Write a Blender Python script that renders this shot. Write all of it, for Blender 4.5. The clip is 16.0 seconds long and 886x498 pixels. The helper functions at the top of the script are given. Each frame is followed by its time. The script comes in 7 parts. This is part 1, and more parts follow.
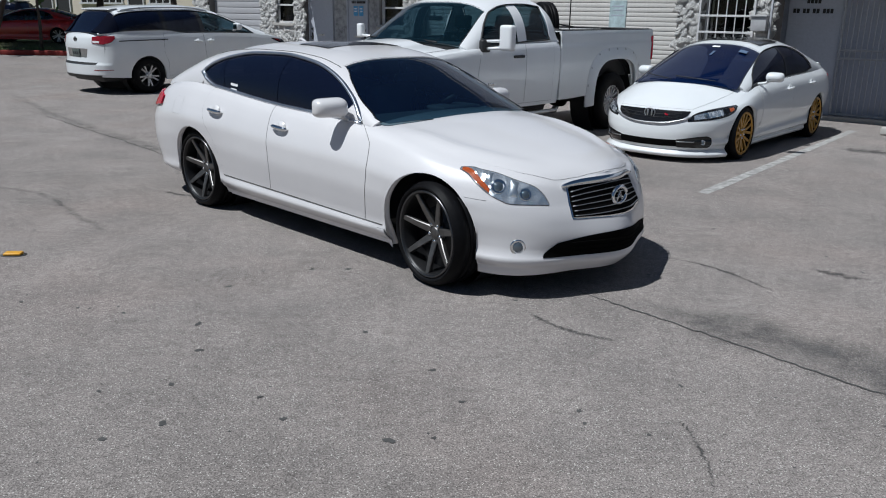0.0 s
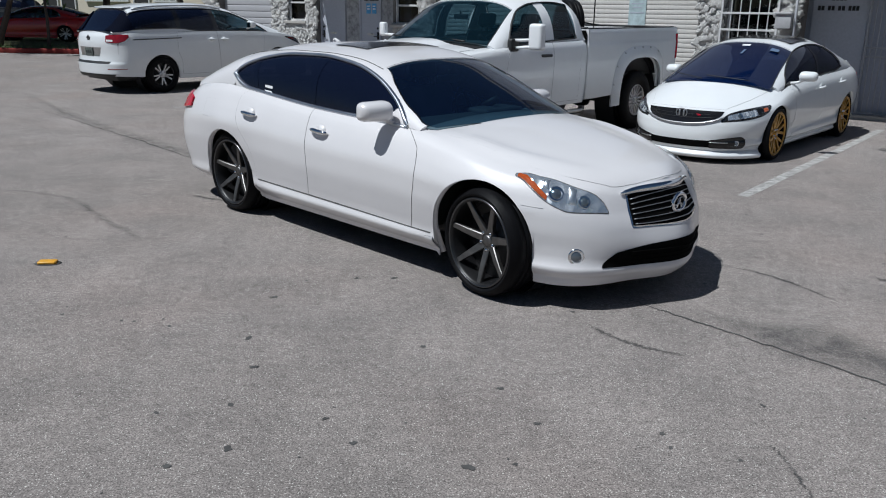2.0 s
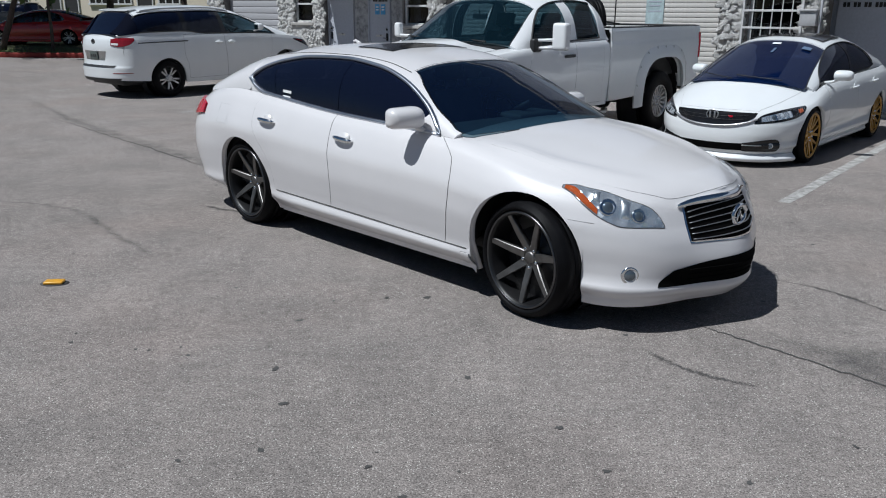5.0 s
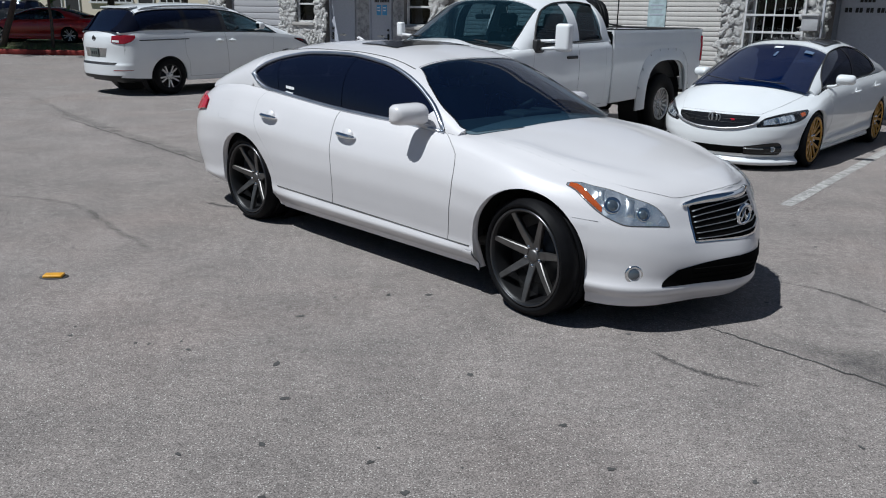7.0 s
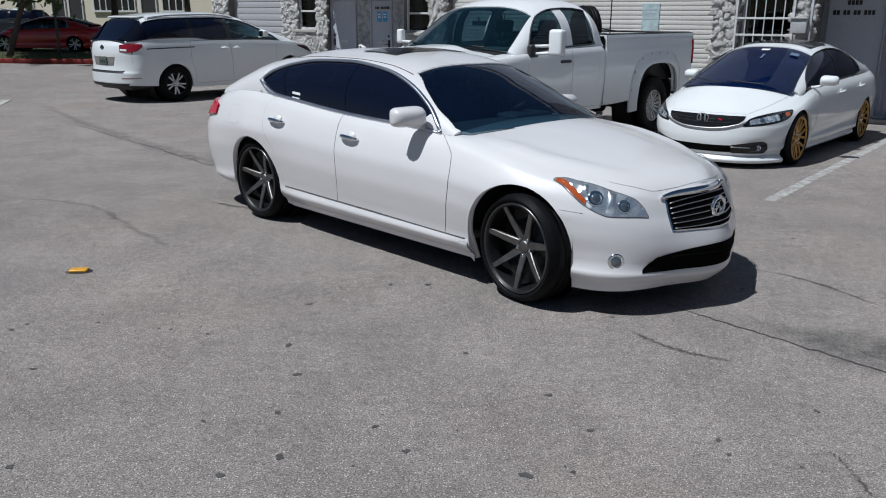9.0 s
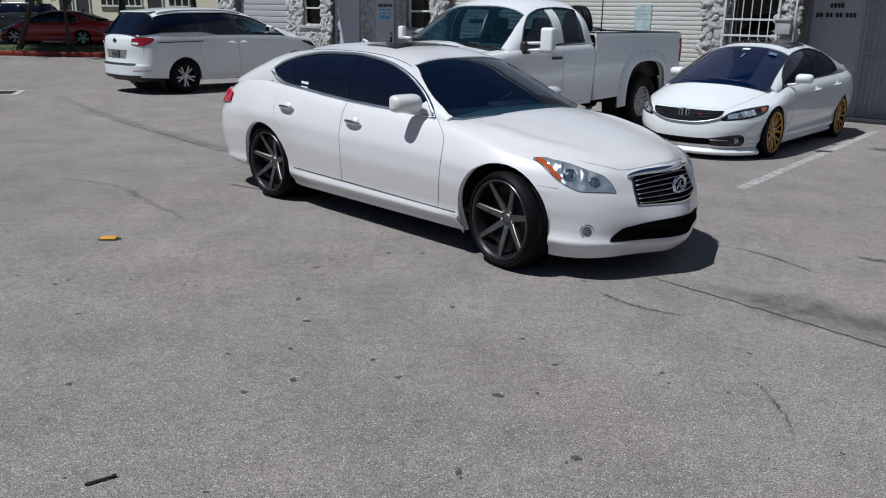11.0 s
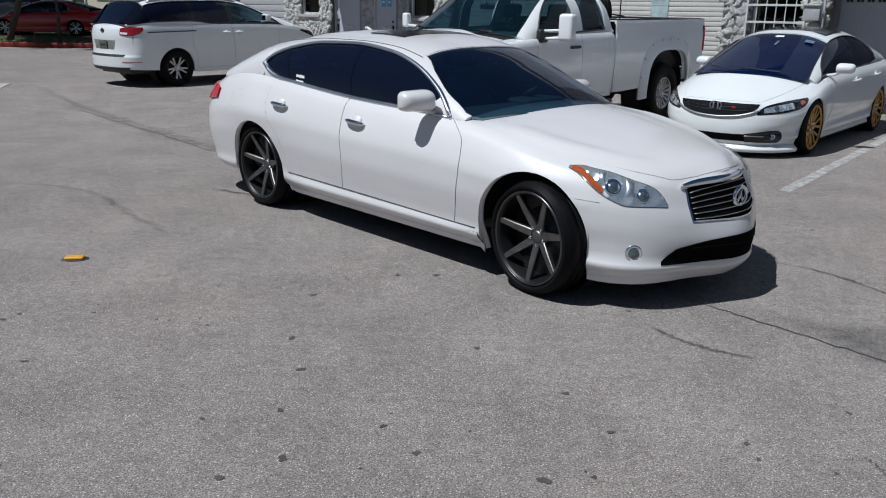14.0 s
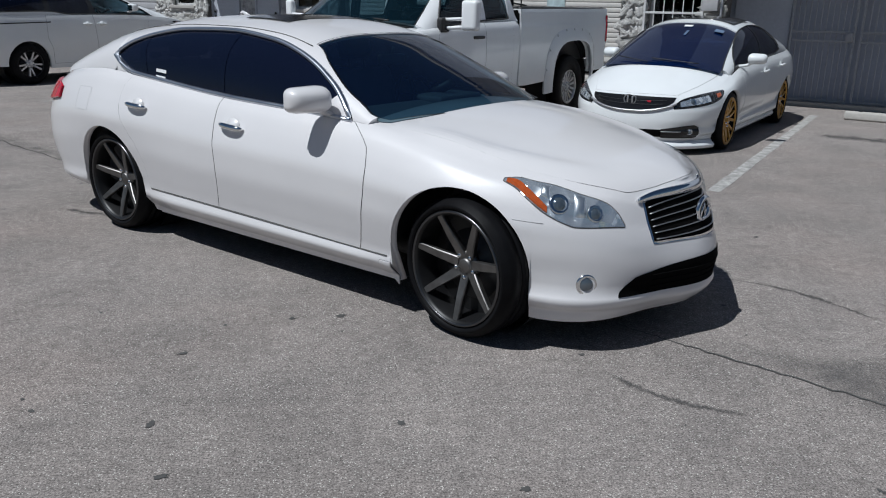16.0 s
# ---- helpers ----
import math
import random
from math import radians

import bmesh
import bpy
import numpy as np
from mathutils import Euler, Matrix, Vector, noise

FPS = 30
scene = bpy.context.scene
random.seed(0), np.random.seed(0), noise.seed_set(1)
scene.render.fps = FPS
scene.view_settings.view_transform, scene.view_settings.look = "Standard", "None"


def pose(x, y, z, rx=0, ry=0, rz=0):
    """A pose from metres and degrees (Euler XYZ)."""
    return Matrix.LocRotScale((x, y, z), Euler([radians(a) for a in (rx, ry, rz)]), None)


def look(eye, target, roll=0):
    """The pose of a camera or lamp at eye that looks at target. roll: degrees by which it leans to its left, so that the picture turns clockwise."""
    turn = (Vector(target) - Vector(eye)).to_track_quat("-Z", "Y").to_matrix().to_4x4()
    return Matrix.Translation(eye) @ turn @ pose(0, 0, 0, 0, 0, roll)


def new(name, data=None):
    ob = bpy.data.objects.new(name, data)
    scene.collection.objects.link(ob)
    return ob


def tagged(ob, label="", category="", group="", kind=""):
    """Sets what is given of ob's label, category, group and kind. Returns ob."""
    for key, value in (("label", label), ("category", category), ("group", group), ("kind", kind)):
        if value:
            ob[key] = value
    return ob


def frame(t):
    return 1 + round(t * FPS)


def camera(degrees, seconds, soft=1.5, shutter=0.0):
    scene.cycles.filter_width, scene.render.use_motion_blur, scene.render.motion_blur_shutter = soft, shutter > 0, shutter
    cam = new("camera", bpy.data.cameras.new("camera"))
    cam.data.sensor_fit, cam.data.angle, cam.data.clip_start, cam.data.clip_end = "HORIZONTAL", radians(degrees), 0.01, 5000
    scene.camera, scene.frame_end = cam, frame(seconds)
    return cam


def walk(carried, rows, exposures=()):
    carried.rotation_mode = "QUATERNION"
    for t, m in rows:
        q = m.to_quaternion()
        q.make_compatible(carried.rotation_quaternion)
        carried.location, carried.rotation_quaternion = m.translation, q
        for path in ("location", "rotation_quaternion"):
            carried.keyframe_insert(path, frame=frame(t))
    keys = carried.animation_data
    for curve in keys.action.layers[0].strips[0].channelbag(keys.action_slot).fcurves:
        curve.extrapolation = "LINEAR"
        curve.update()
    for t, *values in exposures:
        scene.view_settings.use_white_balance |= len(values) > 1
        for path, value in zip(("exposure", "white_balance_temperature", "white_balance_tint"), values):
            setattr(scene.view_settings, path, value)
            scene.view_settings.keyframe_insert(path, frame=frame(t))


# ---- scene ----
cam = camera(58.3, 16.0, soft=1.05)
METRES, EYE, TILT, LEAN, TURN = 3.958, 1.5, 0.0, 0.0, 0.0
PATH = [
    (0, (0.15, 0.011, 1.649), (0.093, 1.927, 1.08), 0.9),
    (0.5, (0.043, -0.008, 1.662), (-0.014, 1.908, 1.092), 0.9),
    (1, (-0.028, 0.01, 1.682), (-0.087, 1.926, 1.11), 0.8),
    (1.5, (-0.09, 0.045, 1.68), (-0.15, 1.96, 1.108), 0.8),
    (2, (-0.163, 0.183, 1.668), (-0.224, 2.097, 1.091), 0.8),
    (2.5, (-0.21, 0.332, 1.664), (-0.272, 2.246, 1.085), 0.7),
    (3, (-0.26, 0.403, 1.659), (-0.322, 2.317, 1.082), 0.7),
    (3.5, (-0.367, 0.493, 1.66), (-0.429, 2.407, 1.082), 0.9),
    (4, (-0.465, 0.525, 1.652), (-0.529, 2.439, 1.076), 0.7),
    (4.5, (-0.433, 0.539, 1.648), (-0.499, 2.454, 1.075), 0.5),
    (4.7, (-0.385, 0.551, 1.651), (-0.456, 2.465, 1.076), 0.3),
    (6.8, (-0.351, 0.574, 1.62), (-0.415, 2.49, 1.048), 0.9),
    (7, (-0.401, 0.573, 1.612), (-0.466, 2.489, 1.044), 1.0),
    (7.5, (-0.503, 0.569, 1.621), (-0.569, 2.486, 1.053), 0.8),
    (8, (-0.527, 0.527, 1.635), (-0.594, 2.445, 1.069), 0.6),
    (8.5, (-0.443, 0.369, 1.648), (-0.513, 2.287, 1.088), 0.4),
    (9, (-0.357, 0.21, 1.643), (-0.429, 2.129, 1.085), 0.4),
    (9.5, (-0.329, 0.048, 1.628), (-0.401, 1.968, 1.071), 0.6),
    (9.7, (-0.311, -0.054, 1.627), (-0.391, 1.867, 1.074), 0.6),
    (11.8, (-0.272, -0.454, 1.64), (-0.34, 1.462, 1.072), 1.2),
    (12, (-0.293, -0.415, 1.631), (-0.366, 1.501, 1.062), 0.8),
    (12.5, (-0.349, -0.271, 1.624), (-0.422, 1.643, 1.048), 0.7),
    (13, (-0.352, -0.001, 1.618), (-0.427, 1.911, 1.035), 0.6),
    (13.5, (-0.354, 0.165, 1.613), (-0.429, 2.076, 1.03), 0.7),
    (14, (-0.411, 0.388, 1.597), (-0.486, 2.299, 1.011), 0.8),
    (14.5, (-0.471, 0.609, 1.577), (-0.547, 2.52, 0.992), 0.7),
    (15, (-0.459, 0.874, 1.546), (-0.41, 2.785, 0.956), 0.8),
    (15.5, (-0.461, 1.115, 1.53), (-0.35, 3.022, 0.939), 0.9),
    (16, (-0.499, 1.318, 1.504), (-0.308, 3.218, 0.911), 1.0),
]
walk(cam, [(t, look(eye, target, roll)) for t, eye, target, roll in PATH], [(0, -0.26, 5800, 6), (14.6, -0.27, 5800, 6), (16, -0.36, 5800, 6)])

# ---------------------------------------------------------------- world and light
SUN_TO = Vector((-0.489, -0.225, 1.0)).normalized()
SUN_EL = math.asin(SUN_TO.z)
world = bpy.data.worlds.new("sky")
scene.world = world
world.use_nodes = True
wn = world.node_tree.nodes
wn.clear()
sky = wn.new("ShaderNodeTexSky")
sky.sky_type = "NISHITA"
sky.sun_disc = False
sky.sun_elevation = SUN_EL
sky.sun_rotation = math.atan2(SUN_TO.x, SUN_TO.y)
sky.air_density, sky.dust_density, sky.ozone_density = 1.0, 0.15, 2.0
bg = wn.new("ShaderNodeBackground")
bg.inputs["Strength"].default_value = 0.033
wout = wn.new("ShaderNodeOutputWorld")
world.node_tree.links.new(sky.outputs[0], bg.inputs[0])
world.node_tree.links.new(bg.outputs[0], wout.inputs[0])
sun = new("sun", bpy.data.lights.new("sun", "SUN"))
sun.data.energy, sun.data.angle, sun.data.color = 5.1, radians(0.53), (1.0, 0.955, 0.90)
sun.matrix_world = look((0, 0, 30), Vector((0, 0, 30)) - SUN_TO)


# ---------------------------------------------------------------- materials
def nodes_of(name):
    m = bpy.data.materials.new(name)
    m.use_nodes = True
    nt = m.node_tree
    return m, nt, nt.nodes["Principled BSDF"]


def tex_noise(nt, scale, detail=4.0, rough=0.55, coord="Object"):
    c = nt.nodes.new("ShaderNodeTexCoord")
    n = nt.nodes.new("ShaderNodeTexNoise")
    n.inputs["Scale"].default_value = scale
    n.inputs["Detail"].default_value = detail
    n.inputs["Roughness"].default_value = rough
    nt.links.new(c.outputs[coord], n.inputs["Vector"])
    return n


def ramp(nt, src, *stops):
    r = nt.nodes.new("ShaderNodeValToRGB")
    els = r.color_ramp.elements
    while len(els) < len(stops):
        els.new(0.5)
    for e, (p, c) in zip(els, stops):
        e.position = p
        e.color = (*c, 1) if len(c) == 3 else c
    nt.links.new(src, r.inputs[0])
    return r


def mixc(nt, fac, a, b, mode="MIX"):
    m = nt.nodes.new("ShaderNodeMix")
    m.data_type, m.blend_type = "RGBA", mode
    for sock, val in ((m.inputs[0], fac), (m.inputs[6], a), (m.inputs[7], b)):
        if isinstance(val, (int, float)):
            sock.default_value = val
        elif isinstance(val, tuple):
            sock.default_value = (*val, 1)
        else:
            nt.links.new(val, sock)
    return m.outputs[2]


def bump(nt, bsdf, src, strength, dist):
    b = nt.nodes.new("ShaderNodeBump")
    b.inputs["Strength"].default_value, b.inputs["Distance"].default_value = strength, dist
    nt.links.new(src, b.inputs["Height"])
    nt.links.new(b.outputs[0], bsdf.inputs["Normal"])
    return b


def plain(name, col, rough=0.5, metal=0.0, coat=0.0, vary=0.12, scale=6.0, bumpy=0.0, fine=60.0):
    m, nt, p = nodes_of(name)
    n = tex_noise(nt, scale, 5)
    lo, hi = tuple(max(0, c * (1 - vary)) for c in col), tuple(min(1, c * (1 + vary)) for c in col)
    nt.links.new(ramp(nt, n.outputs[0], (0.3, lo), (0.7, hi)).outputs[0], p.inputs["Base Color"])
    r = nt.nodes.new("ShaderNodeMapRange")
    r.inputs[3].default_value, r.inputs[4].default_value = max(0, rough - 0.06), min(1, rough + 0.08)
    nt.links.new(n.outputs[0], r.inputs[0])
    nt.links.new(r.outputs[0], p.inputs["Roughness"])
    p.inputs["Metallic"].default_value = metal
    p.inputs["Coat Weight"].default_value = coat
    p.inputs["Coat Roughness"].default_value = 0.04
    if bumpy:
        f = tex_noise(nt, fine, 6)
        bump(nt, p, f.outputs[0], bumpy, 0.01)
    return m


def car_paint(name, col, flake=0.03, rough=0.38):
    m, nt, p = nodes_of(name)
    dust = tex_noise(nt, 2.2, 6, 0.6)
    grain = tex_noise(nt, 900, 2)
    base = ramp(nt, dust.outputs[0], (0.3, tuple(c * 0.96 for c in col)), (0.7, col)).outputs[0]
    fl = ramp(nt, grain.outputs[0], (0.35, (1 - flake,) * 3), (0.65, (1.0,) * 3)).outputs[0]
    nt.links.new(mixc(nt, 1.0, base, fl, "MULTIPLY"), p.inputs["Base Color"])
    p.inputs["Roughness"].default_value = rough
    p.inputs["Coat Weight"].default_value = 0.8
    r = nt.nodes.new("ShaderNodeMapRange")
    r.inputs[3].default_value, r.inputs[4].default_value = 0.03, 0.12
    nt.links.new(dust.outputs[0], r.inputs[0])
    nt.links.new(r.outputs[0], p.inputs["Coat Roughness"])
    return m


def tinted_glass(name, tint, film=0.0, sky_film_col=(0.03, 0.036, 0.08)):
    """Thin tinted pane: see-through by its tint, glossier at a glance; film mixes in navy colour for reflected sky."""
    m = bpy.data.materials.new(name)
    m.use_nodes = True
    nt = m.node_tree
    nt.nodes.clear()
    out = nt.nodes.new("ShaderNodeOutputMaterial")
    tr = nt.nodes.new("ShaderNodeBsdfTransparent")
    tr.inputs[0].default_value = (*tint, 1)
    body = tr.outputs[0]
    if film:
        df = nt.nodes.new("ShaderNodeBsdfDiffuse")
        df.inputs[0].default_value = (*sky_film_col, 1)
        fm = nt.nodes.new("ShaderNodeMixShader")
        fm.inputs[0].default_value = film
        nt.links.new(tr.outputs[0], fm.inputs[1])
        nt.links.new(df.outputs[0], fm.inputs[2])
        body = fm.outputs[0]
    gl = nt.nodes.new("ShaderNodeBsdfGlossy")
    gl.inputs["Roughness"].default_value = 0.02
    lw = nt.nodes.new("ShaderNodeLayerWeight")
    pw = nt.nodes.new("ShaderNodeMath")
    pw.operation = "POWER"
    nt.links.new(lw.outputs["Facing"], pw.inputs[0])
    pw.inputs[1].default_value = 5.0
    mr = nt.nodes.new("ShaderNodeMapRange")
    mr.inputs[3].default_value, mr.inputs[4].default_value = 0.034, 1.0
    nt.links.new(pw.outputs[0], mr.inputs[0])
    mx = nt.nodes.new("ShaderNodeMixShader")
    nt.links.new(mr.outputs[0], mx.inputs[0])
    nt.links.new(body, mx.inputs[1])
    nt.links.new(gl.outputs[0], mx.inputs[2])
    nt.links.new(mx.outputs[0], out.inputs[0])
    return m


def asphalt(name):
    m, nt, p = nodes_of(name)
    c = nt.nodes.new("ShaderNodeTexCoord")
    big = tex_noise(nt, 0.22, 5, 0.6)
    mid = tex_noise(nt, 1.7, 6, 0.62)
    fine = tex_noise(nt, 130, 4, 0.7)
    speck = nt.nodes.new("ShaderNodeTexVoronoi")
    speck.inputs["Scale"].default_value = 110
    nt.links.new(c.outputs["Object"], speck.inputs["Vector"])
    base = ramp(nt, big.outputs[0], (0.3, (0.242, 0.219, 0.206)), (0.72, (0.328, 0.298, 0.284))).outputs[0]
    base = mixc(nt, 0.75, base, ramp(nt, mid.outputs[0], (0.28, (0.70,) * 3), (0.75, (1.12, 1.1, 1.08))).outputs[0], "MULTIPLY")
    grit = tex_noise(nt, 48, 3, 0.6)
    base = mixc(nt, 0.65, base, ramp(nt, grit.outputs[0], (0.32, (0.66,) * 3), (0.68, (1.28,) * 3)).outputs[0], "MULTIPLY")
    base = mixc(nt, 0.9, base, ramp(nt, fine.outputs[0], (0.34, (0.26,) * 3), (0.66, (1.62,) * 3)).outputs[0], "MULTIPLY")
    # pale aggregate stones, told apart by their own random colour
    pick = ramp(nt, speck.outputs["Color"], (0.60, (0, 0, 0)), (0.72, (1, 1, 1))).outputs[0]
    near = ramp(nt, speck.outputs["Distance"], (0.20, (1, 1, 1)), (0.34, (0, 0, 0))).outputs[0]
    both = mixc(nt, 1.0, pick, near, "MULTIPLY")
    base = mixc(nt, both, base, (0.62, 0.60, 0.56))
    blot = tex_noise(nt, 14, 5, 0.7)
    base = mixc(nt, 0.6, base, ramp(nt, blot.outputs[0], (0.30, (0.62,) * 3), (0.52, (1.0,) * 3), (0.75, (1.22, 1.21, 1.2))).outputs[0], "MULTIPLY")
    # faint rusty wash
    rust = tex_noise(nt, 0.55, 4, 0.5)
    wash = ramp(nt, rust.outputs[0], (0.50, (0, 0, 0)), (0.70, (0.5,) * 3)).outputs[0]
    base = mixc(nt, wash, base, mixc(nt, 1.0, base, (1.05, 0.975, 0.945), "MULTIPLY"))
    nt.links.new(base, p.inputs["Base Color"])
    p.inputs["Roughness"].default_value = 0.88
    p.inputs["Specular IOR Level"].default_value = 0.06
    mix_h = mixc(nt, 0.5, fine.outputs[0], speck.outputs["Distance"])
    bump(nt, p, mix_h, 0.55, 0.006)
    return m


M_PEARL = car_paint("pearl_white_paint", (0.725, 0.708, 0.715))
M_WHITE = car_paint("white_paint", (0.78, 0.80, 0.81), 0.0)
M_FLEET = car_paint("fleet_white_paint", (0.86, 0.87, 0.88), 0.0, 0.42)
M_RED = car_paint("dark_red_paint", (0.46, 0.022, 0.026), 0.1)
M_DARKCAR = car_paint("black_paint", (0.006, 0.006, 0.008), 0.1)
M_TINT = tinted_glass("dark_window_tint", (0.018, 0.02, 0.03), 0.4, (0.011, 0.017, 0.046))
M_SHIELD = tinted_glass("windshield_glass", (0.24, 0.36, 0.42), 0.22, (0.010, 0.023, 0.068))
M_SHIELDT = tinted_glass("tinted_windshield_glass", (0.010, 0.022, 0.06), 0.5, (0.003, 0.014, 0.070))
M_CABGLASS = tinted_glass("cab_glass", (0.30, 0.42, 0.47), 0.2, (0.012, 0.04, 0.06))
M_LENS = tinted_glass("lamp_lens", (0.93, 0.95, 0.96))
M_CHROME = plain("chrome", (0.78, 0.79, 0.80), 0.09, 1.0, vary=0.03)
M_DULLCHROME = plain("satin_metal", (0.55, 0.55, 0.55), 0.28, 1.0, vary=0.08)
M_TRIM = plain("bright_window_trim", (0.55, 0.58, 0.64), 0.3, 1.0, vary=0.04)
M_BLACK = plain("black_plastic", (0.018, 0.018, 0.019), 0.5, vary=0.25, bumpy=0.05, fine=300)
M_GLOSSBLACK = plain("gloss_black", (0.012, 0.012, 0.013), 0.12, vary=0.1)
M_RUBBER_SPEC = 0.08
M_GAP = plain("panel_gap", (0.10, 0.098, 0.095), 0.8)
M_SEAM = plain("fine_panel_seam", (0.40, 0.40, 0.40), 0.7)
M_RUBBER = plain("tyre_rubber", (0.007, 0.007, 0.008), 0.48, vary=0.25, scale=9, bumpy=0.08, fine=220)
M_RUBBER.node_tree.nodes["Principled BSDF"].inputs["Specular IOR Level"].default_value = M_RUBBER_SPEC
M_DARKMETAL = plain("dark_metal", (0.06, 0.06, 0.062), 0.5, 0.6)
M_VOID = plain("deep_shadow_mesh", (0.004, 0.004, 0.004), 0.95)
M_VOID.node_tree.nodes["Principled BSDF"].inputs["Specular IOR Level"].default_value = 0.05
M_NAVY = plain("navy_black_film", (0.003, 0.0045, 0.012), 0.8, vary=0.1)
M_NAVY.node_tree.nodes["Principled BSDF"].inputs["Specular IOR Level"].default_value = 0.03
M_SLAT = plain("smoked_chrome", (0.42, 0.42, 0.44), 0.38, 0.9, vary=0.05)
M_PROJ = plain("projector_glass", (0.16, 0.19, 0.22), 0.08, 0.6, coat=1.0)
M_GUNMETAL = plain("brushed_gunmetal", (0.185, 0.18, 0.176), 0.46, 1.0, vary=0.18, scale=20)
M_RIMBLACK = plain("rim_black", (0.008, 0.008, 0.009), 0.42, 0.2, vary=0.2)
M_DARKLIP = plain("dark_polished_lip", (0.12, 0.12, 0.125), 0.3, 1.0, vary=0.1)
M_GOLD = plain("bronze_gold_rim", (0.46, 0.25, 0.045), 0.34, 0.55, vary=0.15, scale=14)
M_ALLOY = plain("silver_alloy", (0.55, 0.55, 0.56), 0.3, 0.85, vary=0.1)
M_AMBER = plain("amber_reflector", (0.48, 0.085, 0.012), 0.18, coat=1.0, vary=0.2, scale=90)
M_REDLAMP = plain("red_lamp", (0.56, 0.008, 0.03), 0.14, coat=0.5, vary=0.2, scale=40)
M_CLEARLAMP, lamp_nt, lamp_p = nodes_of("lamp_reflector")
lamp_p.inputs["Base Color"].default_value = (0.92, 0.94, 0.96, 1)
lamp_p.inputs["Metallic"].default_value, lamp_p.inputs["Roughness"].default_value = 0.76, 0.16
lamp_c = lamp_nt.nodes.new("ShaderNodeTexCoord")
lamp_v = lamp_nt.nodes.new("ShaderNodeTexVoronoi")
lamp_v.inputs["Scale"].default_value = 13
lamp_nt.links.new(lamp_c.outputs["Object"], lamp_v.inputs["Vector"])
bump(lamp_nt, lamp_p, lamp_v.outputs["Distance"], 0.7, 0.03)
M_GLARE_FACET = plain("bright_glare_facet", (0.86, 0.88, 0.90), 0.3, 0.9, vary=0.1, scale=40)
M_TAILDARK = plain("dark_red_lamp", (0.25, 0.006, 0.012), 0.14, coat=1.0, vary=0.2, scale=40)
M_SEAT = plain("tan_leather", (0.30, 0.26, 0.22), 0.55, vary=0.15, bumpy=0.1)
M_SEATDARK = plain("dark_cloth", (0.045, 0.045, 0.048), 0.85, vary=0.2, bumpy=0.1)
M_DASH = plain("dash_vinyl", (0.14, 0.145, 0.15), 0.6, vary=0.15, bumpy=0.1)
M_BARS = plain("printed_mark", (0.02, 0.02, 0.022), 0.7)
M_TAG = plain("faded_tag", (0.10, 0.15, 0.24), 0.4)
M_PAPER = plain("white_sticker", (0.80, 0.80, 0.80), 0.5)


# ---------------------------------------------------------------- mesh helpers
def part(name, bm, material, parent=None, label="", smooth=True):
    """Links a bmesh as one mesh object; material may be a list of slots."""
    me = bpy.data.meshes.new(name)
    bmesh.ops.recalc_face_normals(bm, faces=bm.faces) if bm.tag_recalc else None
    for f in bm.faces:
        f.smooth = smooth
    bm.bm.to_mesh(me)
    bm.bm.free()
    for m in (material if isinstance(material, (list, tuple)) else [material]):
        me.materials.append(m)
    ob = new(name, me)
    if parent is not None:
        ob.parent = parent
    if label:
        tagged(ob, label)
    return ob


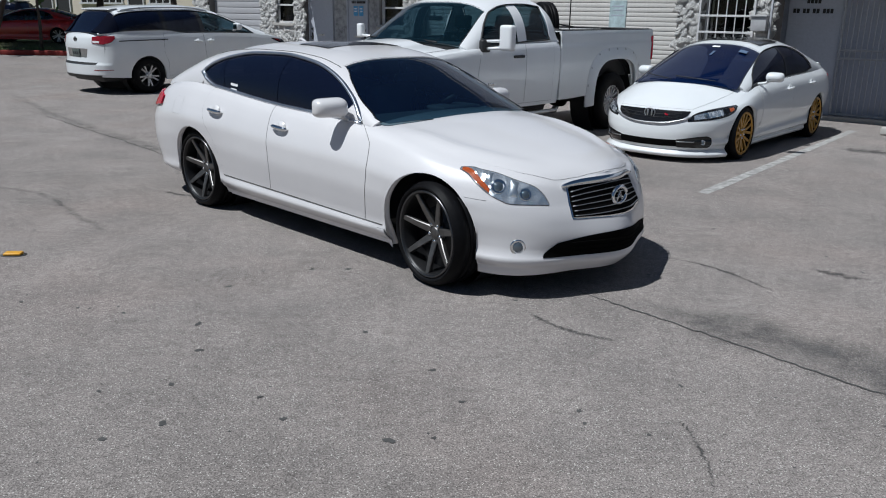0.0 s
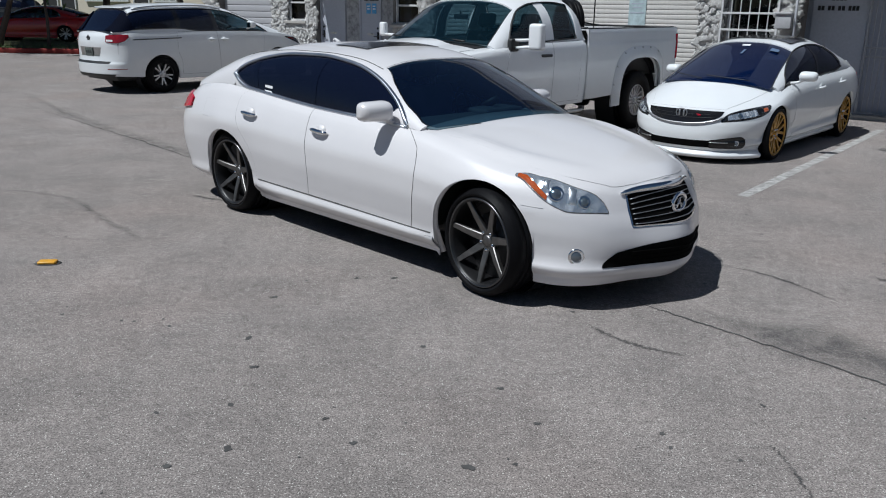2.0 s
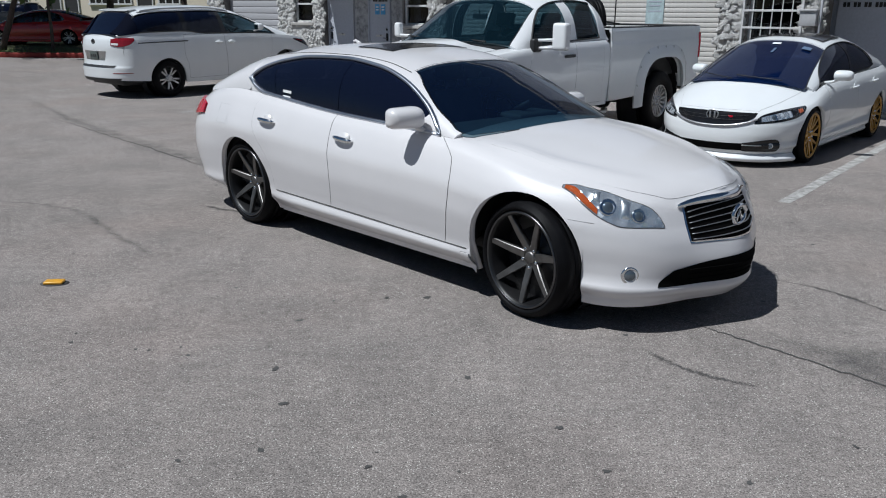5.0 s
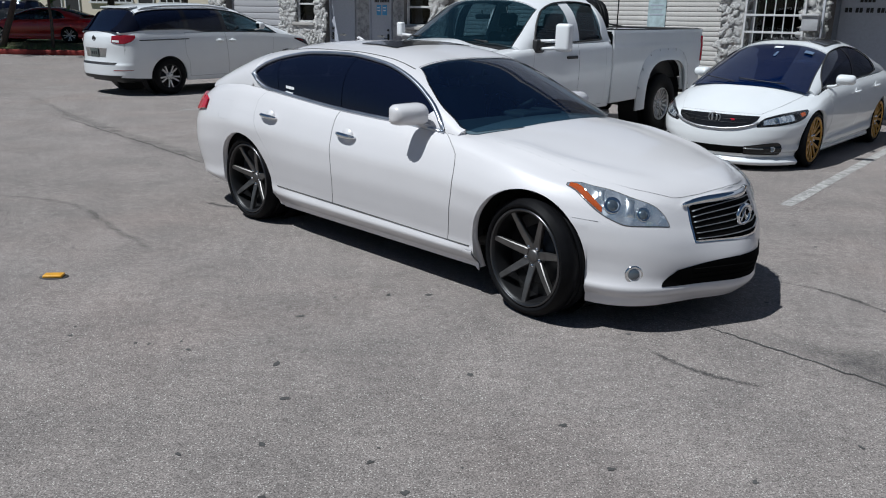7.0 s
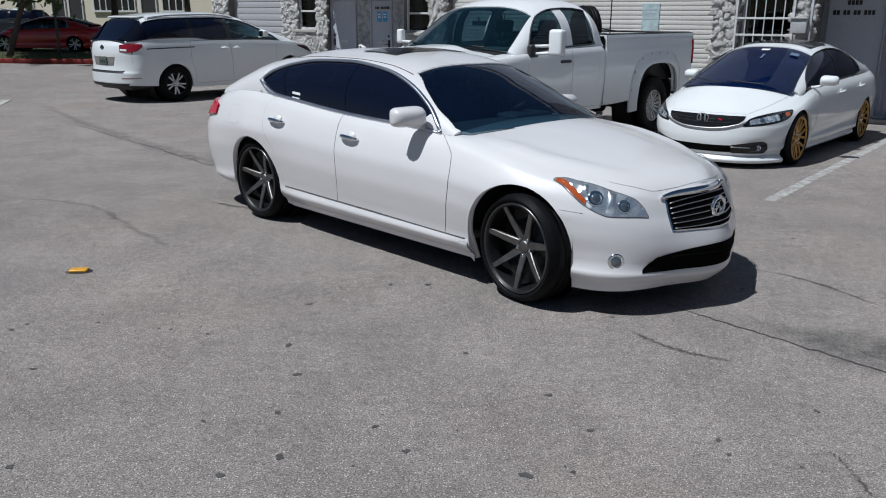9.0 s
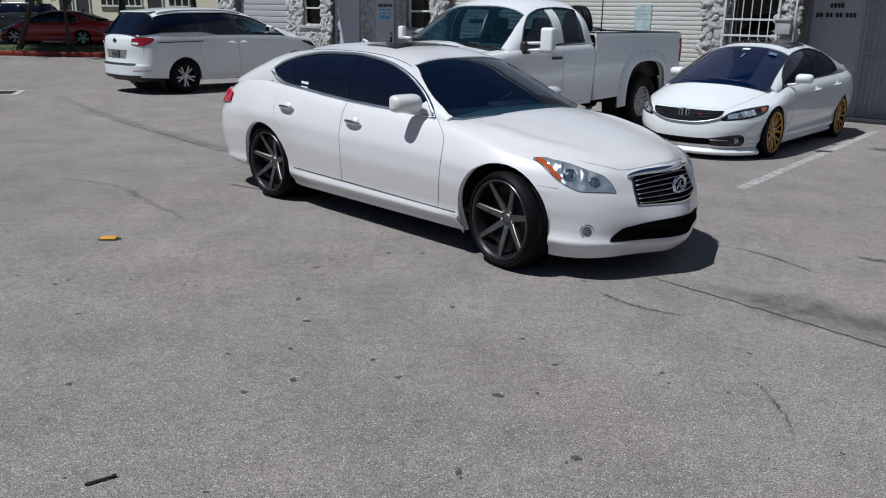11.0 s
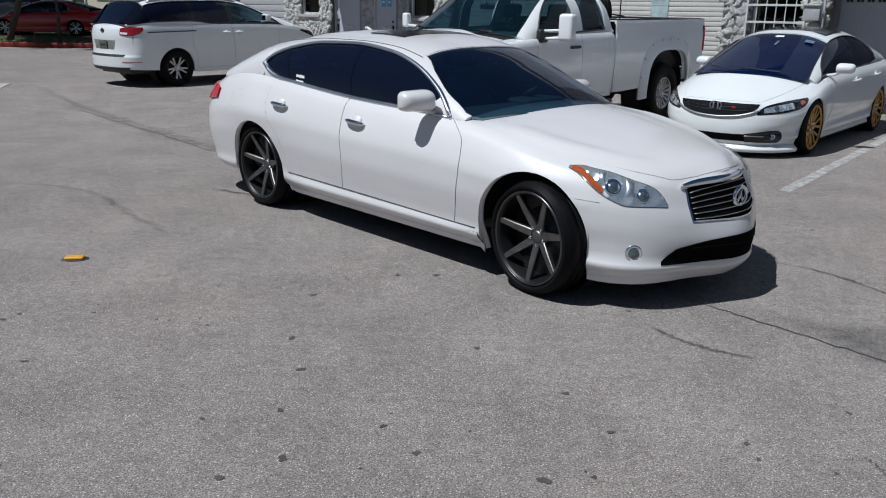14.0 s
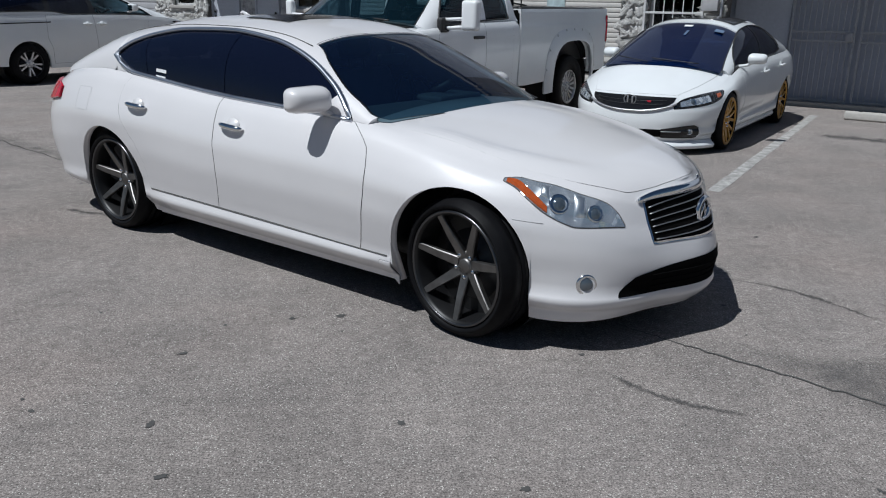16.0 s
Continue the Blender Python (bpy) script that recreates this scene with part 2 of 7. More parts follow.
class B:
    """A bmesh with small building helpers."""

    def __init__(self):
        self.bm = bmesh.new()
        self.tag_recalc = False

    @property
    def faces(self):
        return self.bm.faces

    def box(self, c, s, rot=None, bevel=0.0, seg=2, mi=0):
        m = Matrix.Translation(c) @ (rot.to_4x4() if rot else Matrix()) @ Matrix.Diagonal((*s, 1))
        r = bmesh.ops.create_cube(self.bm, size=1, matrix=m)
        vs = set(r["verts"])
        if bevel:
            es = [e for e in self.bm.edges if e.verts[0] in vs and e.verts[1] in vs]
            g = bmesh.ops.bevel(self.bm, geom=es, offset=bevel, segments=seg, profile=0.6, affect="EDGES")
            fs = [f for f in g["faces"]]
            if mi:
                for v in g["verts"]:
                    for f in v.link_faces:
                        f.material_index = mi
        elif mi:
            for v in vs:
                for f in v.link_faces:
                    f.material_index = mi
        return self

    def tube(self, pts, r, seg=8, closed=False, mi=0, flat=1.0, up=None, cap=True):
        """Sweeps a round (or flattened) section along points."""
        pts = [Vector(p) for p in pts]
        n = len(pts)
        rings = []
        for i, p in enumerate(pts):
            a = pts[i - 1] if (i or closed) else p
            b = pts[(i + 1) % n] if (i < n - 1 or closed) else p
            d = (b - a).normalized()
            u = Vector(up) if up else Vector((0, 0, 1))
            if abs(d.dot(u)) > 0.97:
                u = Vector((1, 0, 0))
            s = d.cross(u).normalized()
            w = s.cross(d)
            rr = r[i] if isinstance(r, (list, tuple)) else r
            rings.append([self.bm.verts.new(p + s * (math.cos(k) * rr) + w * (math.sin(k) * rr * flat))
                          for k in np.linspace(0, 2 * math.pi, seg, endpoint=False)])
        for i in range(n if closed else n - 1):
            a, b = rings[i], rings[(i + 1) % n]
            for k in range(seg):
                f = self.bm.faces.new((a[k], a[(k + 1) % seg], b[(k + 1) % seg], b[k]))
                f.material_index = mi
        if cap and not closed:
            for ring in (rings[0][::-1], rings[-1]):
                self.bm.faces.new(ring).material_index = mi
        return self

    def lathe(self, prof, seg=48, m=None, mi=0, axis="y"):
        """Turns (radius, offset) pairs about the y axis."""
        rings = []
        for r, o in prof:
            ring = []
            for k in np.linspace(0, 2 * math.pi, seg, endpoint=False):
                v = Vector((r * math.cos(k), o, r * math.sin(k)))
                ring.append(self.bm.verts.new(m @ v if m else v))
            rings.append(ring)
        for a, b in zip(rings, rings[1:]):
            for k in range(seg):
                f = self.bm.faces.new((a[k], a[(k + 1) % seg], b[(k + 1) % seg], b[k]))
                f.material_index = mi
        return self

    def disc(self, c, r, normal, seg=24, thick=0.004, mi=0, rx=None):
        n = Vector(normal).normalized()
        u = n.cross(Vector((0, 0, 1)))
        u = u.normalized() if u.length > 1e-4 else Vector((1, 0, 0))
        w = n.cross(u)
        c = Vector(c)
        top = [self.bm.verts.new(c + n * thick + u * (math.cos(k) * r) + w * (math.sin(k) * (rx or r))) for k in np.linspace(0, 2 * math.pi, seg, endpoint=False)]
        low = [self.bm.verts.new(v.co - n * thick) for v in top]
        self.bm.faces.new(top).material_index = mi
        for k in range(seg):
            self.bm.faces.new((low[k], low[(k + 1) % seg], top[(k + 1) % seg], top[k])).material_index = mi
        return self

    def grid(self, P, mi=0, back=False):
        """Faces over a 2D list of points; returns the vertices."""
        V = [[self.bm.verts.new(p) for p in row] for row in P]
        for i in range(len(V) - 1):
            for j in range(len(V[0]) - 1):
                q = [V[i][j], V[i + 1][j], V[i + 1][j + 1], V[i][j + 1]]
                if back:
                    q.reverse()
                try:
                    self.bm.faces.new(q).material_index = mi
                except ValueError:
                    pass
        return V

    def weld(self, d=0.0005):
        bmesh.ops.remove_doubles(self.bm, verts=self.bm.verts, dist=d)
        bmesh.ops.dissolve_degenerate(self.bm, edges=self.bm.edges, dist=1e-5)
        return self

    def turned(self, m):
        bmesh.ops.transform(self.bm, matrix=m, verts=self.bm.verts)
        return self


def curve(*pairs):
    """A smooth function through (x, y) pairs that does not overshoot."""
    pairs = sorted(pairs)
    xs, ys = np.array([p[0] for p in pairs], float), np.array([p[1] for p in pairs], float)
    h, d = np.diff(xs), np.diff(ys) / np.diff(xs)
    s = np.zeros(len(xs))
    s[0], s[-1] = d[0], d[-1]
    for i in range(1, len(xs) - 1):
        if d[i - 1] * d[i] > 0:
            a, b = 2 * h[i] + h[i - 1], h[i] + 2 * h[i - 1]
            s[i] = (a + b) / (a / d[i - 1] + b / d[i])

    def f(x):
        if x <= xs[0]:
            return float(ys[0])
        if x >= xs[-1]:
            return float(ys[-1])
        i = int(np.searchsorted(xs, x)) - 1
        t = (x - xs[i]) / h[i]
        return float(ys[i] * (1 + 2 * t) * (1 - t) ** 2 + ys[i + 1] * t * t * (3 - 2 * t)
                     + h[i] * (s[i] * t * (1 - t) ** 2 - s[i + 1] * t * t * (1 - t)))
    return f


def lerp(a, b, t):
    return a + (b - a) * t


def steps(n):
    return list(np.linspace(0, 1, n + 1))


def patch(b, fn, us, vs, lift=0.0025, gap=0.005, fold=0.0, out=None, mi=0, gap_mi=1, side=1, dome=0.0):
    """A panel on the surface fn(u, v), raised by lift, with a turned-down rim and, outside it, a dark joint of width gap.
    out: a point inside the body, to tell the outside. side -1 mirrors in y."""
    P = [[Vector(fn(u, v)) for v in vs] for u in us]
    nu, nv = len(us), len(vs)
    N = [[None] * nv for _ in us]
    for i in range(nu):
        for j in range(nv):
            du = P[min(i + 1, nu - 1)][j] - P[max(i - 1, 0)][j]
            dv = P[i][min(j + 1, nv - 1)] - P[i][max(j - 1, 0)]
            n = du.cross(dv)
            if n.length < 1e-9:
                n = P[i][j] - Vector(out)
            n.normalize()
            if n.dot(P[i][j] - Vector(out)) < 0:
                n = -n
            N[i][j] = n
    flip = Vector((1, side, 1))
    top = [[P[i][j] + N[i][j] * (lift + dome * (math.sin(math.pi * us[i]) * math.sin(math.pi * vs[j])) ** 0.5) for j in range(nv)] for i in range(nu)]
    turn = 0.0
    for i in range(nu - 1):
        for j in range(nv - 1):
            turn += (P[i + 1][j] - P[i][j]).cross(P[i][j + 1] - P[i][j]).dot(N[i][j])
    back = (turn < 0) != (side < 0)
    V = b.grid([[p * flip for p in row] for row in top], mi, back)
    rim = [(i, 0) for i in range(nu)] + [(nu - 1, j) for j in range(1, nv)] + [(i, nv - 1) for i in range(nu - 2, -1, -1)] + [(0, j) for j in range(nv - 2, 0, -1)]
    L = len(rim)
    low, outer = [], []
    cen = sum((p for row in P for p in row), Vector()) / (nu * nv)
    for k, (i, j) in enumerate(rim):
        n = N[i][j]
        low.append(b.bm.verts.new((P[i][j] + n * (min(0.0004, lift) - fold)) * flip))
        a, c = rim[k - 1], rim[(k + 1) % L]
        t = P[c[0]][c[1]] - P[a[0]][a[1]]
        o = t.cross(n)
        if o.length < 1e-9:
            o = P[i][j] - cen
        o.normalize()
        ii, jj = min(max(i, 1), nu - 2), min(max(j, 1), nv - 2)
        if o.dot(P[i][j] - P[ii][jj]) < 0 and (P[i][j] - P[ii][jj]).length > 1e-6:
            o = -o
        outer.append(b.bm.verts.new((P[i][j] + o * (gap(us[i], vs[j]) if callable(gap) else gap) + n * 0.0008) * flip))
    for k in range(L):
        i, j = rim[k]
        i2, j2 = rim[(k + 1) % L]
        for quad, idx in (((V[i][j], V[i2][j2], low[(k + 1) % L], low[k]), mi), ((low[k], low[(k + 1) % L], outer[(k + 1) % L], outer[k]), gap_mi)):
            if idx == gap_mi and not gap:
                continue
            try:
                f = b.bm.faces.new(quad)
                f.material_index = idx
            except ValueError:
                pass
        e = b.bm.edges.get((V[i][j], V[i2][j2]))
        if e:
            e.smooth = False
    b.tag_recalc = False
    return V


# ---------------------------------------------------------------- car body surface
class Shape:
    """A car's lower body: a plan outline, drawn in by front, rear and side profiles, with a shoulder and a top.
    x forward, y to the left, z up from the ground."""

    def __init__(self, xf, xr, W, x0f, x0r, pf, pr, F, R, S, zedge, sill, arches, ztop, crown=2.4, zs=0.2, flare=(), ridge=None, vee=0.0):
        self.xf, self.xr, self.W = xf, xr, W
        self.F, self.R, self.S, self.zedge, self.sill, self.ztop = F, R, S, zedge, sill, ztop
        self.arches, self.crown, self.zs, self.flare, self.ridge, self.vee = arches, crown, zs, flare, ridge, vee
        t = np.linspace(0, math.pi / 2, 500)
        fx, fy = x0f + (xf - x0f) * np.sin(t) ** (2 / pf), W * np.cos(t) ** (2 / pf)
        rx, ry = x0r - (x0r - xr) * np.sin(t) ** (2 / pr), W * np.cos(t) ** (2 / pr)
        mx = np.linspace(x0r, x0f, 500)[1:-1]
        self.x, self.y = np.concatenate([rx[::-1], mx, fx]), np.concatenate([ry[::-1], mx * 0 + W, fy])
        d = np.hypot(np.diff(self.x), np.diff(self.y))
        self.a = np.concatenate([[0], np.cumsum(d)]) / d.sum()
        gx, gy = np.gradient(self.x, self.a), np.gradient(self.y, self.a)
        g = np.hypot(gx, gy)
        self.nx, self.ny = -gy / g, gx / g

    def a_of(self, x):
        return float(np.interp(x, self.x, self.a))

    def master_x(self, a):
        return float(np.interp(a, self.a, self.x))

    def bottom(self, x):
        z = self.sill(x)
        for xw, zw, r, *p in self.arches:
            if abs(x - xw) < r:
                q = p[0] if p else 2.0
                z = max(z, zw + r * (1 - (abs(x - xw) / r) ** q) ** (1 / q))
        return z

    def at(self, a, z):
        """The side surface at perimeter a and height z."""
        x, y = float(np.interp(a, self.a, self.x)), float(np.interp(a, self.a, self.y))
        nx, ny = float(np.interp(a, self.a, self.nx)), float(np.interp(a, self.a, self.ny))
        ze = self.zedge(x)
        ins = nx * nx * (self.F(z) if nx > 0 else self.R(z)) + ny * ny * self.S((z - self.zs) / (ze - self.zs))
        if self.vee and nx > 0:
            ins += nx * nx * self.vee * (y / 0.4) ** 2 * math.exp(1 - (y / 0.4) ** 2)
        for xw, zw, sx, sz, h in self.flare:
            ins -= ny * ny * h * math.exp(-((x - xw) / sx) ** 2 - ((z - zw) / sz) ** 2)
        return Vector((x - nx * ins, max(0.0, y - ny * ins), z))

    def side(self, x, z):
        return self.at(self.a_of(x), z)

    def top(self, a, v):
        """From the shoulder (v 0) to the middle line (v 1)."""
        e = self.at(a, self.zedge(self.master_x(a)))
        y = e.y * (1 - v)
        zc = self.ztop(e.x)
        return Vector((e.x, y, zc + (e.z - zc) * (1 - v) ** self.crown + self.crest(e.x, 1 - v)))

    def crest(self, x, k):
        """The wing's raised crest: ridge holds its place across, its width, its height by x."""
        if not self.ridge:
            return 0.0
        k0, w, h = self.ridge
        return h(x) * math.exp(-((k - k0(x)) / w) ** 2) * (1 - min(1, k) ** 12)

    def on_top(self, x, y):
        """The top surface over the plan point (x, y)."""
        lo, hi = 0.0, 1.0
        for _ in range(18):
            a = 0.5 * (lo + hi)
            lo, hi = (a, hi) if self.at(a, self.zedge(self.master_x(a))).x < x else (lo, a)
        e = self.at(hi, self.zedge(self.master_x(hi)))
        k = min(1.0, abs(y) / max(e.y, 1e-6))
        zc = self.ztop(x)
        return Vector((x, y, zc + (e.z - zc) * k ** self.crown + self.crest(x, k)))

    def edge_x(self, y):
        """Where the front edge of the top lies at half width y."""
        lo, hi = self.a_of(0.5 * (self.xf + self.xr)), 1.0
        for _ in range(22):
            a = 0.5 * (lo + hi)
            lo, hi = (a, hi) if self.at(a, self.zedge(self.master_x(a))).y > y else (lo, a)
        return self.at(hi, self.zedge(self.master_x(hi))).x

    def nose(self, y, z, rear=False):
        lo, hi = (0.0, self.a_of(self.xr * 0.5 + self.xf * 0.5)) if rear else (self.a_of(0.5 * (self.xf + self.xr)), 1.0)
        for _ in range(22):
            mid = 0.5 * (lo + hi)
            yy = self.at(mid, z).y
            if (yy > y) == (not rear):
                lo = mid
            else:
                hi = mid
        p = self.at(0.5 * (lo + hi), z)
        return p

    def nose_a(self, y):
        """The perimeter station on the rear face at half width y."""
        lo, hi = 0.0, 0.3
        for _ in range(24):
            mid = 0.5 * (lo + hi)
            lo, hi = (mid, hi) if float(np.interp(mid, self.a, self.y)) < y else (lo, mid)
        return lo

    def stations(self):
        """Perimeter stations, dense on the wheel arches and the corners."""
        xs = set()
        for xw, zw, r, *p in self.arches:
            for k in np.linspace(0, math.pi, 29):
                xs.add(round(xw + r * 0.9999 * math.cos(k), 5))
            xs.add(xw - r - 0.0008), xs.add(xw + r + 0.0008)
        A = set(self.a_of(x) for x in xs)
        A |= set(np.linspace(0, 1, 90))
        A |= set(np.linspace(0.0, 0.22, 24)) | set(np.linspace(0.78, 1.0, 30))
        A = sorted(A)
        keep = [A[0]]
        for q in A[1:]:
            if q - keep[-1] > 1e-5:
                keep.append(q)
        keep[-1] = 1.0
        return keep

    def shell(self, b, cowl, deck, rows=22, lip=0.045, top_from=None):
        """The painted skin, both sides, with the top left open between deck and cowl."""
        A = self.stations()
        self.normals = {}

        def note(p, n, s):
            key = (round(p.x, 3), round(p.y * s, 3), round(p.z, 3))
            n = Vector((n.x, n.y * s, n.z))
            self.normals[key] = self.normals.get(key, Vector()) + n
        vs = [lerp(t, t * t * (3 - 2 * t), 0.35) for t in np.linspace(0, 1, rows)]
        for s in (1, -1):
            fl = Vector((1, s, 1))
            P = []
            for a in A:
                x = self.master_x(a)
                z0, z1 = self.bottom(x), self.zedge(x)
                col = [self.at(a, lerp(z0, z1, v)) for v in vs]
                n = Vector((float(np.interp(a, self.a, self.nx)), float(np.interp(a, self.a, self.ny)), 0))
                for q in col:
                    da = self.at(min(1, a + 0.002), q.z) - self.at(max(0, a - 0.002), q.z)
                    dz = self.at(a, min(z1, q.z + 0.006)) - self.at(a, q.z - 0.006)
                    w = dz.cross(da) if dz.cross(da).dot(n) > 0 else da.cross(dz)
                    if w.length > 1e-10:
                        note(q, w.normalized(), s)
                col.insert(0, col[0] - n * lip * (1 if col[0].y > lip else 0.2))
                P.append([p * fl for p in col])
            b.grid(P)
            for lo, hi in ((self.a_of(cowl) if cowl is not None else 2, 1.0), (0.0, self.a_of(deck) if deck is not None else -1)):
                sub = [a for a in A if lo <= a <= hi]
                if len(sub) > 1:
                    b.grid([[self.top(a, v) * fl for v in np.linspace(0, 1, 27)] for a in sub])
                    for a in sub:
                        for v in np.linspace(0, 1, 27):
                            p = self.top(a, v)
                            da = self.top(min(1, a + 0.002), v) - self.top(max(0, a - 0.002), v)
                            dv = self.top(a, min(1, v + 0.02)) - self.top(a, max(0, v - 0.02))
                            w = da.cross(dv)
                            if w.length > 1e-10:
                                w = w.normalized()
                                note(p, w if w.z > 0 else -w, s)
        b.weld()
        bmesh.ops.recalc_face_normals(b.bm, faces=b.bm.faces)
        return b


class Cabin:
    """The glasshouse over a Shape: sections that follow the roof line."""

    def __init__(self, shape, roof, n=2.6, lean=0.08, bow=0.18, x_bow=(1.2, 0.2), rbow=0.1, x_rbow=(-1.5, -2.2), inset=0.012, width=None, base=None):
        self.s, self.roof, self.n, self.lean, self.bow, self.xb = shape, roof, n, lean, bow, x_bow
        self.rbow, self.xrb, self.inset, self.width, self.base = rbow, x_rbow, inset, width, base

    def at(self, x, tau):
        e = self.s.side(x, self.s.zedge(x))
        yb = (self.width(x) if self.width else e.y) - self.inset
        zb = self.base(x) if self.base else e.z
        h = max(0.004, self.roof(x) - zb)
        tau = min(1.0, max(0.0, tau))
        r = max(0.0, 1 - tau ** self.n) ** (1 / self.n)
        y = yb * r * (1 - self.lean * tau)
        k = min(1, max(0, (x - self.xb[1]) / (self.xb[0] - self.xb[1])))
        kr = min(1, max(0, (self.xrb[0] - x) / (self.xrb[0] - self.xrb[1])))
        bx = (1 - (y / yb) ** 2)
        return Vector((x + self.bow * k * bx - self.rbow * kr * bx, y, zb + h * tau))

    def tau_of(self, r):
        return max(0.0, 1 - r ** self.n) ** (1 / self.n)


def smooth_body(ob, S):
    """Gives the body skin the true normals of its surface."""
    me = ob.data
    out = []
    for v in me.vertices:
        n = S.normals.get((round(v.co.x, 3), round(v.co.y, 3), round(v.co.z, 3)))
        out.append(n.normalized() if n is not None and n.length > 0.2 else v.normal.copy())
    me.normals_split_custom_set_from_vertices(out)


def smooth_hood(ob, S):
    """Gives a hood panel the true normals of the top surface under it."""
    out = []
    for v in ob.data.vertices:
        x, y = v.co.x, v.co.y
        q = y * 0.97 - math.copysign(0.004, y)
        p, dx, dy = S.on_top(x - 0.004, y), S.on_top(x - 0.016, y), S.on_top(x - 0.004, q)
        n = (dx - p).cross(dy - p)
        out.append((n if n.z > 0 else -n).normalized())
    ob.data.normals_split_custom_set_from_vertices(out)


def wheel(parent, x, y, r, rim_r, width, style, side, spokes=7, nuts=5, mats=None, steer=0.0):
    """A wheel with its tyre, barrel, spokes and hub; side is the sign of its outer face."""
    b = B()
    w = width
    prof = [(rim_r, -w * 0.42), (rim_r + 0.012, -w * 0.5), (r - 0.03, -w * 0.52), (r - 0.008, -w * 0.44), (r, -w * 0.30), (r, -w * 0.12), (r - 0.007, -w * 0.115), (r - 0.007, -w * 0.085),
            (r, -w * 0.08), (r, w * 0.08), (r - 0.007, w * 0.085), (r - 0.007, w * 0.115), (r, w * 0.12), (r, w * 0.30), (r - 0.008, w * 0.44), (r - 0.03, w * 0.52), (lerp(rim_r, r, 0.45), w * 0.545),
            (rim_r + 0.014, w * 0.52), (rim_r + 0.004, w * 0.48), (rim_r, w * 0.42)]
    b.lathe(prof, 64)
    tyre = part("tyre", b, M_RUBBER)
    rm, sm = mats
    b = B()
    b.lathe([(rim_r + 0.003, w * 0.47), (rim_r - 0.004, w * 0.50), (rim_r - 0.014, w * 0.49), (rim_r - 0.022, w * 0.40), (rim_r - 0.035, -w * 0.05), (rim_r - 0.03, -w * 0.42), (rim_r, -w * 0.44)], 64)
    b.lathe([(rim_r - 0.034, -w * 0.1), (0.0005, -w * 0.12)], 48)
    rim = part("rim", b, rm, tyre)
    if style == "twin":
        b = B()
        b.lathe([(rim_r + 0.004, w * 0.48), (rim_r - 0.002, w * 0.52), (rim_r - 0.016, w * 0.515), (rim_r - 0.024, w * 0.46)], 56)
        part("rim_lip", b, sm, tyre)
    b = B()
    bd = -w * 0.10 if style == "bar" else 0.0
    b.lathe([(rim_r * 0.62, -w * 0.02 + bd), (rim_r * 0.62, w * 0.02 + bd), (0.08, w * 0.03 + bd), (0.07, w * 0.10 + bd), (0.001, w * 0.1 + bd)], 40)
    part("brake_disc", b, M_DARKMETAL, tyre)
    if style == "bar":
        b = B()
        b.lathe([(rim_r + 0.002, w * 0.485), (rim_r - 0.001, w * 0.512), (rim_r - 0.008, w * 0.512), (rim_r - 0.012, w * 0.485)], 64)
        part("rim_lip", b, M_DARKLIP, tyre, "thin bright rim edge")
    # spokes
    R0, R1 = 0.045, rim_r - 0.012

    def bar(b, a0, a1, w0, w1, d0, d1, t=0.03):
        p0, p1 = Vector((R0 * math.cos(a0), 0, R0 * math.sin(a0))), Vector((R1 * math.cos(a1), 0, R1 * math.sin(a1)))
        d = (p1 - p0).normalized()
        s = Vector((-d.z, 0, d.x))
        ring = []
        for p, ww, dd in ((p0, w0, d0), (p0.lerp(p1, 0.5), (w0 + w1) / 2, (d0 + d1) / 2 + 0.004), (p1, w1, d1)):
            o = Vector((0, dd, 0))
            ring.append([b.bm.verts.new(p + o + s * q) for q in (-ww, -ww * 0.82, ww * 0.82, ww)])
            for q, k in zip((0, 1, 2, 3), (-0.006, 0, 0, -0.006)):
                ring[-1][q].co.y += k
            ring[-1] += [b.bm.verts.new(p + o + s * q + Vector((0, -t, 0))) for q in (ww * 0.9, -ww * 0.9)]
        for a, c in zip(ring, ring[1:]):
            for k in range(6):
                b.bm.faces.new((a[k], a[(k + 1) % 6], c[(k + 1) % 6], c[k]))
        for q in (ring[0], ring[-1]):
            b.bm.faces.new(q)
        bmesh.ops.recalc_face_normals(b.bm, faces=b.bm.faces)

    hd = -w * 0.24 if style == "bar" else 0.0
    for k in range(spokes):
        a = 2 * math.pi * k / spokes - math.pi / 2
        if style == "bar":
            b = B()
            bar(b, a, a, 0.025, 0.0165, w * 0.40 + hd, w * 0.44)
            part("spoke", b, sm, tyre, smooth=False)
        elif style == "twin":
            b = B()
            bar(b, a - 0.10, a + 0.30, 0.017, 0.016, w * 0.34, w * 0.46)
            bar(b, a + 0.10, a - 0.16, 0.017, 0.016, w * 0.33, w * 0.46)
            part("spoke", b, sm, tyre, smooth=False)
        else:
            b = B()
            bar(b, a - 0.12, a - 0.21, 0.015, 0.017, w * 0.30, w * 0.42)
            bar(b, a + 0.12, a + 0.21, 0.015, 0.017, w * 0.30, w * 0.42)
            part("spoke", b, sm, tyre, smooth=False)
    b = B()
    b.lathe([(0.074, w * 0.28 + hd), (0.07, w * 0.37 + hd), (0.045, w * 0.385 + hd), (0.036, w * 0.36 + hd), (0.034, w * 0.42 + hd), (0.03, w * 0.43 + hd), (0.0005, w * 0.432 + hd)], 32)
    part("hub_cap", b, sm, tyre)
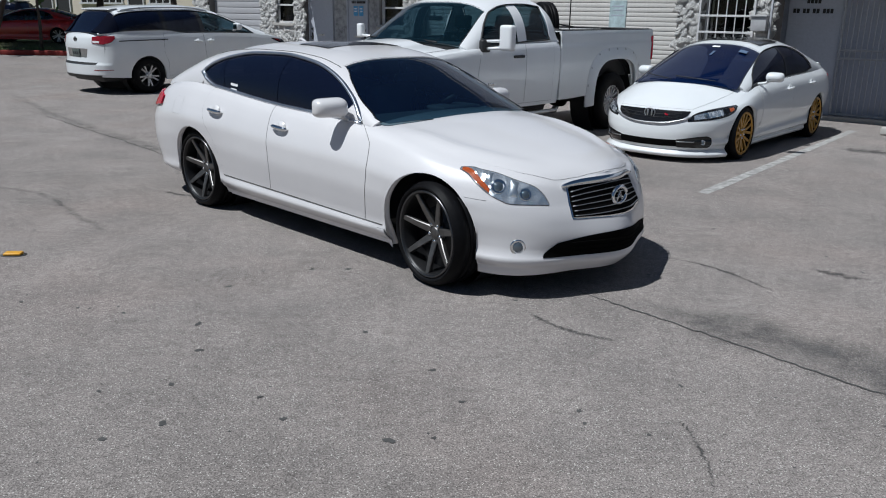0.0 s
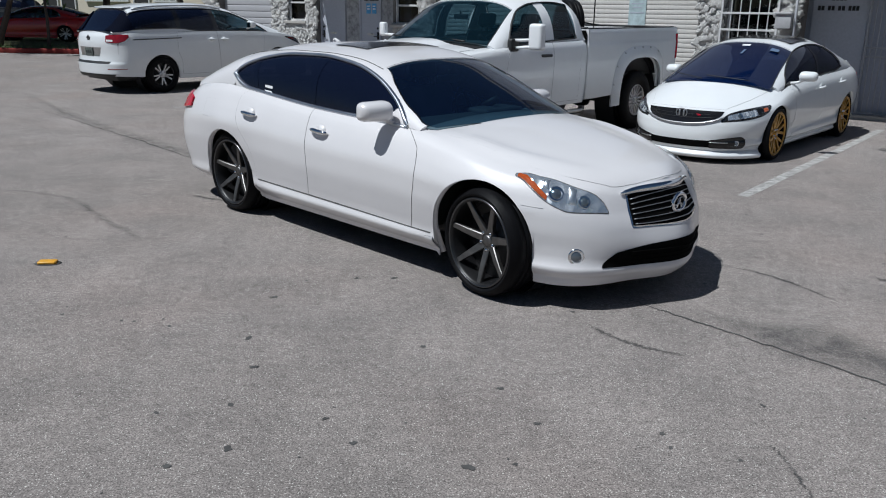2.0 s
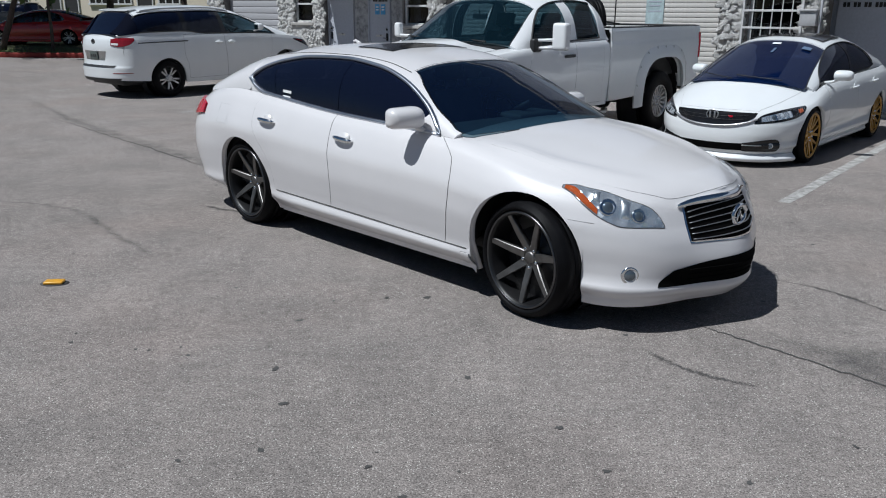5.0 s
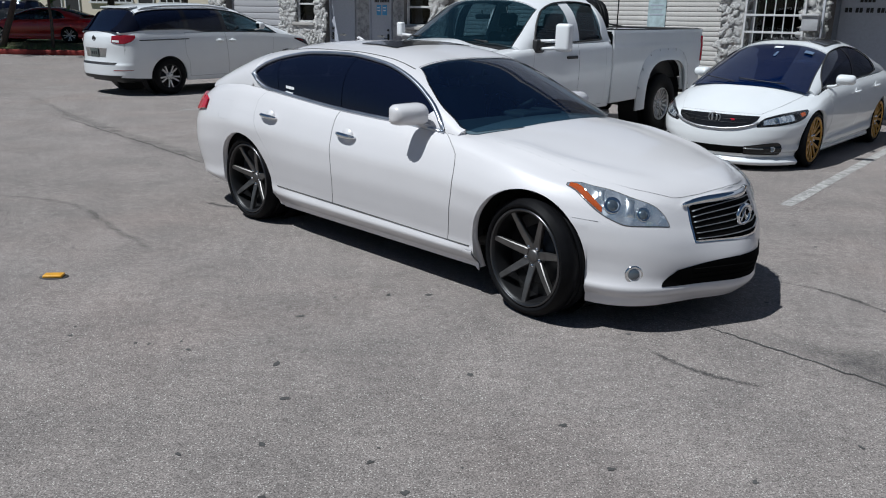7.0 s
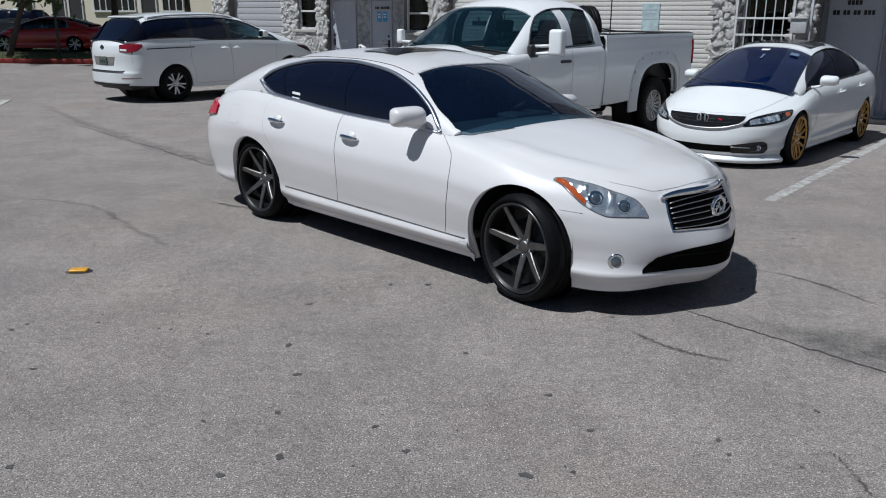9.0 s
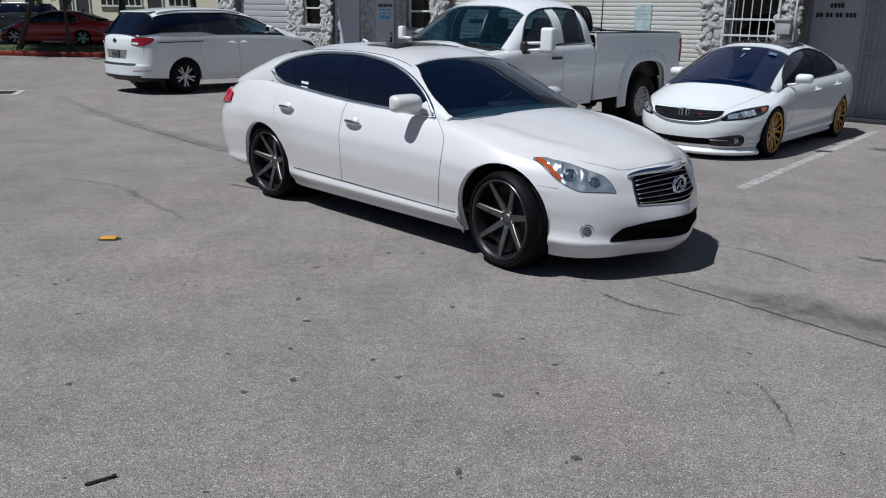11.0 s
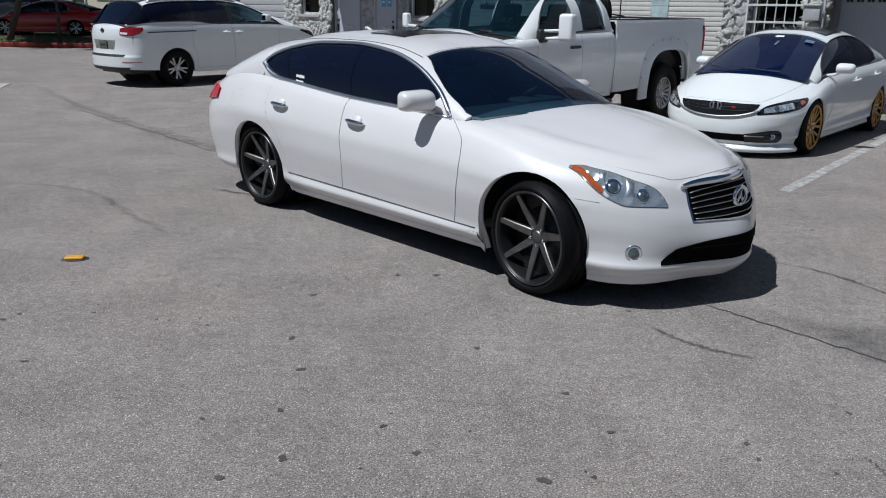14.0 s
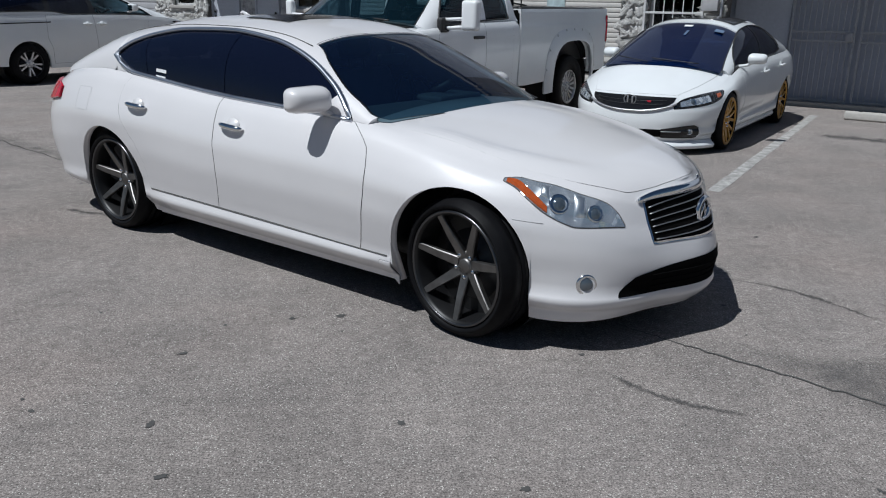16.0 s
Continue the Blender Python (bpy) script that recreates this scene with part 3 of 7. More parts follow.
    for k in range(nuts):
        a = 2 * math.pi * (k + 0.5) / nuts + math.pi / 2
        b = B()
        b.lathe([(0.0115, w * 0.36 + hd), (0.0105, w * 0.44 + hd), (0.0005, w * 0.45 + hd)], 10, Matrix.Translation((0.056 * math.cos(a), 0, 0.056 * math.sin(a))))
        part("wheel_nut", b, M_CHROME, tyre)
    tyre.name = "wheel"
    tyre.parent = parent
    tyre.matrix_basis = pose(x, y, r, 0, 0, steer + (180 if side < 0 else 0))
    return tyre


def thing(name, m, label, category, group=""):
    e = new(name)
    e.empty_display_size = 0.2
    e.matrix_basis = m
    return tagged(e, label, category, group)


# ---------------------------------------------------------------- parts that all cars share
def seat_bm(x, y, z, w=0.5, h=0.62):
    b = B()
    b.box((x, y, z + 0.09), (0.50, w, 0.18), bevel=0.06, seg=3)
    rot = Euler((0, radians(-16), 0)).to_matrix()
    b.box((x - 0.30, y, z + 0.16 + h / 2), (0.15, w, h), rot, 0.06, 3)
    b.box((x - 0.42, y, z + 0.25 + h + 0.05), (0.10, 0.26, 0.18), rot, 0.04, 3)
    b.tube([(x - 0.38, y - 0.07, z + h + 0.1), (x - 0.41, y - 0.07, z + h + 0.24)], 0.008)
    b.tube([(x - 0.38, y + 0.07, z + h + 0.1), (x - 0.41, y + 0.07, z + h + 0.24)], 0.008)
    return b


def cabin_parts(car, S, C, paint, c, glass, shield, back=None):
    """Roof, pillars, panes, mouldings and interior; c holds the lines of the openings."""
    dlo, dbot, rail = c["dlo"], c["dbot"], c["rail"]
    xc, xh, xq, xd = c["cowl"], c["head"], c["back"], c["deck"]
    mid = (0.5 * (xh + xq), 0, S.zedge(0) - 0.1)

    def across(x, v, k=1.0):
        r = (2 * v - 1) * rail(x) * k
        p = C.at(x, C.tau_of(abs(r)))
        return Vector((p.x, math.copysign(p.y, r), p.z))

    b = B()
    n = 64
    dx0, dx1 = c["win"]
    for s in (1, -1):
        patch(b, lambda u, v: C.at(lerp(dx1, dx0, u), lerp(0.0, max(0.004, dbot(lerp(dx1, dx0, u))), v)), steps(40), steps(3), 0.0, 0, 0.01, mid, side=s)
    for s in (1, -1):
        def fn(u, v):
            x = lerp(xd, c.get("foot", xc), u)
            t0 = dlo(x) if dx1 < x < dx0 else 0.0
            t1 = C.tau_of(rail(x))
            return C.at(x, lerp(min(t0, t1), t1, v))
        us = sorted(set(steps(n)) | {(q - xd) / (c.get("foot", xc) - xd) for q in (dx0 - 0.001, dx0 + 0.001, dx1 - 0.001, dx1 + 0.001)})
        patch(b, fn, us, steps(8), 0.0, 0, 0.03, mid, side=s)
    patch(b, lambda u, v: across(lerp(xq, xh, u), v), steps(30), steps(24), 0.0, 0, 0.02, mid)
    part("roof", b, paint, car)
    b = B()
    patch(b, lambda u, v: across(lerp(xh, xc, u), v, 0.985), steps(20), steps(24), -0.006, 0.012, 0.0, mid)
    part("windshield", b, [shield, M_BLACK], car, c.get("shield_label", "tinted windshield"))
    if xq - xd > 0.02:
        b = B()
        patch(b, lambda u, v: across(lerp(xd, xq, u), v, 0.97), steps(16), steps(20), -0.005, 0.02, 0.0, mid)
        part("rear_window", b, [back or glass, M_BLACK], car)
    # side panes between the pillars
    cuts = [dx1] + c["cuts"] + [dx0]
    names = c["panes"]
    for s in (1, -1):
        for k in range(len(cuts) - 1):
            b = B()
            lo, hi = cuts[k], cuts[k + 1]
            rake = c.get("rake", [0.0] * (len(cuts)))

            def fn(u, v, lo=lo, hi=hi, k=k):
                x = lerp(lo + rake[k] * v, hi + rake[k + 1] * v, u)
                x = min(max(x, dx1), dx0)
                return C.at(x, lerp(dbot(x), dlo(x), v))
            patch(b, fn, steps(22), steps(10), -0.007, 0, 0.0, mid, side=s)
            part(names[k], b, c.get("front_glass", glass) if k == len(cuts) - 2 else glass, car)
            if k:
                b = B()

                def fp(u, v, lo=lo, k=k):
                    x = lo + rake[k] * v + lerp(-0.5, 0.5, u) * c.get("pillar", 0.05)
                    return C.at(x, lerp(dbot(x), dlo(x), v))
                patch(b, fp, steps(2), steps(8), c.get("pillar_lift", -0.003), 0, c.get("pillar_fold", 0.01), mid, side=s)
                part("window_pillar", b, c.get("pillar_mat", M_GLOSSBLACK), car)
        # moulding round the opening
        if c.get("trim"):
            b = B()
            lo = [C.at(x, dbot(x)) for x in np.linspace(dx1, dx0, 30)]
            up = [C.at(x, dlo(x)) for x in np.linspace(dx0, dx1, 60)][1:-1]
            pts = [Vector((p.x, (p.y + 0.002) * s, p.z)) for p in lo + up]
            b.tube(pts, c.get("trim_r", 0.013), 8, True, flat=0.7)
            part("window_trim", b, c["trim"], car, c.get("trim_label", ""))
    # interior
    b = B()
    z0, z1, w = c["floor"], min(S.zedge(0.2) - 0.06, S.zedge(xc) - 0.04), S.W - 0.16
    x0, x1 = max(xd, S.xr + 0.25), xc + 0.02
    for cc, ss in ((((x0 + x1) / 2, 0, z0), (x1 - x0, 2 * w, 0.03)), (((x0 + x1) / 2, w, (z0 + z1) / 2), (x1 - x0, 0.03, z1 - z0)), (((x0 + x1) / 2, -w, (z0 + z1) / 2), (x1 - x0, 0.03, z1 - z0)),
                   ((x0, 0, (z0 + z1) / 2), (0.03, 2 * w, z1 - z0)), ((x1, 0, (z0 + z1) / 2), (0.03, 2 * w, z1 - z0))):
        b.box(cc, ss)
    part("cabin_lining", b, M_SEATDARK, car, smooth=False)
    b = B()
    zd = min(S.zedge(0.6) - 0.02, S.zedge(xc + 0.05) + 0.03)
    b.box((xc - 0.22, 0, zd - 0.10), (0.62, 2 * w - 0.02, 0.20), Euler((0, radians(4), 0)).to_matrix(), 0.05, 3)
    b.box((xc - 0.42, 0.37, zd + 0.01), (0.24, 0.42, 0.08), None, 0.03, 3)
    part("dashboard", b, c.get("dash_mat", M_DASH), car)
    b = B()
    m = Matrix.Translation((xc - 0.66, 0.37, zd - 0.02)) @ Euler((0, radians(64), 0)).to_matrix().to_4x4()
    b.tube([m @ Vector((0.185 * math.cos(a), 0.185 * math.sin(a), 0)) for a in np.linspace(0, 2 * math.pi, 32, endpoint=False)], 0.014, 8, True)
    b.tube([m @ Vector((-0.18, 0, 0)), m @ Vector((0.18, 0, 0))], 0.014, 6)
    b.tube([m @ Vector((0, 0, 0)), m @ Vector((0, 0, 0.3))], 0.03, 8)
    part("steering_wheel", b, M_BLACK, car)
    for sx in c["seats"]:
        for sy in (0.36, -0.36):
            part("seat", seat_bm(sx, sy, z0 + 0.12, 0.5, min(0.50, S.zedge(0) - z0 - 0.14)), c.get("seat_mat", M_SEATDARK), car)
    b = B()
    px = c.get("mirror_x", xh + 0.14)
    b.box((px - 0.02, 0, C.at(px, 1).z - 0.09), (0.035, 0.22, 0.06), None, 0.015, 2)
    b.tube([(px, 0, C.at(px, 1).z - 0.02), (px - 0.015, 0, C.at(px, 1).z - 0.07)], 0.01, 6)
    part("rear_view_mirror", b, M_BLACK, car)


def underbody(car, S, z=0.22, w=0.60):
    b = B()
    b.box(((S.xf + S.xr) / 2, 0, z + 0.06), (S.xf - S.xr - 0.5, 2 * w, 0.12), None, 0.04, 2)
    for xw, zw, r in S.arches:
        for s in (1, -1):
            m = Matrix.Translation((xw, s * (S.W - 0.29), zw))
            b.lathe([(r + 0.015, -0.155 * s), (r + 0.02, 0.07 * s)], 40, m)
            b.lathe([(r + 0.02, -0.155 * s), (0.001, -0.155 * s)], 40, m)
    part("underbody", b, M_BLACK, car)


def door_panel(car, S, xa, xb, zl, name, s, handle=None, paint=None, hz=None, chrome=None, top=0.004):
    b = B()

    def fn(u, v):
        x = lerp(xa(v), xb(v), u)
        return S.side(x, lerp(zl(x), S.zedge(x) - top, v))
    patch(b, fn, steps(26), steps(22), 0.0022, 0.0033, 0, (0, 0, 0.5), side=s)
    d = part(name, b, [paint, M_GAP], car)
    if handle is not None:
        p = S.side(handle, hz)
        b = B()
        b.disc((p.x + 0.0, (p.y + 0.0005) * s, p.z), 0.058, (0, s, 0.12), 28, 0.004, rx=0.045)
        part("handle_cup", b, paint, d)
        b = B()
        pts = []
        for t in np.linspace(-1, 1, 13):
            q = S.side(handle + 0.098 * t, hz - 0.006 * t)
            pts.append((q.x, (q.y + 0.012 + 0.024 * (1 - t * t) ** 0.5) * s, q.z))
        b.tube(pts, [0.008 + 0.011 * (1 - (2 * k / 12 - 1) ** 4) for k in range(13)], 10, flat=0.9)
        part("handle", b, chrome or M_CHROME, d, "chrome door handle" if (chrome or M_CHROME) == M_CHROME else "")
    return d


def wing_mirror(car, p, s, paint, size=(0.12, 0.22, 0.145), cut=0.5, base=M_BLACK):
    """Door mirror on an arm; p is where the arm meets the door."""
    b = B()
    p = Vector(p)
    c = p + Vector((-0.01, s * (0.07 + size[1] / 2), 0.085))
    rot = Euler((0, 0, radians(8 * s))).to_matrix()
    b.box(c, size, rot, min(size) * 0.42, 4)
    for v in b.bm.verts:
        q = v.co - c
        v.co.x += 0.035 * (1 - (q.z / size[2] * 2) ** 2) * (1 if q.x > 0 else 0.1)
        if q.z < 0:
            v.co.z -= q.z * 0.15
        k = max(0.0, q.y * s / size[1] * 2)
        v.co.z -= q.z * 0.16 * k * k
        v.co.x -= 0.03 * k * k * (1 if q.x > 0 else 0)
    part("wing_mirror", b, paint, car)
    m = car.children[-1] if car.children else None
    b = B()
    b.tube([p + Vector((0.03, -0.02 * s, 0.0)), p + Vector((0.015, 0.06 * s, 0.015)), p + Vector((0, 0.13 * s, 0.05))], [0.035, 0.028, 0.03], 10, flat=0.6)
    part("mirror_arm", b, paint, car)
    b = B()
    b.box(c + Vector((-size[0] * 0.46, 0, 0)), (0.012, size[1] * 0.72, size[2] * 0.66), rot, 0.004, 2)
    part("mirror_glass", b, M_CHROME, car)


def surface_bars(b, S, ys, z, r, lift=0.004, flat=0.6):
    pts = []
    for y in ys:
        p = S.nose(abs(y), z(y) if callable(z) else z)
        pts.append((p.x + lift, math.copysign(p.y, y), p.z))
    b.tube(pts, r, 8, flat=flat)


def front_patch(car, name, S, hw, zb, zt, mats, lift=0.003, gap=0.0, nu=24, nv=8, dome=0.0, label="", rear=False, fold=0.0):
    """A panel on the front (or rear) face: half width by height fraction, bottom and top by y."""
    b = B()

    def fn(u, v):
        y = lerp(-1, 1, u) * hw(v)
        p = S.nose(abs(y), lerp(zb(abs(y)), zt(abs(y)), v), rear)
        return Vector((p.x, math.copysign(p.y, y), p.z))
    patch(b, fn, steps(nu), steps(nv), lift, gap, fold, (0, 0, 0.5), dome=dome)
    return part(name, b, mats, car, label)


def corner_patch(car, name, S, a0, a1, z0, z1, s, mats, lift=0.003, gap=0.004, dome=0.0, nu=24, nv=10, label="", parent=None):
    b = B()

    def fn(u, v):
        a = lerp(a0, a1, u)
        return S.at(a, lerp(z0(u), z1(u), v))
    patch(b, fn, steps(nu), steps(nv), lift, gap, 0, (0, 0, 0.5), side=s, dome=dome)
    return part(name, b, mats, parent or car, label)


def lamp_bowl(parent, S, a, z, r, s, name="projector", lift=0.008, ahead=0.6, label=""):
    p = S.at(a, z)
    q = S.at(a + 0.002, z)
    up = S.at(a, z + 0.01)
    n = (q - p).cross(up - p).normalized()
    if n.x < 0:
        n = -n
    n = (n + Vector((ahead, 0, 0))).normalized()
    m = Matrix.Translation((p.x, p.y * s, p.z)) @ Vector((n.x, n.y * s, n.z)).to_track_quat("Y", "Z").to_matrix().to_4x4()
    b = B()
    b.lathe([(r * 1.25, lift - 0.004), (r * 1.2, lift), (r, lift + 0.002), (r * 0.85, lift - 0.003), (r * 0.8, lift - 0.002)], 28, m)
    b.lathe([(r * 0.8, lift - 0.002), (r * 0.6, lift + 0.004), (r * 0.3, lift + 0.007), (0.0005, lift + 0.008)], 28, m, mi=1)
    return part(name, b, [M_CHROME, M_PROJ], parent, label)


# ---------------------------------------------------------------- the pearl white sports sedan
def sports_sedan(m):
    car = thing("sedan_car", m, "pearl white luxury sports sedan with dark tinted windows, parked on asphalt", "car")
    r = 0.333
    S = Shape(2.285, -2.62, 0.915, 1.15, -1.50, 2.25, 4.0,
              F=curve((0.145, 0.085), (0.19, 0.035), (0.235, 0.008), (0.27, 0.02), (0.36, 0.008), (0.47, 0.035), (0.58, 0.095), (0.66, 0.130), (0.69, 0.146), (0.722, 0.185), (0.78, 0.26)),
              R=curve((0.3, 0.10), (0.4, 0.02), (0.5, 0.0), (0.75, 0.03), (0.9, 0.09), (1.0, 0.2)),
              S=curve((0, 0.115), (0.05, 0.072), (0.11, 0.042), (0.16, 0.044), (0.3, 0.028), (0.5, 0.008), (0.64, 0.008), (0.78, 0.035), (0.88, 0.068), (0.95, 0.10), (1, 0.145)),
              zedge=curve((-2.57, 0.90), (-2.3, 0.955), (-2.0, 1.02), (-1.6, 1.05), (-1.3, 1.035), (-0.36, 0.965), (0.7, 0.925), (1.15, 0.86), (1.57, 0.785), (1.85, 0.752), (2.05, 0.720), (2.18, 0.690), (2.245, 0.698), (2.285, 0.718)),
              sill=curve((-2.62, 0.29), (-2.2, 0.255), (-1.85, 0.225), (-1.0, 0.175), (0, 0.17), (1.0, 0.17), (1.80, 0.148), (2.285, 0.145)),
              arches=[(1.385, 0.343, 0.372), (-1.47, 0.335, 0.362)],
              ztop=curve((-2.57, 0.98), (-2.35, 1.03), (-2.1, 1.06), (-1.2, 1.03), (0.5, 0.97), (0.8, 0.985), (1.1, 0.965), (1.4, 0.915), (1.7, 0.855), (1.95, 0.797), (2.03, 0.767), (2.08, 0.741), (2.11, 0.724)),
              crown=2.2, flare=[(1.39, 0.72, 0.36, 0.13, 0.022), (-1.45, 0.76, 0.42, 0.16, 0.024), (1.98, 0.17, 0.30, 0.13, 0.11)],
              ridge=(curve((0.8, 0.88), (1.4, 0.84), (1.9, 0.72), (2.2, 0.6)), 0.11, curve((0.82, 0.0), (1.0, 0.012), (1.25, 0.028), (1.5, 0.030), (1.75, 0.014), (1.95, 0.0), (2.3, 0.0))), vee=0.062)
    C = Cabin(S, curve((0.82, 0.955), (0.62, 1.085), (0.4, 1.200), (0.1, 1.328), (-0.15, 1.384), (-0.5, 1.410), (-0.9, 1.405), (-1.3, 1.372), (-1.6, 1.318), (-1.85, 1.225), (-2.1, 1.115), (-2.3, 1.05)),
              n=3.0, lean=0.055, bow=0.20, x_bow=(0.75, -0.35), rbow=0.12, x_rbow=(-1.3, -2.1), inset=0.004)
    b = B()
    S.shell(b, 0.72, -1.85)
    smooth_body(part("body", b, M_PEARL, car), S)
    underbody(car, S)
    cfg = dict(dlo=curve((0.66, 0.02), (0.56, 0.40), (0.42, 0.60), (0.2, 0.72), (-0.1, 0.785), (-0.5, 0.81), (-0.9, 0.79), (-1.2, 0.71), (-1.38, 0.58), (-1.5, 0.36)),
               dbot=curve((0.9, 0.015), (0.0, 0.015), (-0.9, 0.015), (-1.25, 0.03), (-1.4, 0.13), (-1.5, 0.32)),
               rail=curve((0.81, 0.925), (0.785, 0.958), (0.74, 0.972), (0.65, 0.95), (0.513, 0.92), (0.3, 0.825), (0.116, 0.715), (-0.3, 0.69), (-1.2, 0.69), (-1.7, 0.68), (-2.2, 0.72)),
               cowl=0.80, foot=0.765, head=0.118, back=-1.25, deck=-2.14, win=(0.66, -1.5), cuts=[-1.16, -0.40], rake=[0, -0.10, -0.03, 0], pillar=0.06,
               panes=["quarter_window", "rear_door_window", "front_door_window"], trim=M_TRIM, trim_label="chrome window surround", pillar_mat=M_TINT, pillar_lift=-0.004, pillar_fold=0.0, trim_r=0.0185,
               floor=0.30, seats=[0.0, -0.85], seat_mat=M_SEAT, dash_mat=M_DASH)
    cabin_parts(car, S, C, M_PEARL, cfg, M_TINT, M_SHIELD)
    # sunroof
    b = B()
    patch(b, lambda u, v: Vector((lerp(-0.62, -0.24, u), lerp(-0.37, 0.37, v), 0)) + Vector((0, 0, C.at(lerp(-0.62, -0.24, u), C.tau_of(min(0.99, abs(lerp(-0.37, 0.37, v)) / 0.78))).z)),
          steps(12), steps(16), 0.004, 0.006, 0, (0, 0, 1))
    part("sunroof", b, [M_GLOSSBLACK, M_GAP], car, "dark glass sunroof")
    b = B()
    zr = C.roof
    b.tube([(-1.05, 0, zr(-1.05) - 0.005), (-1.09, 0, zr(-1.09) + 0.010), (-1.125, 0, zr(-1.125) + 0.028), (-1.14, 0, zr(-1.14) + 0.024), (-1.145, 0, zr(-1.145) - 0.01)], [0.007, 0.010, 0.007, 0.008, 0.012], 8, flat=1.4)
    part("roof_antenna", b, M_PEARL, car)
    # joint between roof and side frame
    for s in (1, -1):
        b = B()
        rp = [C.at(x, C.tau_of(cfg["rail"](x) * 1.05)) for x in np.linspace(-1.55, 0.11, 56)]
        b.tube([Vector((p.x, p.y * s, p.z + 0.0005)) for p in rp], 0.0035, 6)
        part("roof_joint", b, M_GAP, car)
    # doors, hood, sill
    line_b = curve((0, -0.337), (0.35, -0.305), (0.6, -0.318), (0.9, -0.345), (1, -0.352))
    line_a = curve((0, 0.80), (0.3, 0.835), (0.63, 0.860), (0.84, 0.835), (0.93, 0.775), (1, 0.685))
    line_c = curve((0, -1.04), (0.2, -1.05), (0.38, -1.10), (0.55, -1.20), (0.75, -1.28), (0.9, -1.29), (1, -1.24))
    zl = curve((-1.1, 0.345), (0, 0.33), (0.9, 0.312))
    for s in (1, -1):
        door_panel(car, S, line_b, line_a, zl, "front_door", s, -0.17, M_PEARL, 0.825)
        door_panel(car, S, line_c, lambda v: line_b(v) - 0.006, zl, "rear_door", s, -1.085, M_PEARL, 0.862)
        b = B()
        patch(b, lambda u, v: S.side(lerp(-1.05, 1.005, u), lerp(0.17, lerp(0.335, 0.305, u), v)) + Vector((0, 0.013 * math.sin(math.pi * min(1, v * 1.05)) ** 0.8 * min(1, (1 - u) * 10, u * 10), 0)), steps(30), steps(10), 0.002, 0.0, 0, (0, 0, 0.5), side=s)
        part("side_skirt", b, [M_PEARL, M_GAP], car)
        b = B()
        b.tube([Vector((S.side(x, lerp(0.339, 0.309, (x + 1.05) / 2.04)).x, (S.side(x, lerp(0.339, 0.309, (x + 1.05) / 2.04)).y + 0.002) * s, lerp(0.339, 0.309, (x + 1.05) / 2.04))) for x in np.linspace(-1.03, 0.98, 24)], 0.004, 6)
        part("sill_seam", b, M_GAP, car)
        # fuel flap on the right, small bumper seam on both
        if s < 0:
            b = B()
            patch(b, lambda u, v: S.side(lerp(-1.80, -1.64, u), lerp(0.785, 0.928, v)), steps(6), steps(6), 0.0004, 0.0006, 0, (0, 0, 0.5), side=s)
            part("fuel_flap", b, [M_PEARL, M_SEAM], car)
        b = B()
        pts = [S.side(x, lerp(0.612, 0.598, (x - 1.62) / 0.17)) for x in np.linspace(1.672, 1.80, 10)]
        b.tube([Vector((p.x, (p.y + 0.0008) * s, p.z)) for p in pts], 0.0012, 6)
        part("bumper_seam", b, M_SEAM, car)
        p = S.side(0.50 if s < 0 else 0.40, 0.925)
        wing_mirror(car, (p.x - 0.02, (p.y - 0.06) * s, p.z + (0.012 if s < 0 else -0.02)), s, M_PEARL, (0.11, 0.225, 0.145))
        # mud guard behind the front wheel
        b = B()
        patch(b, lambda u, v: S.side(lerp(0.915 + 0.03 * v, 1.012, u), lerp(lerp(0.225, 0.155, u), 0.285, v)) + Vector((0, 0.012, 0)), steps(8), steps(8), 0.004, 0.003, 0.006, (0, 0, 0.5), side=s)
        part("mud_guard", b, [M_PEARL, M_SEAM], car)
        b = B()
        patch(b, lambda u, v: C.at(lerp(0.43 + 0.07 * v, 0.655, u), lerp(0.02, min(0.9, cfg["dlo"](lerp(0.50, 0.655, u))), v)), steps(6), steps(6), 0.004, 0.0, 0, (0, 0, 1.0), side=s)
        part("mirror_sail", b, M_PEARL, car)
    b = B()
    xe = S.edge_x(0.395) - 0.009
    hw = curve((0.7, 0.70), (1.2, 0.695), (1.6, 0.65), (xe - 0.20, 0.575), (xe - 0.13, 0.53), (xe - 0.06, 0.465), (xe, 0.395))
    front = [S.edge_x(abs(2 * v - 1) * 0.395) - 0.009 for v in steps(48)]
    patch(b, lambda u, v: S.on_top(lerp(0.80 + 0.185 * (1 - 0.75 * (2 * v - 1) ** 2), front[round(v * 48)], u), lerp(-1, 1, v) * hw(lerp(0.846, xe, u))) - Vector((0, 0, 0.0010 * min(1.0, max(0.0, (0.88 - u) / 0.08)))), steps(64), steps(48), 0.0012, lambda u, v: 0.0014 if u > 0.87 else 0.0002, 0, (0, 0, 0.3))
    smooth_hood(part("hood", b, [M_PEARL, M_SEAM], car), S)
    # front face
    gw = curve((0, 0.352), (0.5, 0.340), (1, 0.325))
    g_lo, g_hi = (lambda y: 0.488 + 0.03 * y * y), (lambda y: 0.685 - 0.30 * y * y)
    front_patch(car, "grille", S, gw, g_lo, g_hi, [M_VOID, M_CHROME], 0.002, 0.013, 28, 10, label="black grille with wavy chrome slats in a chrome frame")
    grille = [o for o in car.children if o.name.startswith("grille")][0]
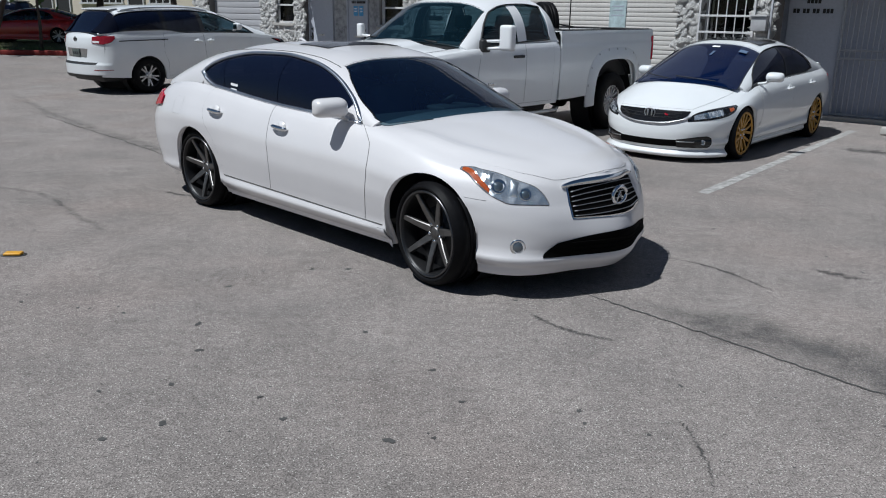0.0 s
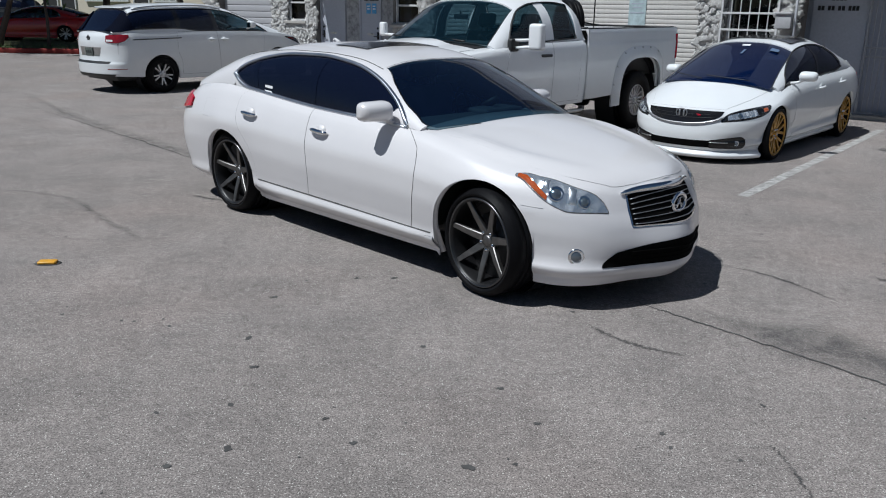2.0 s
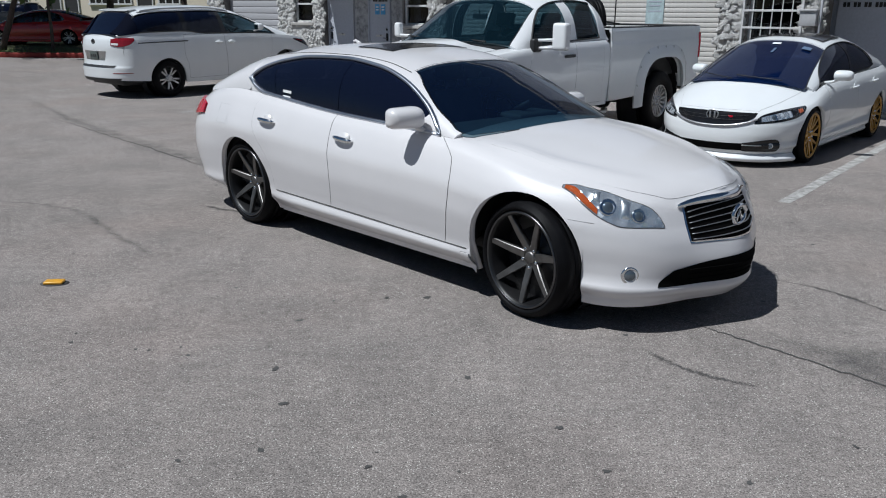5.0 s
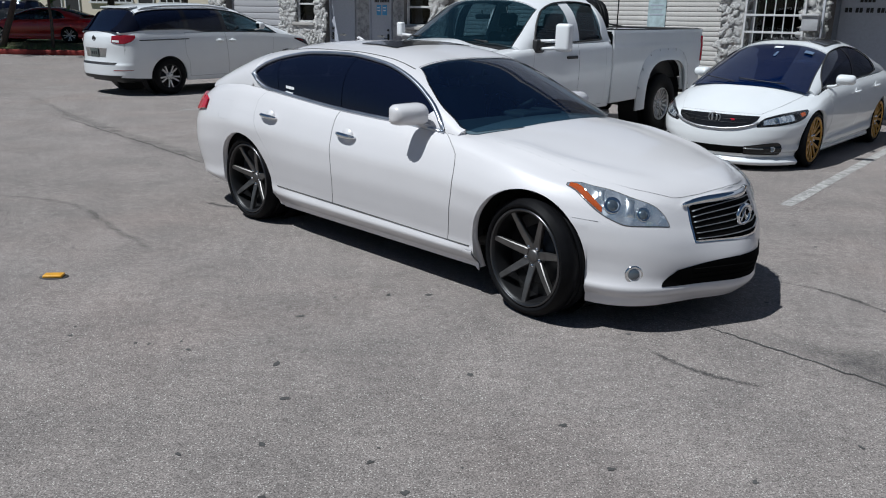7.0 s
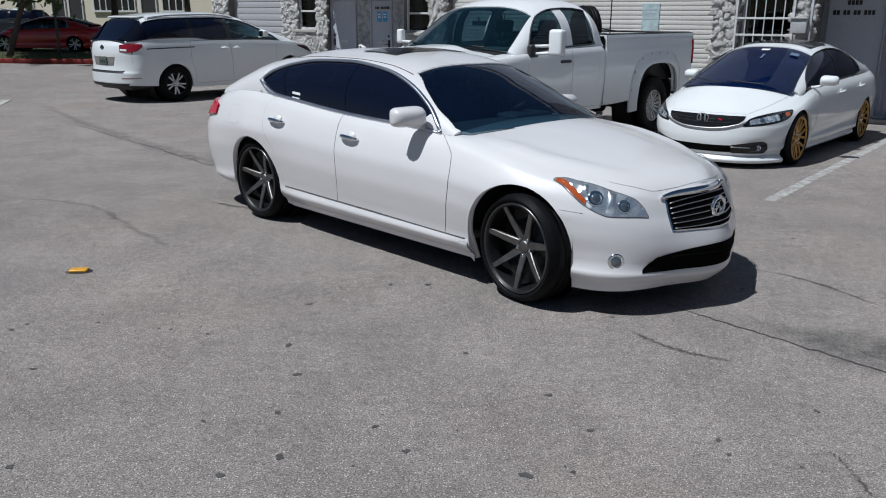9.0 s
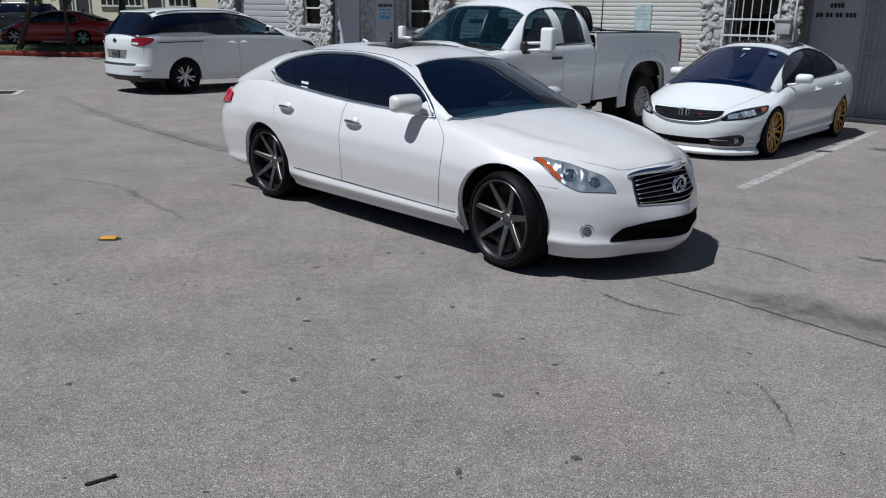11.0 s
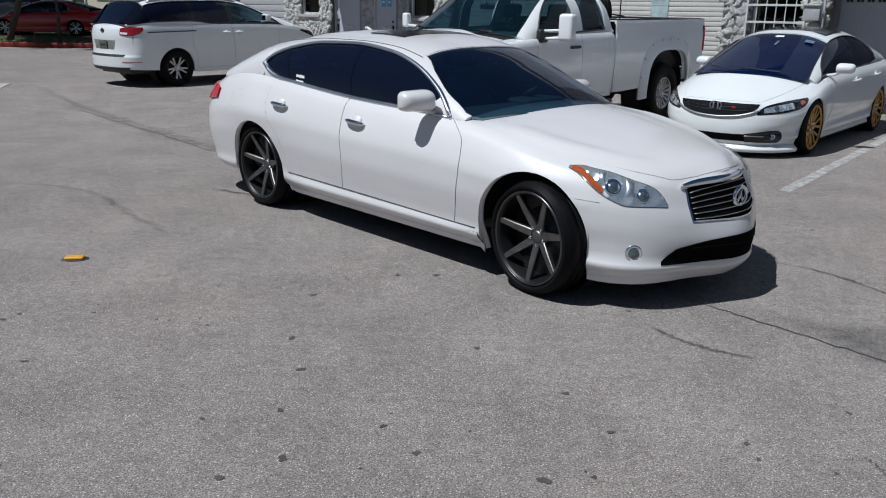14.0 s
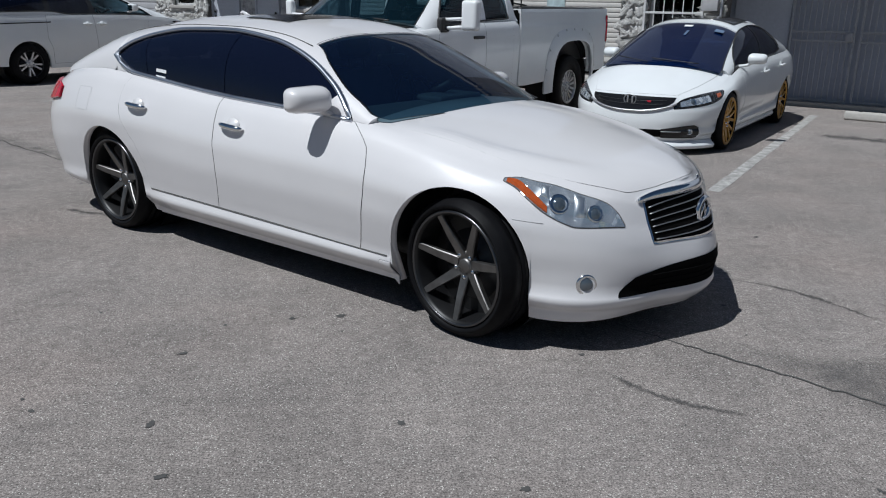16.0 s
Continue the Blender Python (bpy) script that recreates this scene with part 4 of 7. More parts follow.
    for k in range(6):
        b = B()
        v = (k + 0.6) / 6.2
        h = gw(v) - 0.010
        surface_bars(b, S, np.linspace(-h, h, 25), lambda y, v=v: lerp(g_lo(y), g_hi(y), v) + 0.005 * math.cos(y * 11), 0.0042, 0.007)
        part("slat", b, M_SLAT, grille)
    b = B()
    rim = []
    for t in np.linspace(-1, 1, 25):
        y = t * 0.366
        p = S.nose(abs(y), 0.684 - 0.20 * y * y)
        rim.append((p.x + 0.002, math.copysign(p.y, y), p.z + 0.010))
    b.tube(rim, [0.020 - 0.012 * abs(t) ** 5 for t in np.linspace(-1, 1, 25)], 12, flat=1.15)
    part("grille_brow", b, M_CHROME, grille, "thick chrome brow")
    b = B()
    p = S.nose(0, 0.592)
    b.tube([(p.x + 0.022, 0.070 * math.cos(a), p.z + 0.052 * math.sin(a)) for a in np.linspace(0, 2 * math.pi, 28, endpoint=False)], 0.0125, 8, True)
    b.tube([(p.x + 0.022, -0.026, p.z - 0.034), (p.x + 0.022, 0, p.z + 0.026), (p.x + 0.022, 0.026, p.z - 0.034)], 0.008, 6)
    part("emblem", b, M_CHROME, grille, "oval chrome emblem")
    front_patch(car, "air_intake", S, curve((0, 0.55), (0.25, 0.545), (0.6, 0.52), (1, 0.47)), lambda y: 0.258 + 0.02 * y * y, lambda y: 0.396 - 0.21 * y * y, [M_VOID, M_VOID], 0.003, 0.0, 28, 6)
    intake = [o for o in car.children if o.name.startswith("air_intake")][0]
    for k in range(3):
        b = B()
        surface_bars(b, S, np.linspace(-0.38, 0.38, 21), lambda y, k=k: 0.290 + 0.028 * k, 0.004, 0.004)
        part("slat", b, M_VOID, intake)
    for s in (1, -1):
        lo, hi = S.a_of(1.55), 1.0
        for _ in range(24):
            midp = (lo + hi) / 2
            lo, hi = (midp, hi) if S.at(midp, 0.575).y > 0.483 else (lo, midp)
        a0, a1 = S.a_of(1.605), lo
        z1 = curve((0, 0.766), (0.1, 0.769), (0.23, 0.758), (0.39, 0.745), (0.62, 0.711), (0.85, 0.671), (0.956, 0.622), (1, 0.580))
        z0 = curve((0, 0.757), (0.1, 0.735), (0.2, 0.697), (0.353, 0.638), (0.477, 0.604), (0.59, 0.584), (0.88, 0.578), (1, 0.572))
        head = corner_patch(car, "headlight", S, a0, a1, z0, z1, s, [M_CLEARLAMP, M_GAP], 0.001, 0.005, label="swept headlight with projector lens and amber corner")
        corner_patch(car, "amber_marker", S, lerp(a0, a1, 0.02), lerp(a0, a1, 0.36), lambda u: lerp(z0(0.02 + 0.34 * u), z1(0.02 + 0.34 * u), 0.06), lambda u: lerp(z0(0.02 + 0.34 * u), z1(0.02 + 0.34 * u), lerp(0.90, 0.26, u)), s, [M_AMBER, M_AMBER], 0.005, 0, parent=head, label="amber corner reflector")
        # bright domed patches added where glare whitens the reflector
        for ua, ub, va, vb in ((0.30, 0.37, 0.55, 0.95), (0.57, 0.66, 0.30, 0.95)):
            corner_patch(car, "reflector_facet", S, lerp(a0, a1, ua), lerp(a0, a1, ub), lambda u, ua=ua, ub=ub, va=va: lerp(z0(lerp(ua, ub, u)), z1(lerp(ua, ub, u)), va), lambda u, ua=ua, ub=ub, vb=vb: lerp(z0(lerp(ua, ub, u)), z1(lerp(ua, ub, u)), vb), s, [M_GLARE_FACET, M_GLARE_FACET], 0.001, 0, 0.010, 10, 8, parent=head)
        lamp_bowl(head, S, lerp(a0, a1, 0.45), 0.676, 0.037, s, lift=0.005, ahead=0.2)
        lamp_bowl(head, S, lerp(a0, a1, 0.74), 0.635, 0.031, s, "high_beam", lift=0.005, ahead=0.2)
        corner_patch(car, "headlight_cover", S, a0, a1, z0, z1, s, [M_LENS, M_GAP], 0.004, 0, dome=0.018, parent=head)
        # fog lamp
        lo, hi = S.a_of(1.3), 1.0
        for _ in range(24):
            midp = (lo + hi) / 2
            lo, hi = (midp, hi) if S.at(midp, 0.33).y > 0.660 else (lo, midp)
        lamp_bowl(car, S, lo, 0.330, 0.039, s, "fog_lamp", 0.002, 0.12, "round fog lamp in a chrome bezel")
        # tail lamp, visible over the quarter
        corner_patch(car, "tail_lamp", S, S.a_of(-2.605), S.a_of(-2.06), curve((0, 0.745), (0.6, 0.79), (1, 0.832)), curve((0, 0.89), (0.6, 0.928), (0.85, 0.922), (1, 0.900)), s, [M_REDLAMP, M_GAP], 0.018, 0.004, label="red tail lamp wrapping the corner")
        for x in (1.41, -1.455):
            wheel(car, x, s * 0.768, r, 0.274, 0.225, "bar", s, 7, 5, (M_RIMBLACK, M_GUNMETAL), -6.5 if x > 0 else 0.0)
    # sticker on the rear door glass
    b = B()
    for k, (h, w) in enumerate(((0.026, 0.105), (0.012, 0.098))):
        patch(b, lambda u, v, k=k, h=h, w=w: C.at(-1.045 + w * u, 0.12 - 0.075 * k + h * 2.0 * v), steps(3), steps(2), -0.003, 0, 0, (0, 0, 1), side=-1)
    part("window_sticker", b, M_PAPER, car, "small white sticker")
    return car


# ---------------------------------------------------------------- the white compact sedan on gold rims, and the red sedan
def plate(car, name, c, size, rot, mat, bars=True):
    b = B()
    b.box(c, size, rot, 0.004, 2)
    p = part(name, b, mat, car)
    if bars:
        b = B()
        for k in (-1, 0, 1):
            off = rot @ Vector((-(size[0] / 2 + 0.0015), k * size[1] * 0.26, 0))
            b.box(Vector(c) + off, (0.001, size[1] * 0.17, size[2] * 0.34), rot)
        part("plate_marks", b, M_BARS, p, smooth=False)
    return p


def compact_sedan(m, label, paint, rim_mats, lip=True, glass=M_TINT, shield=M_SHIELDT, spoke="twin", r=0.315, rim_r=0.254):
    car = thing("compact_sedan_car", m, label, "car")
    S = Shape(2.20, -2.30, 0.875, 1.15, -1.45, 2.5, 2.8,
              F=curve((0.10, 0.12), (0.14, 0.05), (0.2, 0.015), (0.32, 0.0), (0.44, 0.015), (0.52, 0.04), (0.58, 0.065), (0.63, 0.10), (0.70, 0.20)),
              R=curve((0.15, 0.12), (0.3, 0.02), (0.5, 0.0), (0.8, 0.05), (0.95, 0.12), (1.0, 0.2)),
              S=curve((0, 0.075), (0.06, 0.03), (0.13, 0.03), (0.18, 0.05), (0.4, 0.012), (0.6, 0.004), (0.78, 0.022), (0.9, 0.05), (1, 0.115)),
              zedge=curve((-2.3, 0.90), (-1.8, 0.955), (-1.0, 0.93), (0.0, 0.895), (0.8, 0.855), (1.15, 0.79), (1.5, 0.70), (1.9, 0.625), (2.2, 0.60)),
              sill=curve((-2.3, 0.2), (-1.0, 0.15), (1.0, 0.14), (1.75, 0.125), (2.2, 0.115)),
              arches=[(1.335, 0.315, 0.335), (-1.335, 0.315, 0.332)],
              ztop=curve((-2.3, 0.98), (-2.1, 1.01), (-1.5, 0.98), (0.8, 0.985), (1.15, 0.965), (1.4, 0.905), (1.6, 0.835), (1.85, 0.735), (2.02, 0.65), (2.12, 0.60)),
              crown=2.2, flare=[(1.33, 0.62, 0.34, 0.12, 0.018), (-1.33, 0.66, 0.38, 0.14, 0.015)])
    C = Cabin(S, curve((1.30, 0.87), (0.95, 1.045), (0.6, 1.215), (0.36, 1.315), (0.05, 1.37), (-0.3, 1.392), (-0.6, 1.39), (-1.0, 1.335), (-1.3, 1.245), (-1.6, 1.135), (-1.85, 1.04), (-2.0, 0.99)),
              n=2.7, lean=0.07, bow=0.22, x_bow=(1.2, 0.3), rbow=0.1, x_rbow=(-1.1, -1.8))
    b = B()
    S.shell(b, 1.14, -1.5)
    smooth_body(part("body", b, paint, car), S)
    underbody(car, S, 0.16, 0.55)
    cfg = dict(dlo=curve((1.02, 0.02), (0.85, 0.5), (0.6, 0.68), (0.2, 0.78), (-0.4, 0.80), (-0.8, 0.73), (-1.05, 0.55), (-1.2, 0.2)),
               dbot=curve((1.1, 0.02), (-0.9, 0.03), (-1.2, 0.14)),
               rail=curve((1.22, 0.95), (0.9, 0.89), (0.5, 0.825), (0.34, 0.80), (0.2, 0.745), (-0.5, 0.72), (-1.2, 0.72), (-1.9, 0.78)),
               cowl=1.275, foot=1.20, head=0.34, back=-0.95, deck=-1.72, win=(1.02, -1.2), cuts=[-0.20], rake=[0, -0.03, 0], pillar=0.07,
               panes=["rear_door_window", "front_door_window"], trim=M_BLACK, trim_r=0.008, floor=0.25, seats=[0.0, -0.8], dash_mat=M_SEATDARK)
    cabin_parts(car, S, C, paint, cfg, glass, shield)
    b = B()
    patch(b, lambda u, v: Vector((lerp(-0.48, 0.14, u), lerp(-0.46, 0.46, v), C.at(lerp(-0.48, 0.14, u), C.tau_of(min(0.99, abs(lerp(-0.46, 0.46, v)) / 0.76))).z)), steps(10), steps(14), 0.004, 0.006, 0, (0, 0, 1))
    part("sunroof", b, [M_GLOSSBLACK, M_GAP], car)
    lb, la = curve((0, -0.24), (1, -0.20)), curve((0, 0.82), (0.5, 0.87), (1, 0.90))
    lc = curve((0, -0.93), (0.35, -0.99), (0.6, -1.09), (0.85, -1.15), (1, -1.10))
    zl = curve((-1, 0.24), (0.9, 0.225))
    for s in (1, -1):
        door_panel(car, S, lb, la, zl, "front_door", s, -0.08, paint, 0.775, paint)
        door_panel(car, S, lc, lambda v: lb(v) - 0.006, zl, "rear_door", s, -0.95, paint, 0.805, paint)
        b = B()
        patch(b, lambda u, v: S.side(lerp(-0.98, 0.98, u), lerp(0.14, 0.215, v)) + Vector((0, 0.022 * math.sin(math.pi * min(1, v * 1.1)), 0)), steps(24), steps(8), 0.002, 0.004, 0, (0, 0, 0.5), side=s)
        part("side_skirt", b, [paint, M_GAP], car)
        p = S.side(0.76, 0.865)
        wing_mirror(car, (p.x, p.y * s - (0.12 * s if s < 0 else 0), p.z + 0.0), s, paint, (0.12, 0.20, 0.13))
        lo, hi = S.a_of(1.45), 1.0
        for _ in range(24):
            mid = (lo + hi) / 2
            lo, hi = (mid, hi) if S.at(mid, 0.55).y > 0.445 else (lo, mid)
        a0, a1 = S.a_of(1.54), lo
        z1 = curve((0, 0.662), (0.3, 0.640), (0.7, 0.603), (0.88, 0.572), (1, 0.515))
        z0 = curve((0, 0.648), (0.12, 0.585), (0.35, 0.535), (0.7, 0.500), (1, 0.482))
        head = corner_patch(car, "headlight", S, a0, a1, z0, z1, s, [M_GLOSSBLACK, M_GAP], 0.001, 0.004, label="narrow clear headlight with black bezel")
        corner_patch(car, "reflector_bowl", S, lerp(a0, a1, 0.35), lerp(a0, a1, 0.90), lambda u: lerp(z0(0.35 + 0.55 * u), z1(0.35 + 0.55 * u), 0.2), lambda u: lerp(z0(0.35 + 0.55 * u), z1(0.35 + 0.55 * u), 0.8), s, [M_CLEARLAMP, M_GAP], 0.003, 0, parent=head)
        corner_patch(car, "amber_marker", S, lerp(a0, a1, 0.10), lerp(a0, a1, 0.2), lambda u: lerp(z0(0.1 + 0.1 * u), z1(0.1 + 0.1 * u), 0.3), lambda u: lerp(z0(0.1 + 0.1 * u), z1(0.1 + 0.1 * u), 0.75), s, [M_AMBER, M_AMBER], 0.003, 0, parent=head)
        lamp_bowl(head, S, lerp(a0, a1, 0.70), 0.552, 0.03, s, lift=0.005)
        corner_patch(car, "headlight_cover", S, a0, a1, z0, z1, s, [M_LENS, M_GAP], 0.004, 0, dome=0.014, parent=head)
        # lower corner vent with fog lamp
        a2 = S.a_of(1.90)
        lo, hi = S.a_of(1.45), 1.0
        for _ in range(24):
            mid = (lo + hi) / 2
            lo, hi = (mid, hi) if S.at(mid, 0.27).y > 0.36 else (lo, mid)
        vent = corner_patch(car, "fog_vent", S, a2, lo, curve((0, 0.190), (0.12, 0.178), (1, 0.182)), curve((0, 0.290), (0.15, 0.318), (1, 0.275)), s, [M_GLOSSBLACK, M_BLACK], 0.004, 0)
        lamp_bowl(vent, S, lerp(a2, lo, 0.27), 0.248, 0.024, s, "fog_lamp", 0.006)
        b = B()
        pts = [S.at(lerp(a2, lo, t), 0.25) for t in np.linspace(0.5, 1, 8)]
        b.tube([Vector((p.x + 0.01, p.y * s, p.z)) for p in pts], 0.006, 6)
        part("vent_bar", b, M_DULLCHROME, vent)
        corner_patch(car, "tail_lamp", S, S.a_of(-2.24), S.a_of(-1.88), curve((0, 0.70), (1, 0.84)), curve((0, 0.88), (1, 0.885)), s, [M_REDLAMP, M_GAP], 0.006, 0.004)
        for x in (1.335, -1.335):
            wheel(car, x, s * 0.742, r, rim_r, 0.205, spoke, s, 7 if spoke == "twin" else 5, 5, rim_mats)
    b = B()
    hw = curve((1.0, 0.66), (1.3, 0.655), (1.6, 0.60), (1.85, 0.52), (2.0, 0.46))
    patch(b, lambda u, v: S.on_top(lerp(1.17 + 0.20 * (1 - 0.8 * (2 * v - 1) ** 2), 2.085 - 0.42 * (abs(2 * v - 1) * 0.46) ** 2, u), lerp(-1, 1, v) * hw(lerp(1.16, 2.03, u))), steps(32), steps(30), 0.002, 0.0035, 0, (0, 0, 0.3))
    part("hood", b, [paint, M_SEAM], car)
    front_patch(car, "grille", S, curve((0, 0.36), (0.5, 0.44), (1, 0.455)), lambda y: 0.455 + 0.26 * y * y, lambda y: 0.598 - 0.02 * y * y, [M_GLOSSBLACK, M_BLACK], 0.004, 0, 24, 8, label="black honeycomb grille with chrome lower bar")
    gr = [o for o in car.children if o.name.startswith("grille")][0]
    b = B()
    surface_bars(b, S, np.linspace(-0.47, 0.47, 25), lambda y: 0.448 + 0.50 * y * y * abs(y) ** 0.6 + 0.06 * y * y, 0.018, 0.006)
    part("chrome_bar", b, M_ALLOY, gr)
    for k in range(2):
        b = B()
        surface_bars(b, S, np.linspace(-0.38, 0.38, 17), lambda y, k=k: 0.515 + 0.035 * k + 0.12 * y * y, 0.004, 0.006)
        part("slat", b, M_BLACK, gr)
    p = S.nose(0, 0.555)
    b = B()
    for y in (-0.026, 0.026):
        b.box((p.x + 0.012, y, p.z), (0.008, 0.020, 0.078), None, 0.003, 1)
    b.tube([(p.x + 0.011, 0.066 * math.cos(a) * (1 + 0.1 * math.sin(a)), p.z + 0.056 * math.sin(a)) for a in np.linspace(0, 2 * math.pi, 24, endpoint=False)], 0.007, 6, True)
    part("emblem", b, M_ALLOY, gr, "bright silver emblem")
    b = B()
    q = S.nose(0.2, 0.55)
    b.box((q.x + 0.006, 0.2, q.z), (0.006, 0.055, 0.020), Euler((0, 0, radians(-8))).to_matrix(), 0.002, 1)
    part("badge", b, M_REDLAMP, gr)
    front_patch(car, "air_intake", S, curve((0, 0.40), (1, 0.44)), lambda y: 0.185 + 0.04 * y * y, lambda y: 0.262 + 0.05 * y * y, [M_VOID, M_VOID], 0.003, 0.0, 24, 5)
    if lip:
        b = B()
        A = [S.a_of(1.68)] + list(np.linspace(S.a_of(1.75), 1.0, 26))
        for s in (1, -1):
            P = []
            for a in A:
                e = S.at(a, 0.13)
                n = Vector((float(np.interp(a, S.a, S.nx)), float(np.interp(a, S.a, S.ny)), 0))
                P.append([Vector((q.x, q.y * s, q.z)) for q in (e + n * 0.016 + Vector((0, 0, 0.022)), e + n * 0.030 + Vector((0, 0, 0.004)), e + n * 0.062 + Vector((0, 0, -0.022)), e + n * 0.066 + Vector((0, 0, -0.034)), e + n * 0.052 + Vector((0, 0, -0.062)), e - n * 0.04 + Vector((0, 0, -0.065)))])
            b.grid(P)
        b.weld()
        bmesh.ops.recalc_face_normals(b.bm, faces=b.bm.faces)
        part("front_lip", b, paint, car, "white splitter lip")
        b = B()
        for s in (1, -1):
            b.tube([(-2.10, 0.55 * s, 0.975), (-2.14, 0.55 * s, 1.0)], 0.02, 8, flat=1.5)
        b.box((-2.13, 0, 1.005), (0.14, 1.15, 0.02), Euler((0, radians(-8), 0)).to_matrix(), 0.01, 3)
        part("rear_spoiler", b, paint, car)
        # pale tags on the windshield
        for name, x0, x1, y0, y1 in (("toll_tag", 0.43, 0.47, -0.02, 0.08), ("hanging_tag", 0.56, 0.66, 0.055, 0.085), ("inspection_tag", 0.47, 0.53, 0.36, 0.46)):
            b = B()
            patch(b, lambda u, v, x0=x0, x1=x1, y0=y0, y1=y1: Vector((0, lerp(y0, y1, v), 0)) + Vector((1, 0, 1)) * C.at(lerp(x0, x1, u), C.tau_of(abs(lerp(y0, y1, v)) / 0.78)), steps(3), steps(4), 0.004, 0, 0, (0, 0, 0.6))
            part(name, b, M_PAPER if name == "toll_tag" else M_TAG, car)
    for y0, y1 in ((0.46, -0.08), (-0.10, -0.50)):
        b = B()
        b.tube([(1.27 + 0.20 * (1 - (y / 0.8) ** 2) - 0.09 * t, y, 0.90 + 0.035 * t + 0.012) for t, y in zip(np.linspace(0, 1, 8), np.linspace(y0, y1, 8))], 0.006, 6)
        part("wiper", b, M_BLACK, car)
    return car


# ---------------------------------------------------------------- the white minivan
def minivan(m, label, paint, glass=M_TINT, name="minivan_car", droop=0.0):
    car = thing(name, m, label, "minivan")
    S = Shape(2.48, -2.58, 0.955, 1.35, -1.95, 2.5, 2.6,
              F=curve((0.15, 0.12), (0.25, 0.03), (0.4, 0.0), (0.6, 0.03), (0.75, 0.10), (0.85, 0.18), (0.95, 0.3)),
              R=curve((0.25, 0.14), (0.33, 0.04), (0.42, 0.0), (0.58, 0.0), (0.64, 0.035), (0.8, 0.055), (0.95, 0.05), (1.1, 0.075), (1.18, 0.13)),
              S=curve((0, 0.08), (0.06, 0.04), (0.2, 0.03), (0.5, 0.0), (0.75, 0.01), (0.9, 0.03), (1, 0.06)),
              zedge=curve((-2.58, 1.18), (-1.0, 1.165), (0.3, 1.14), (1.0, 1.105), (1.5, 1.05), (2.0, 0.95), (2.48, 0.80)),
              sill=curve((-2.58, 0.37), (-1.9, 0.33), (-1.0, 0.25), (1.0, 0.22), (2.48, 0.2)),
              arches=[(1.33, 0.365, 0.40), (-1.53, 0.355, 0.385)],
              ztop=curve((-2.58, 1.20), (0.8, 1.14), (1.1, 1.155), (1.6, 1.11), (2.1, 0.985), (2.35, 0.82)), crown=2.4,
              flare=[(1.33, 0.74, 0.40, 0.14, 0.016), (-1.53, 0.74, 0.40, 0.14, 0.016)])
    C = Cabin(S, curve((1.50, 1.12), (1.1, 1.28), (0.72, 1.44), (0.4, 1.575), (0.05, 1.665), (-0.5, 1.715), (-1.3, 1.71), (-1.85, 1.67), (-2.02, 1.62), (-2.14, 1.49), (-2.28, 1.31), (-2.40, 1.20)),
              n=3.6, lean=0.13, bow=0.2, x_bow=(1.4, 0.5), rbow=0.05, x_rbow=(-2.0, -2.5))
    b = B()
    S.shell(b, 1.15, -2.38)
    smooth_body(part("body", b, paint, car), S)
    underbody(car, S, 0.25, 0.62)
    cfg = dict(dlo=curve((1.10, 0.02), (0.90, 0.45), (0.6, 0.68), (0.2, 0.78), (-0.5, 0.80), (-1.6, 0.80), (-1.95, 0.78), (-2.20, 0.72)),
               dbot=curve((1.6, 0.02), (-0.55, 0.02), (-0.75, 0.04), (-0.95, 0.10), (-1.2, 0.12), (-2.4, 0.12)),
               rail=curve((1.5, 0.96), (1.0, 0.90), (0.4, 0.84), (-1.5, 0.82), (-1.9, 0.84), (-2.1, 0.92), (-2.25, 0.96), (-2.4, 0.99)),
               cowl=1.42, head=0.36, back=-2.02, deck=-2.39, win=(1.10, -2.18), cuts=[-1.05, -0.18], rake=[0, 0, -0.04, 0], pillar=0.10,
               panes=["rear_side_window", "sliding_door_window", "front_door_window"], trim=M_BLACK, floor=0.42, seats=[0.45, -0.6, -1.6], front_glass=M_CABGLASS)
    cabin_parts(car, S, C, paint, cfg, glass, M_SHIELD, M_TINT)
    zl = curve((-1.1, 0.33), (1, 0.32))
    for s in (1, -1):
        door_panel(car, S, curve((0, -0.17), (1, -0.20)), curve((0, 0.88), (0.3, 0.90), (0.6, 0.95), (1, 1.0)), zl, "front_door", s, -0.05, paint, 0.985, paint)
        door_panel(car, S, curve((0, -1.07), (0.3, -1.08), (0.55, -1.15), (1, -1.12)), lambda v: -0.176 - 0.03 * v, zl, "sliding_door", s, -0.35, paint, 0.990, paint)
        b = B()
        pts = [S.side(x, 1.045) for x in np.linspace(-2.1, -1.05, 20)]
        b.tube([Vector((p.x, p.y * s + 0.001 * s, p.z)) for p in pts], 0.011, 6, flat=1.0)
        part("door_track", b, M_BLACK, car)
        p = S.side(0.56, 1.115)
        wing_mirror(car, (p.x, p.y * s, p.z + 0.06), s, paint, (0.13, 0.22, 0.16))
        corner_patch(car, "tail_lamp", S, S.nose_a(0.58), S.a_of(-2.17), curve((0, 1.005), (0.45, 0.985), (0.8, 1.02), (1, 1.09)), curve((0, 1.12), (0.5, 1.14), (1, 1.135)), s, [M_TAILDARK, M_GAP], 0.012, 0.004, label="red tail lamp wrapping the corner")
        corner_patch(car, "reversing_lamp", S, S.nose_a(0.60), S.nose_a(0.74), curve((0, 1.015), (1, 1.008)), curve((0, 1.05), (1, 1.045)), s, [M_PAPER, M_GAP], 0.016, 0, label="pale reversing lamp")
        corner_patch(car, "bumper_reflector", S, S.a_of(-2.5), S.a_of(-2.25), curve((0, 0.49), (1, 0.495)), curve((0, 0.505), (1, 0.505)), s, [M_TAILDARK, M_GAP], 0.003, 0)
